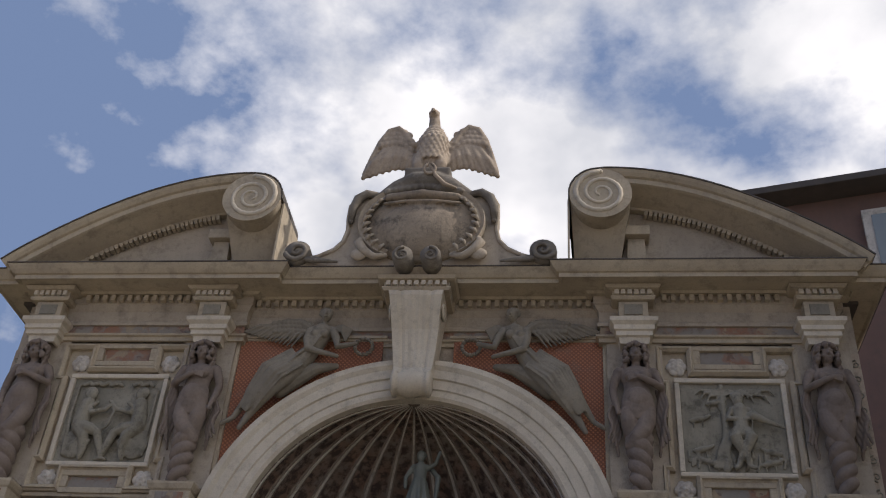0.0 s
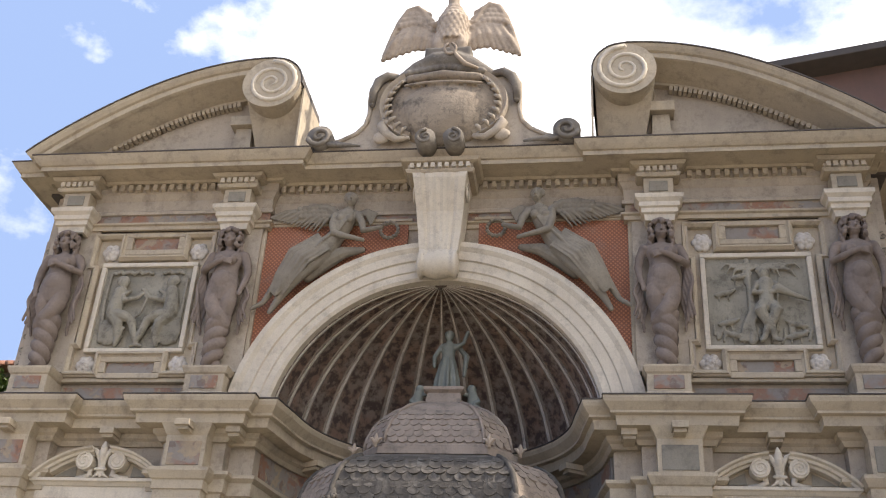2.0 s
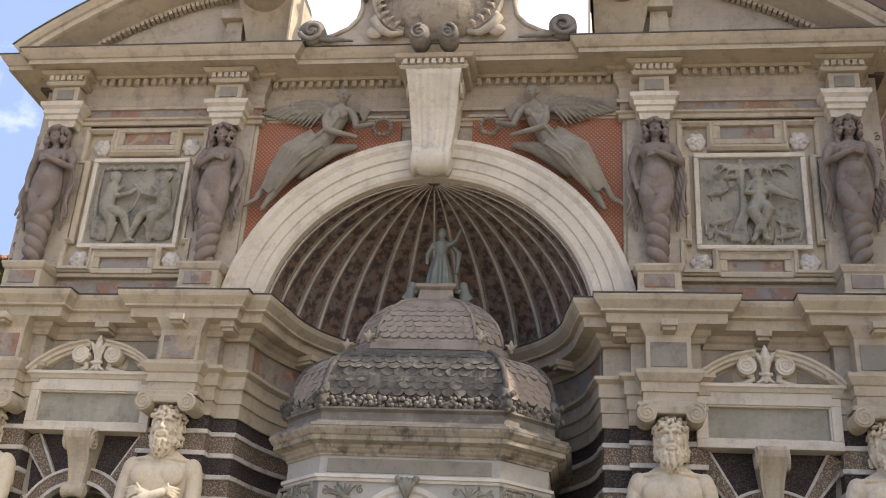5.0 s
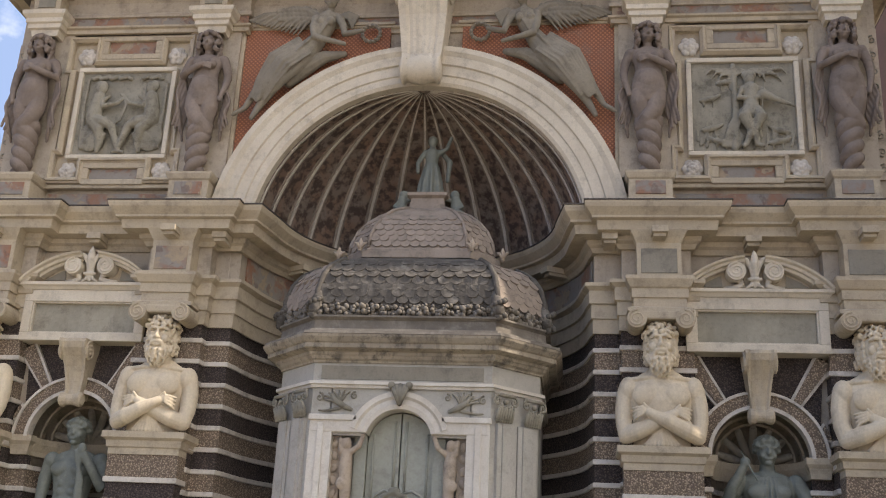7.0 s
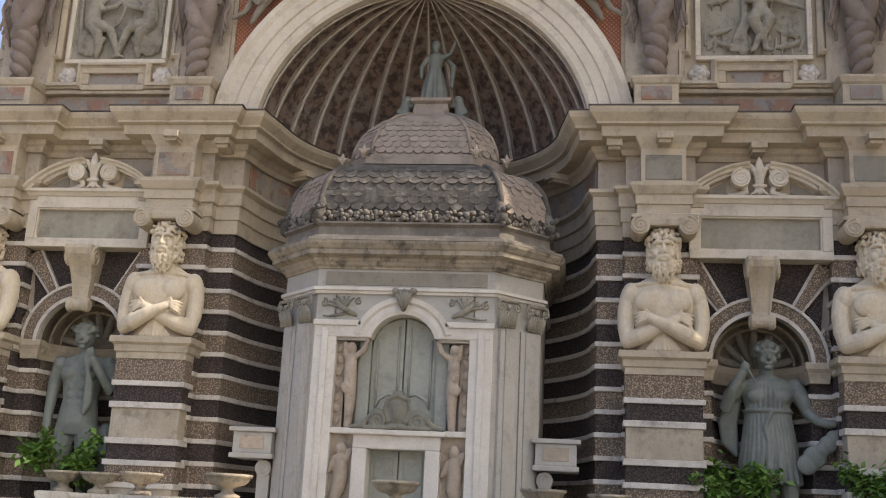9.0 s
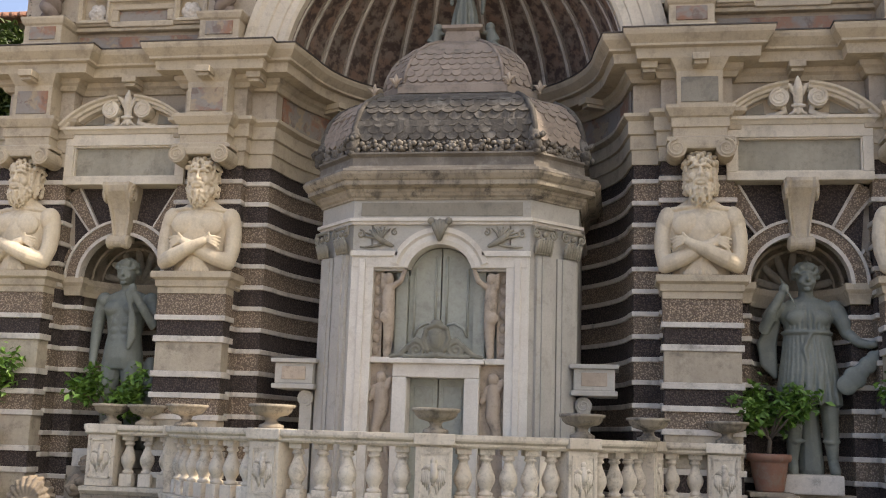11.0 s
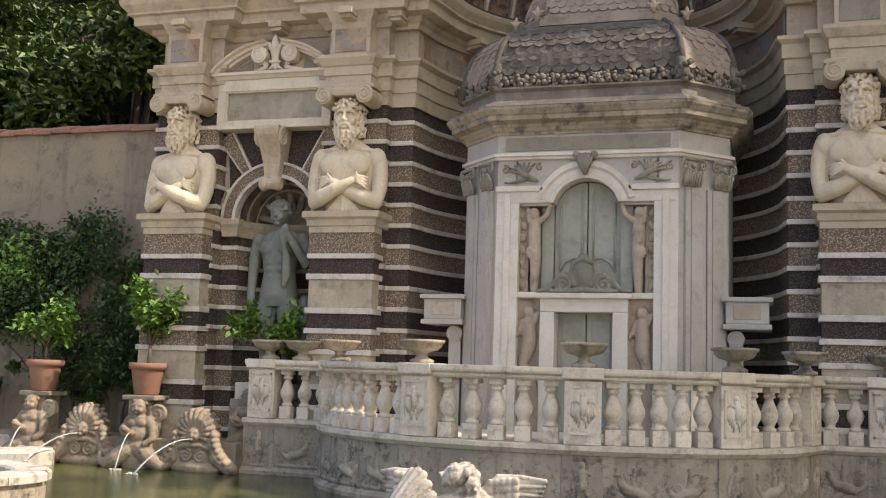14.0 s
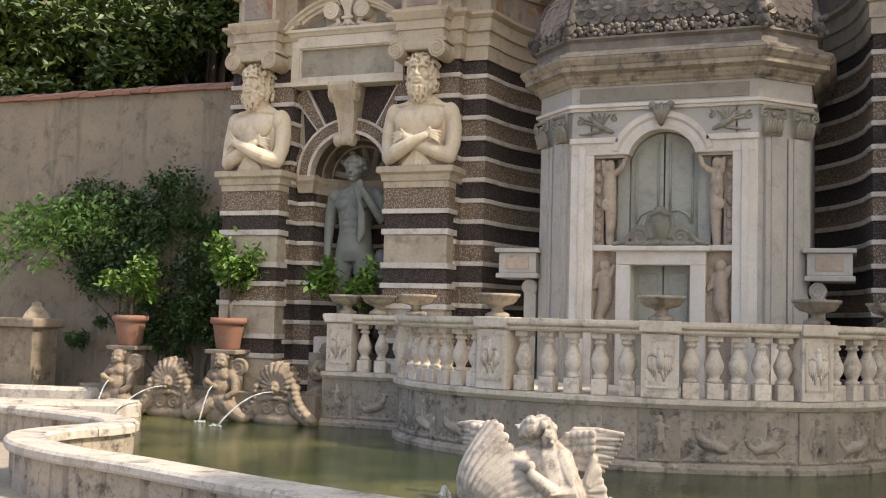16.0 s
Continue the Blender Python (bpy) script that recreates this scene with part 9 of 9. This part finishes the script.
def climber():
    """Dark climber on the garden wall, with a paler spray of arching shoots."""
    rnd = random.Random(31)
    c = thing("wall_climber", (-10.3, 17.6, -0.1), "dense dark green climber hanging on the garden wall", "climbing plant")
    bm = bmesh.new()
    stems = []
    for k in range(16):
        x = rnd.uniform(-11.0, -8.6)
        pts = [(x, 17.7, -0.1, 0.035)]
        h = rnd.uniform(2.2, 4.2)
        for i in range(1, 5):
            pts.append((x + rnd.gauss(0, 0.2) * i * 0.5, 17.7 - 0.05 * i, h * i / 4, 0.035 - 0.006 * i))
        limb(bm, pts, 5)
    part("stem", bm, M["bark"], c, smooth=True)
    bm = bmesh.new()
    spots = []
    clumps = []
    for k in range(150):
        x = rnd.uniform(-12.0, -8.3)
        top = 4.35 - 0.55 * max(0, -11.2 - x) - 0.9 * max(0, -12.0 - x) + 0.25 * math.sin(x * 3.1)
        clumps.append((x, 17.62 - rnd.uniform(0, 0.55), (rnd.uniform(1.5 if x > -10.4 else 2.3, max(top, 2.5)) if k % 9 else rnd.uniform(1.0, 1.8)), rnd.uniform(0.14, 0.34) if k % 9 else 0.12))
    for k in range(17000):
        x, y, z, r = rnd.choice(clumps)
        spots.append((x + rnd.gauss(0, r * 0.6), min(y + rnd.gauss(0, r * 0.4), 17.76), z + rnd.gauss(0, r * 0.5)))
    leaves(bm, spots, 0.11, rnd, 0.35)
    tagged(part("leaves", bm, M["ivy_leaf"], c, "dark green small leaves"), kind="stuff")
    bm, bs = bmesh.new(), bmesh.new()
    spots = []
    for k in range(30):
        x0, z0 = rnd.uniform(-11.9, -10.6), rnd.uniform(3.2, 4.1)
        dx, dz = -rnd.uniform(0.9, 2.6), rnd.uniform(-0.1, 0.5)
        pts = []
        for i in range(7):
            f = i / 6
            p = (x0 + dx * f, 17.3 - 0.35 * f, z0 + dz * f * 2 - 1.0 * f * f * rnd.uniform(0.6, 1.1), 0.012 - 0.001 * i)
            pts.append(p)
            for q in range(12):
                spots.append((p[0] + rnd.gauss(0, 0.1), p[1] - 0.1 + rnd.gauss(0, 0.08), p[2] + rnd.gauss(0, 0.07)))
        limb(bs, pts, 5)
    part("shoot", bs, M["bark"], c, smooth=True)
    leaves(bm, spots, 0.14, rnd, 0.3)
    tagged(part("young_leaves", bm, M["fern_leaf"], c, "paler green arching shoots"), kind="stuff")


climber()


def tree(at, height, spread, seed, n, label):
    rnd = random.Random(seed)
    x, y, z = at
    t = thing("tree", at, label, "tree", "trees behind the garden wall")
    bm = bmesh.new()
    limb(bm, [(x, y, z, 0.45), (x + 0.1, y, z + height * 0.3, 0.36), (x, y + 0.1, z + height * 0.6, 0.24), (x, y, z + height * 0.85, 0.1)], 10)
    clumps = []
    for k in range(60):
        a = rnd.uniform(0, 2 * math.pi)
        f = rnd.random()
        h = height * (0.32 + 0.66 * f)
        r = spread * math.sqrt(max(0.08, 1 - (1.7 * f - 0.7) ** 2)) * rnd.uniform(0.55, 1.0)
        e = (x + r * math.cos(a), y + r * math.sin(a), z + h)
        clumps.append((*e, rnd.uniform(0.5, 1.0)))
        if k % 3 == 0:
            limb(bm, [(x, y, z + h * 0.62, 0.13), ((x + e[0]) / 2, (y + e[1]) / 2, z + h * 0.85, 0.08), (*e, 0.03)], 6)
    part("trunk", bm, M["bark"], t, smooth=True)
    bm = bmesh.new()
    spots = []
    for k in range(n):
        cx, cy, cz, r = rnd.choice(clumps)
        v = Vector((rnd.gauss(0, 1), rnd.gauss(0, 1), rnd.gauss(0, 1))).normalized() * r * rnd.uniform(0.6, 1.05)
        spots.append((cx + v.x, cy + v.y, cz + v.z * 0.75))
    leaves(bm, spots, 0.26, rnd, 0.25)
    tagged(part("crown", bm, M["tree_leaf"], t, "dense green foliage"), kind="stuff")


tree((-12.6, 23.0, -0.1), 10.6, 3.6, 41, 34000, "large dense green tree behind the garden wall")
tree((-18.0, 22.0, -0.1), 12.0, 4.2, 42, 36000, "large dense green tree behind the garden wall")
tree((-23.5, 22.5, -0.1), 13.0, 4.4, 43, 34000, "large dense green tree behind the garden wall")
tree((-15.8, 26.5, -0.1), 14.0, 4.4, 44, 24000, "tall dark green tree behind the others")
tree((-15.4, 20.9, -0.1), 9.6, 2.6, 48, 22000, "rounded green tree just behind the garden wall")
tree((-20.6, 20.6, -0.1), 10.5, 2.8, 49, 22000, "rounded green tree just behind the garden wall")
tree((-21.5, 27.0, -0.1), 15.5, 4.8, 50, 26000, "tall dark green tree behind the others")


def villa():
    """Dusky red building that rises behind the facade."""
    v = thing("villa", (0, 0, 0), "dusky red plastered villa with a dark overhanging roof", "building")
    part("wall", boxed(-2.0, 16.0, 0.8, 14.0, -0.1, 22.9), M["villa"], v)
    part("roof", boxed(-2.8, 17.0, -0.05, 15.0, 22.9, 23.15, 0.03), M["lead"], v, "dark eaves")
    for x in (3.5, 7.6, 11.7):
        win = part("window", boxed(x - 1.0, x + 1.0, 0.6, 0.82, 19.9, 22.2, 0.02), M["strip"], v, "pale framed window")
        part("pane", boxed(x - 0.75, x + 0.75, 0.57, 0.61, 20.15, 21.95), M["pane"], win)
        part("mullion", boxed(x - 0.03, x + 0.03, 0.55, 0.58, 20.15, 21.95), M["strip"], win)
    v.matrix_basis = pose(8.97, 26.0, 0, 0, 0, -13.6)


villa()


# unseen trees added right of the visitors to shade that side of the pool
tree((15.0, 17.3, -0.1), 19.4, 3.9, 47, 44000, "tall unseen tree added to shade the side of the fountain")
tree((15.5, 14.0, -0.1), 17.6, 3.6, 45, 42000, "tall unseen tree added to shade the side of the fountain")
tree((16.0, 5.0, -0.1), 20.0, 4.2, 46, 38000, "tall unseen tree added to shade the side of the fountain")


def far_house():
    h = thing("house", (-17, 33, 0), "ochre house with a red tiled roof beyond the trees", "building")
    part("wall", boxed(-22, -9.4, 31, 38, -0.1, 15.1), M["gardenwall"], h)
    bm = bmesh.new()
    rings(bm, [[(x, 30.4, 15.1), (x, 38.6, 15.1), (x, 34.5, 16.9)] for x in (-22.6, -8.9)])
    part("roof", bm, M["terracotta"], h, "red clay tile roof")
    bm = bmesh.new()
    for k in range(46):
        x = -22.5 + 13.5 * k / 45
        limb(bm, [(x, 30.3, 15.12, 0.1), (x, 34.4, 16.92, 0.1)], 6)
    tagged(part("roof_tiles", bm, M["terracotta"], h), kind="stuff")


far_house()
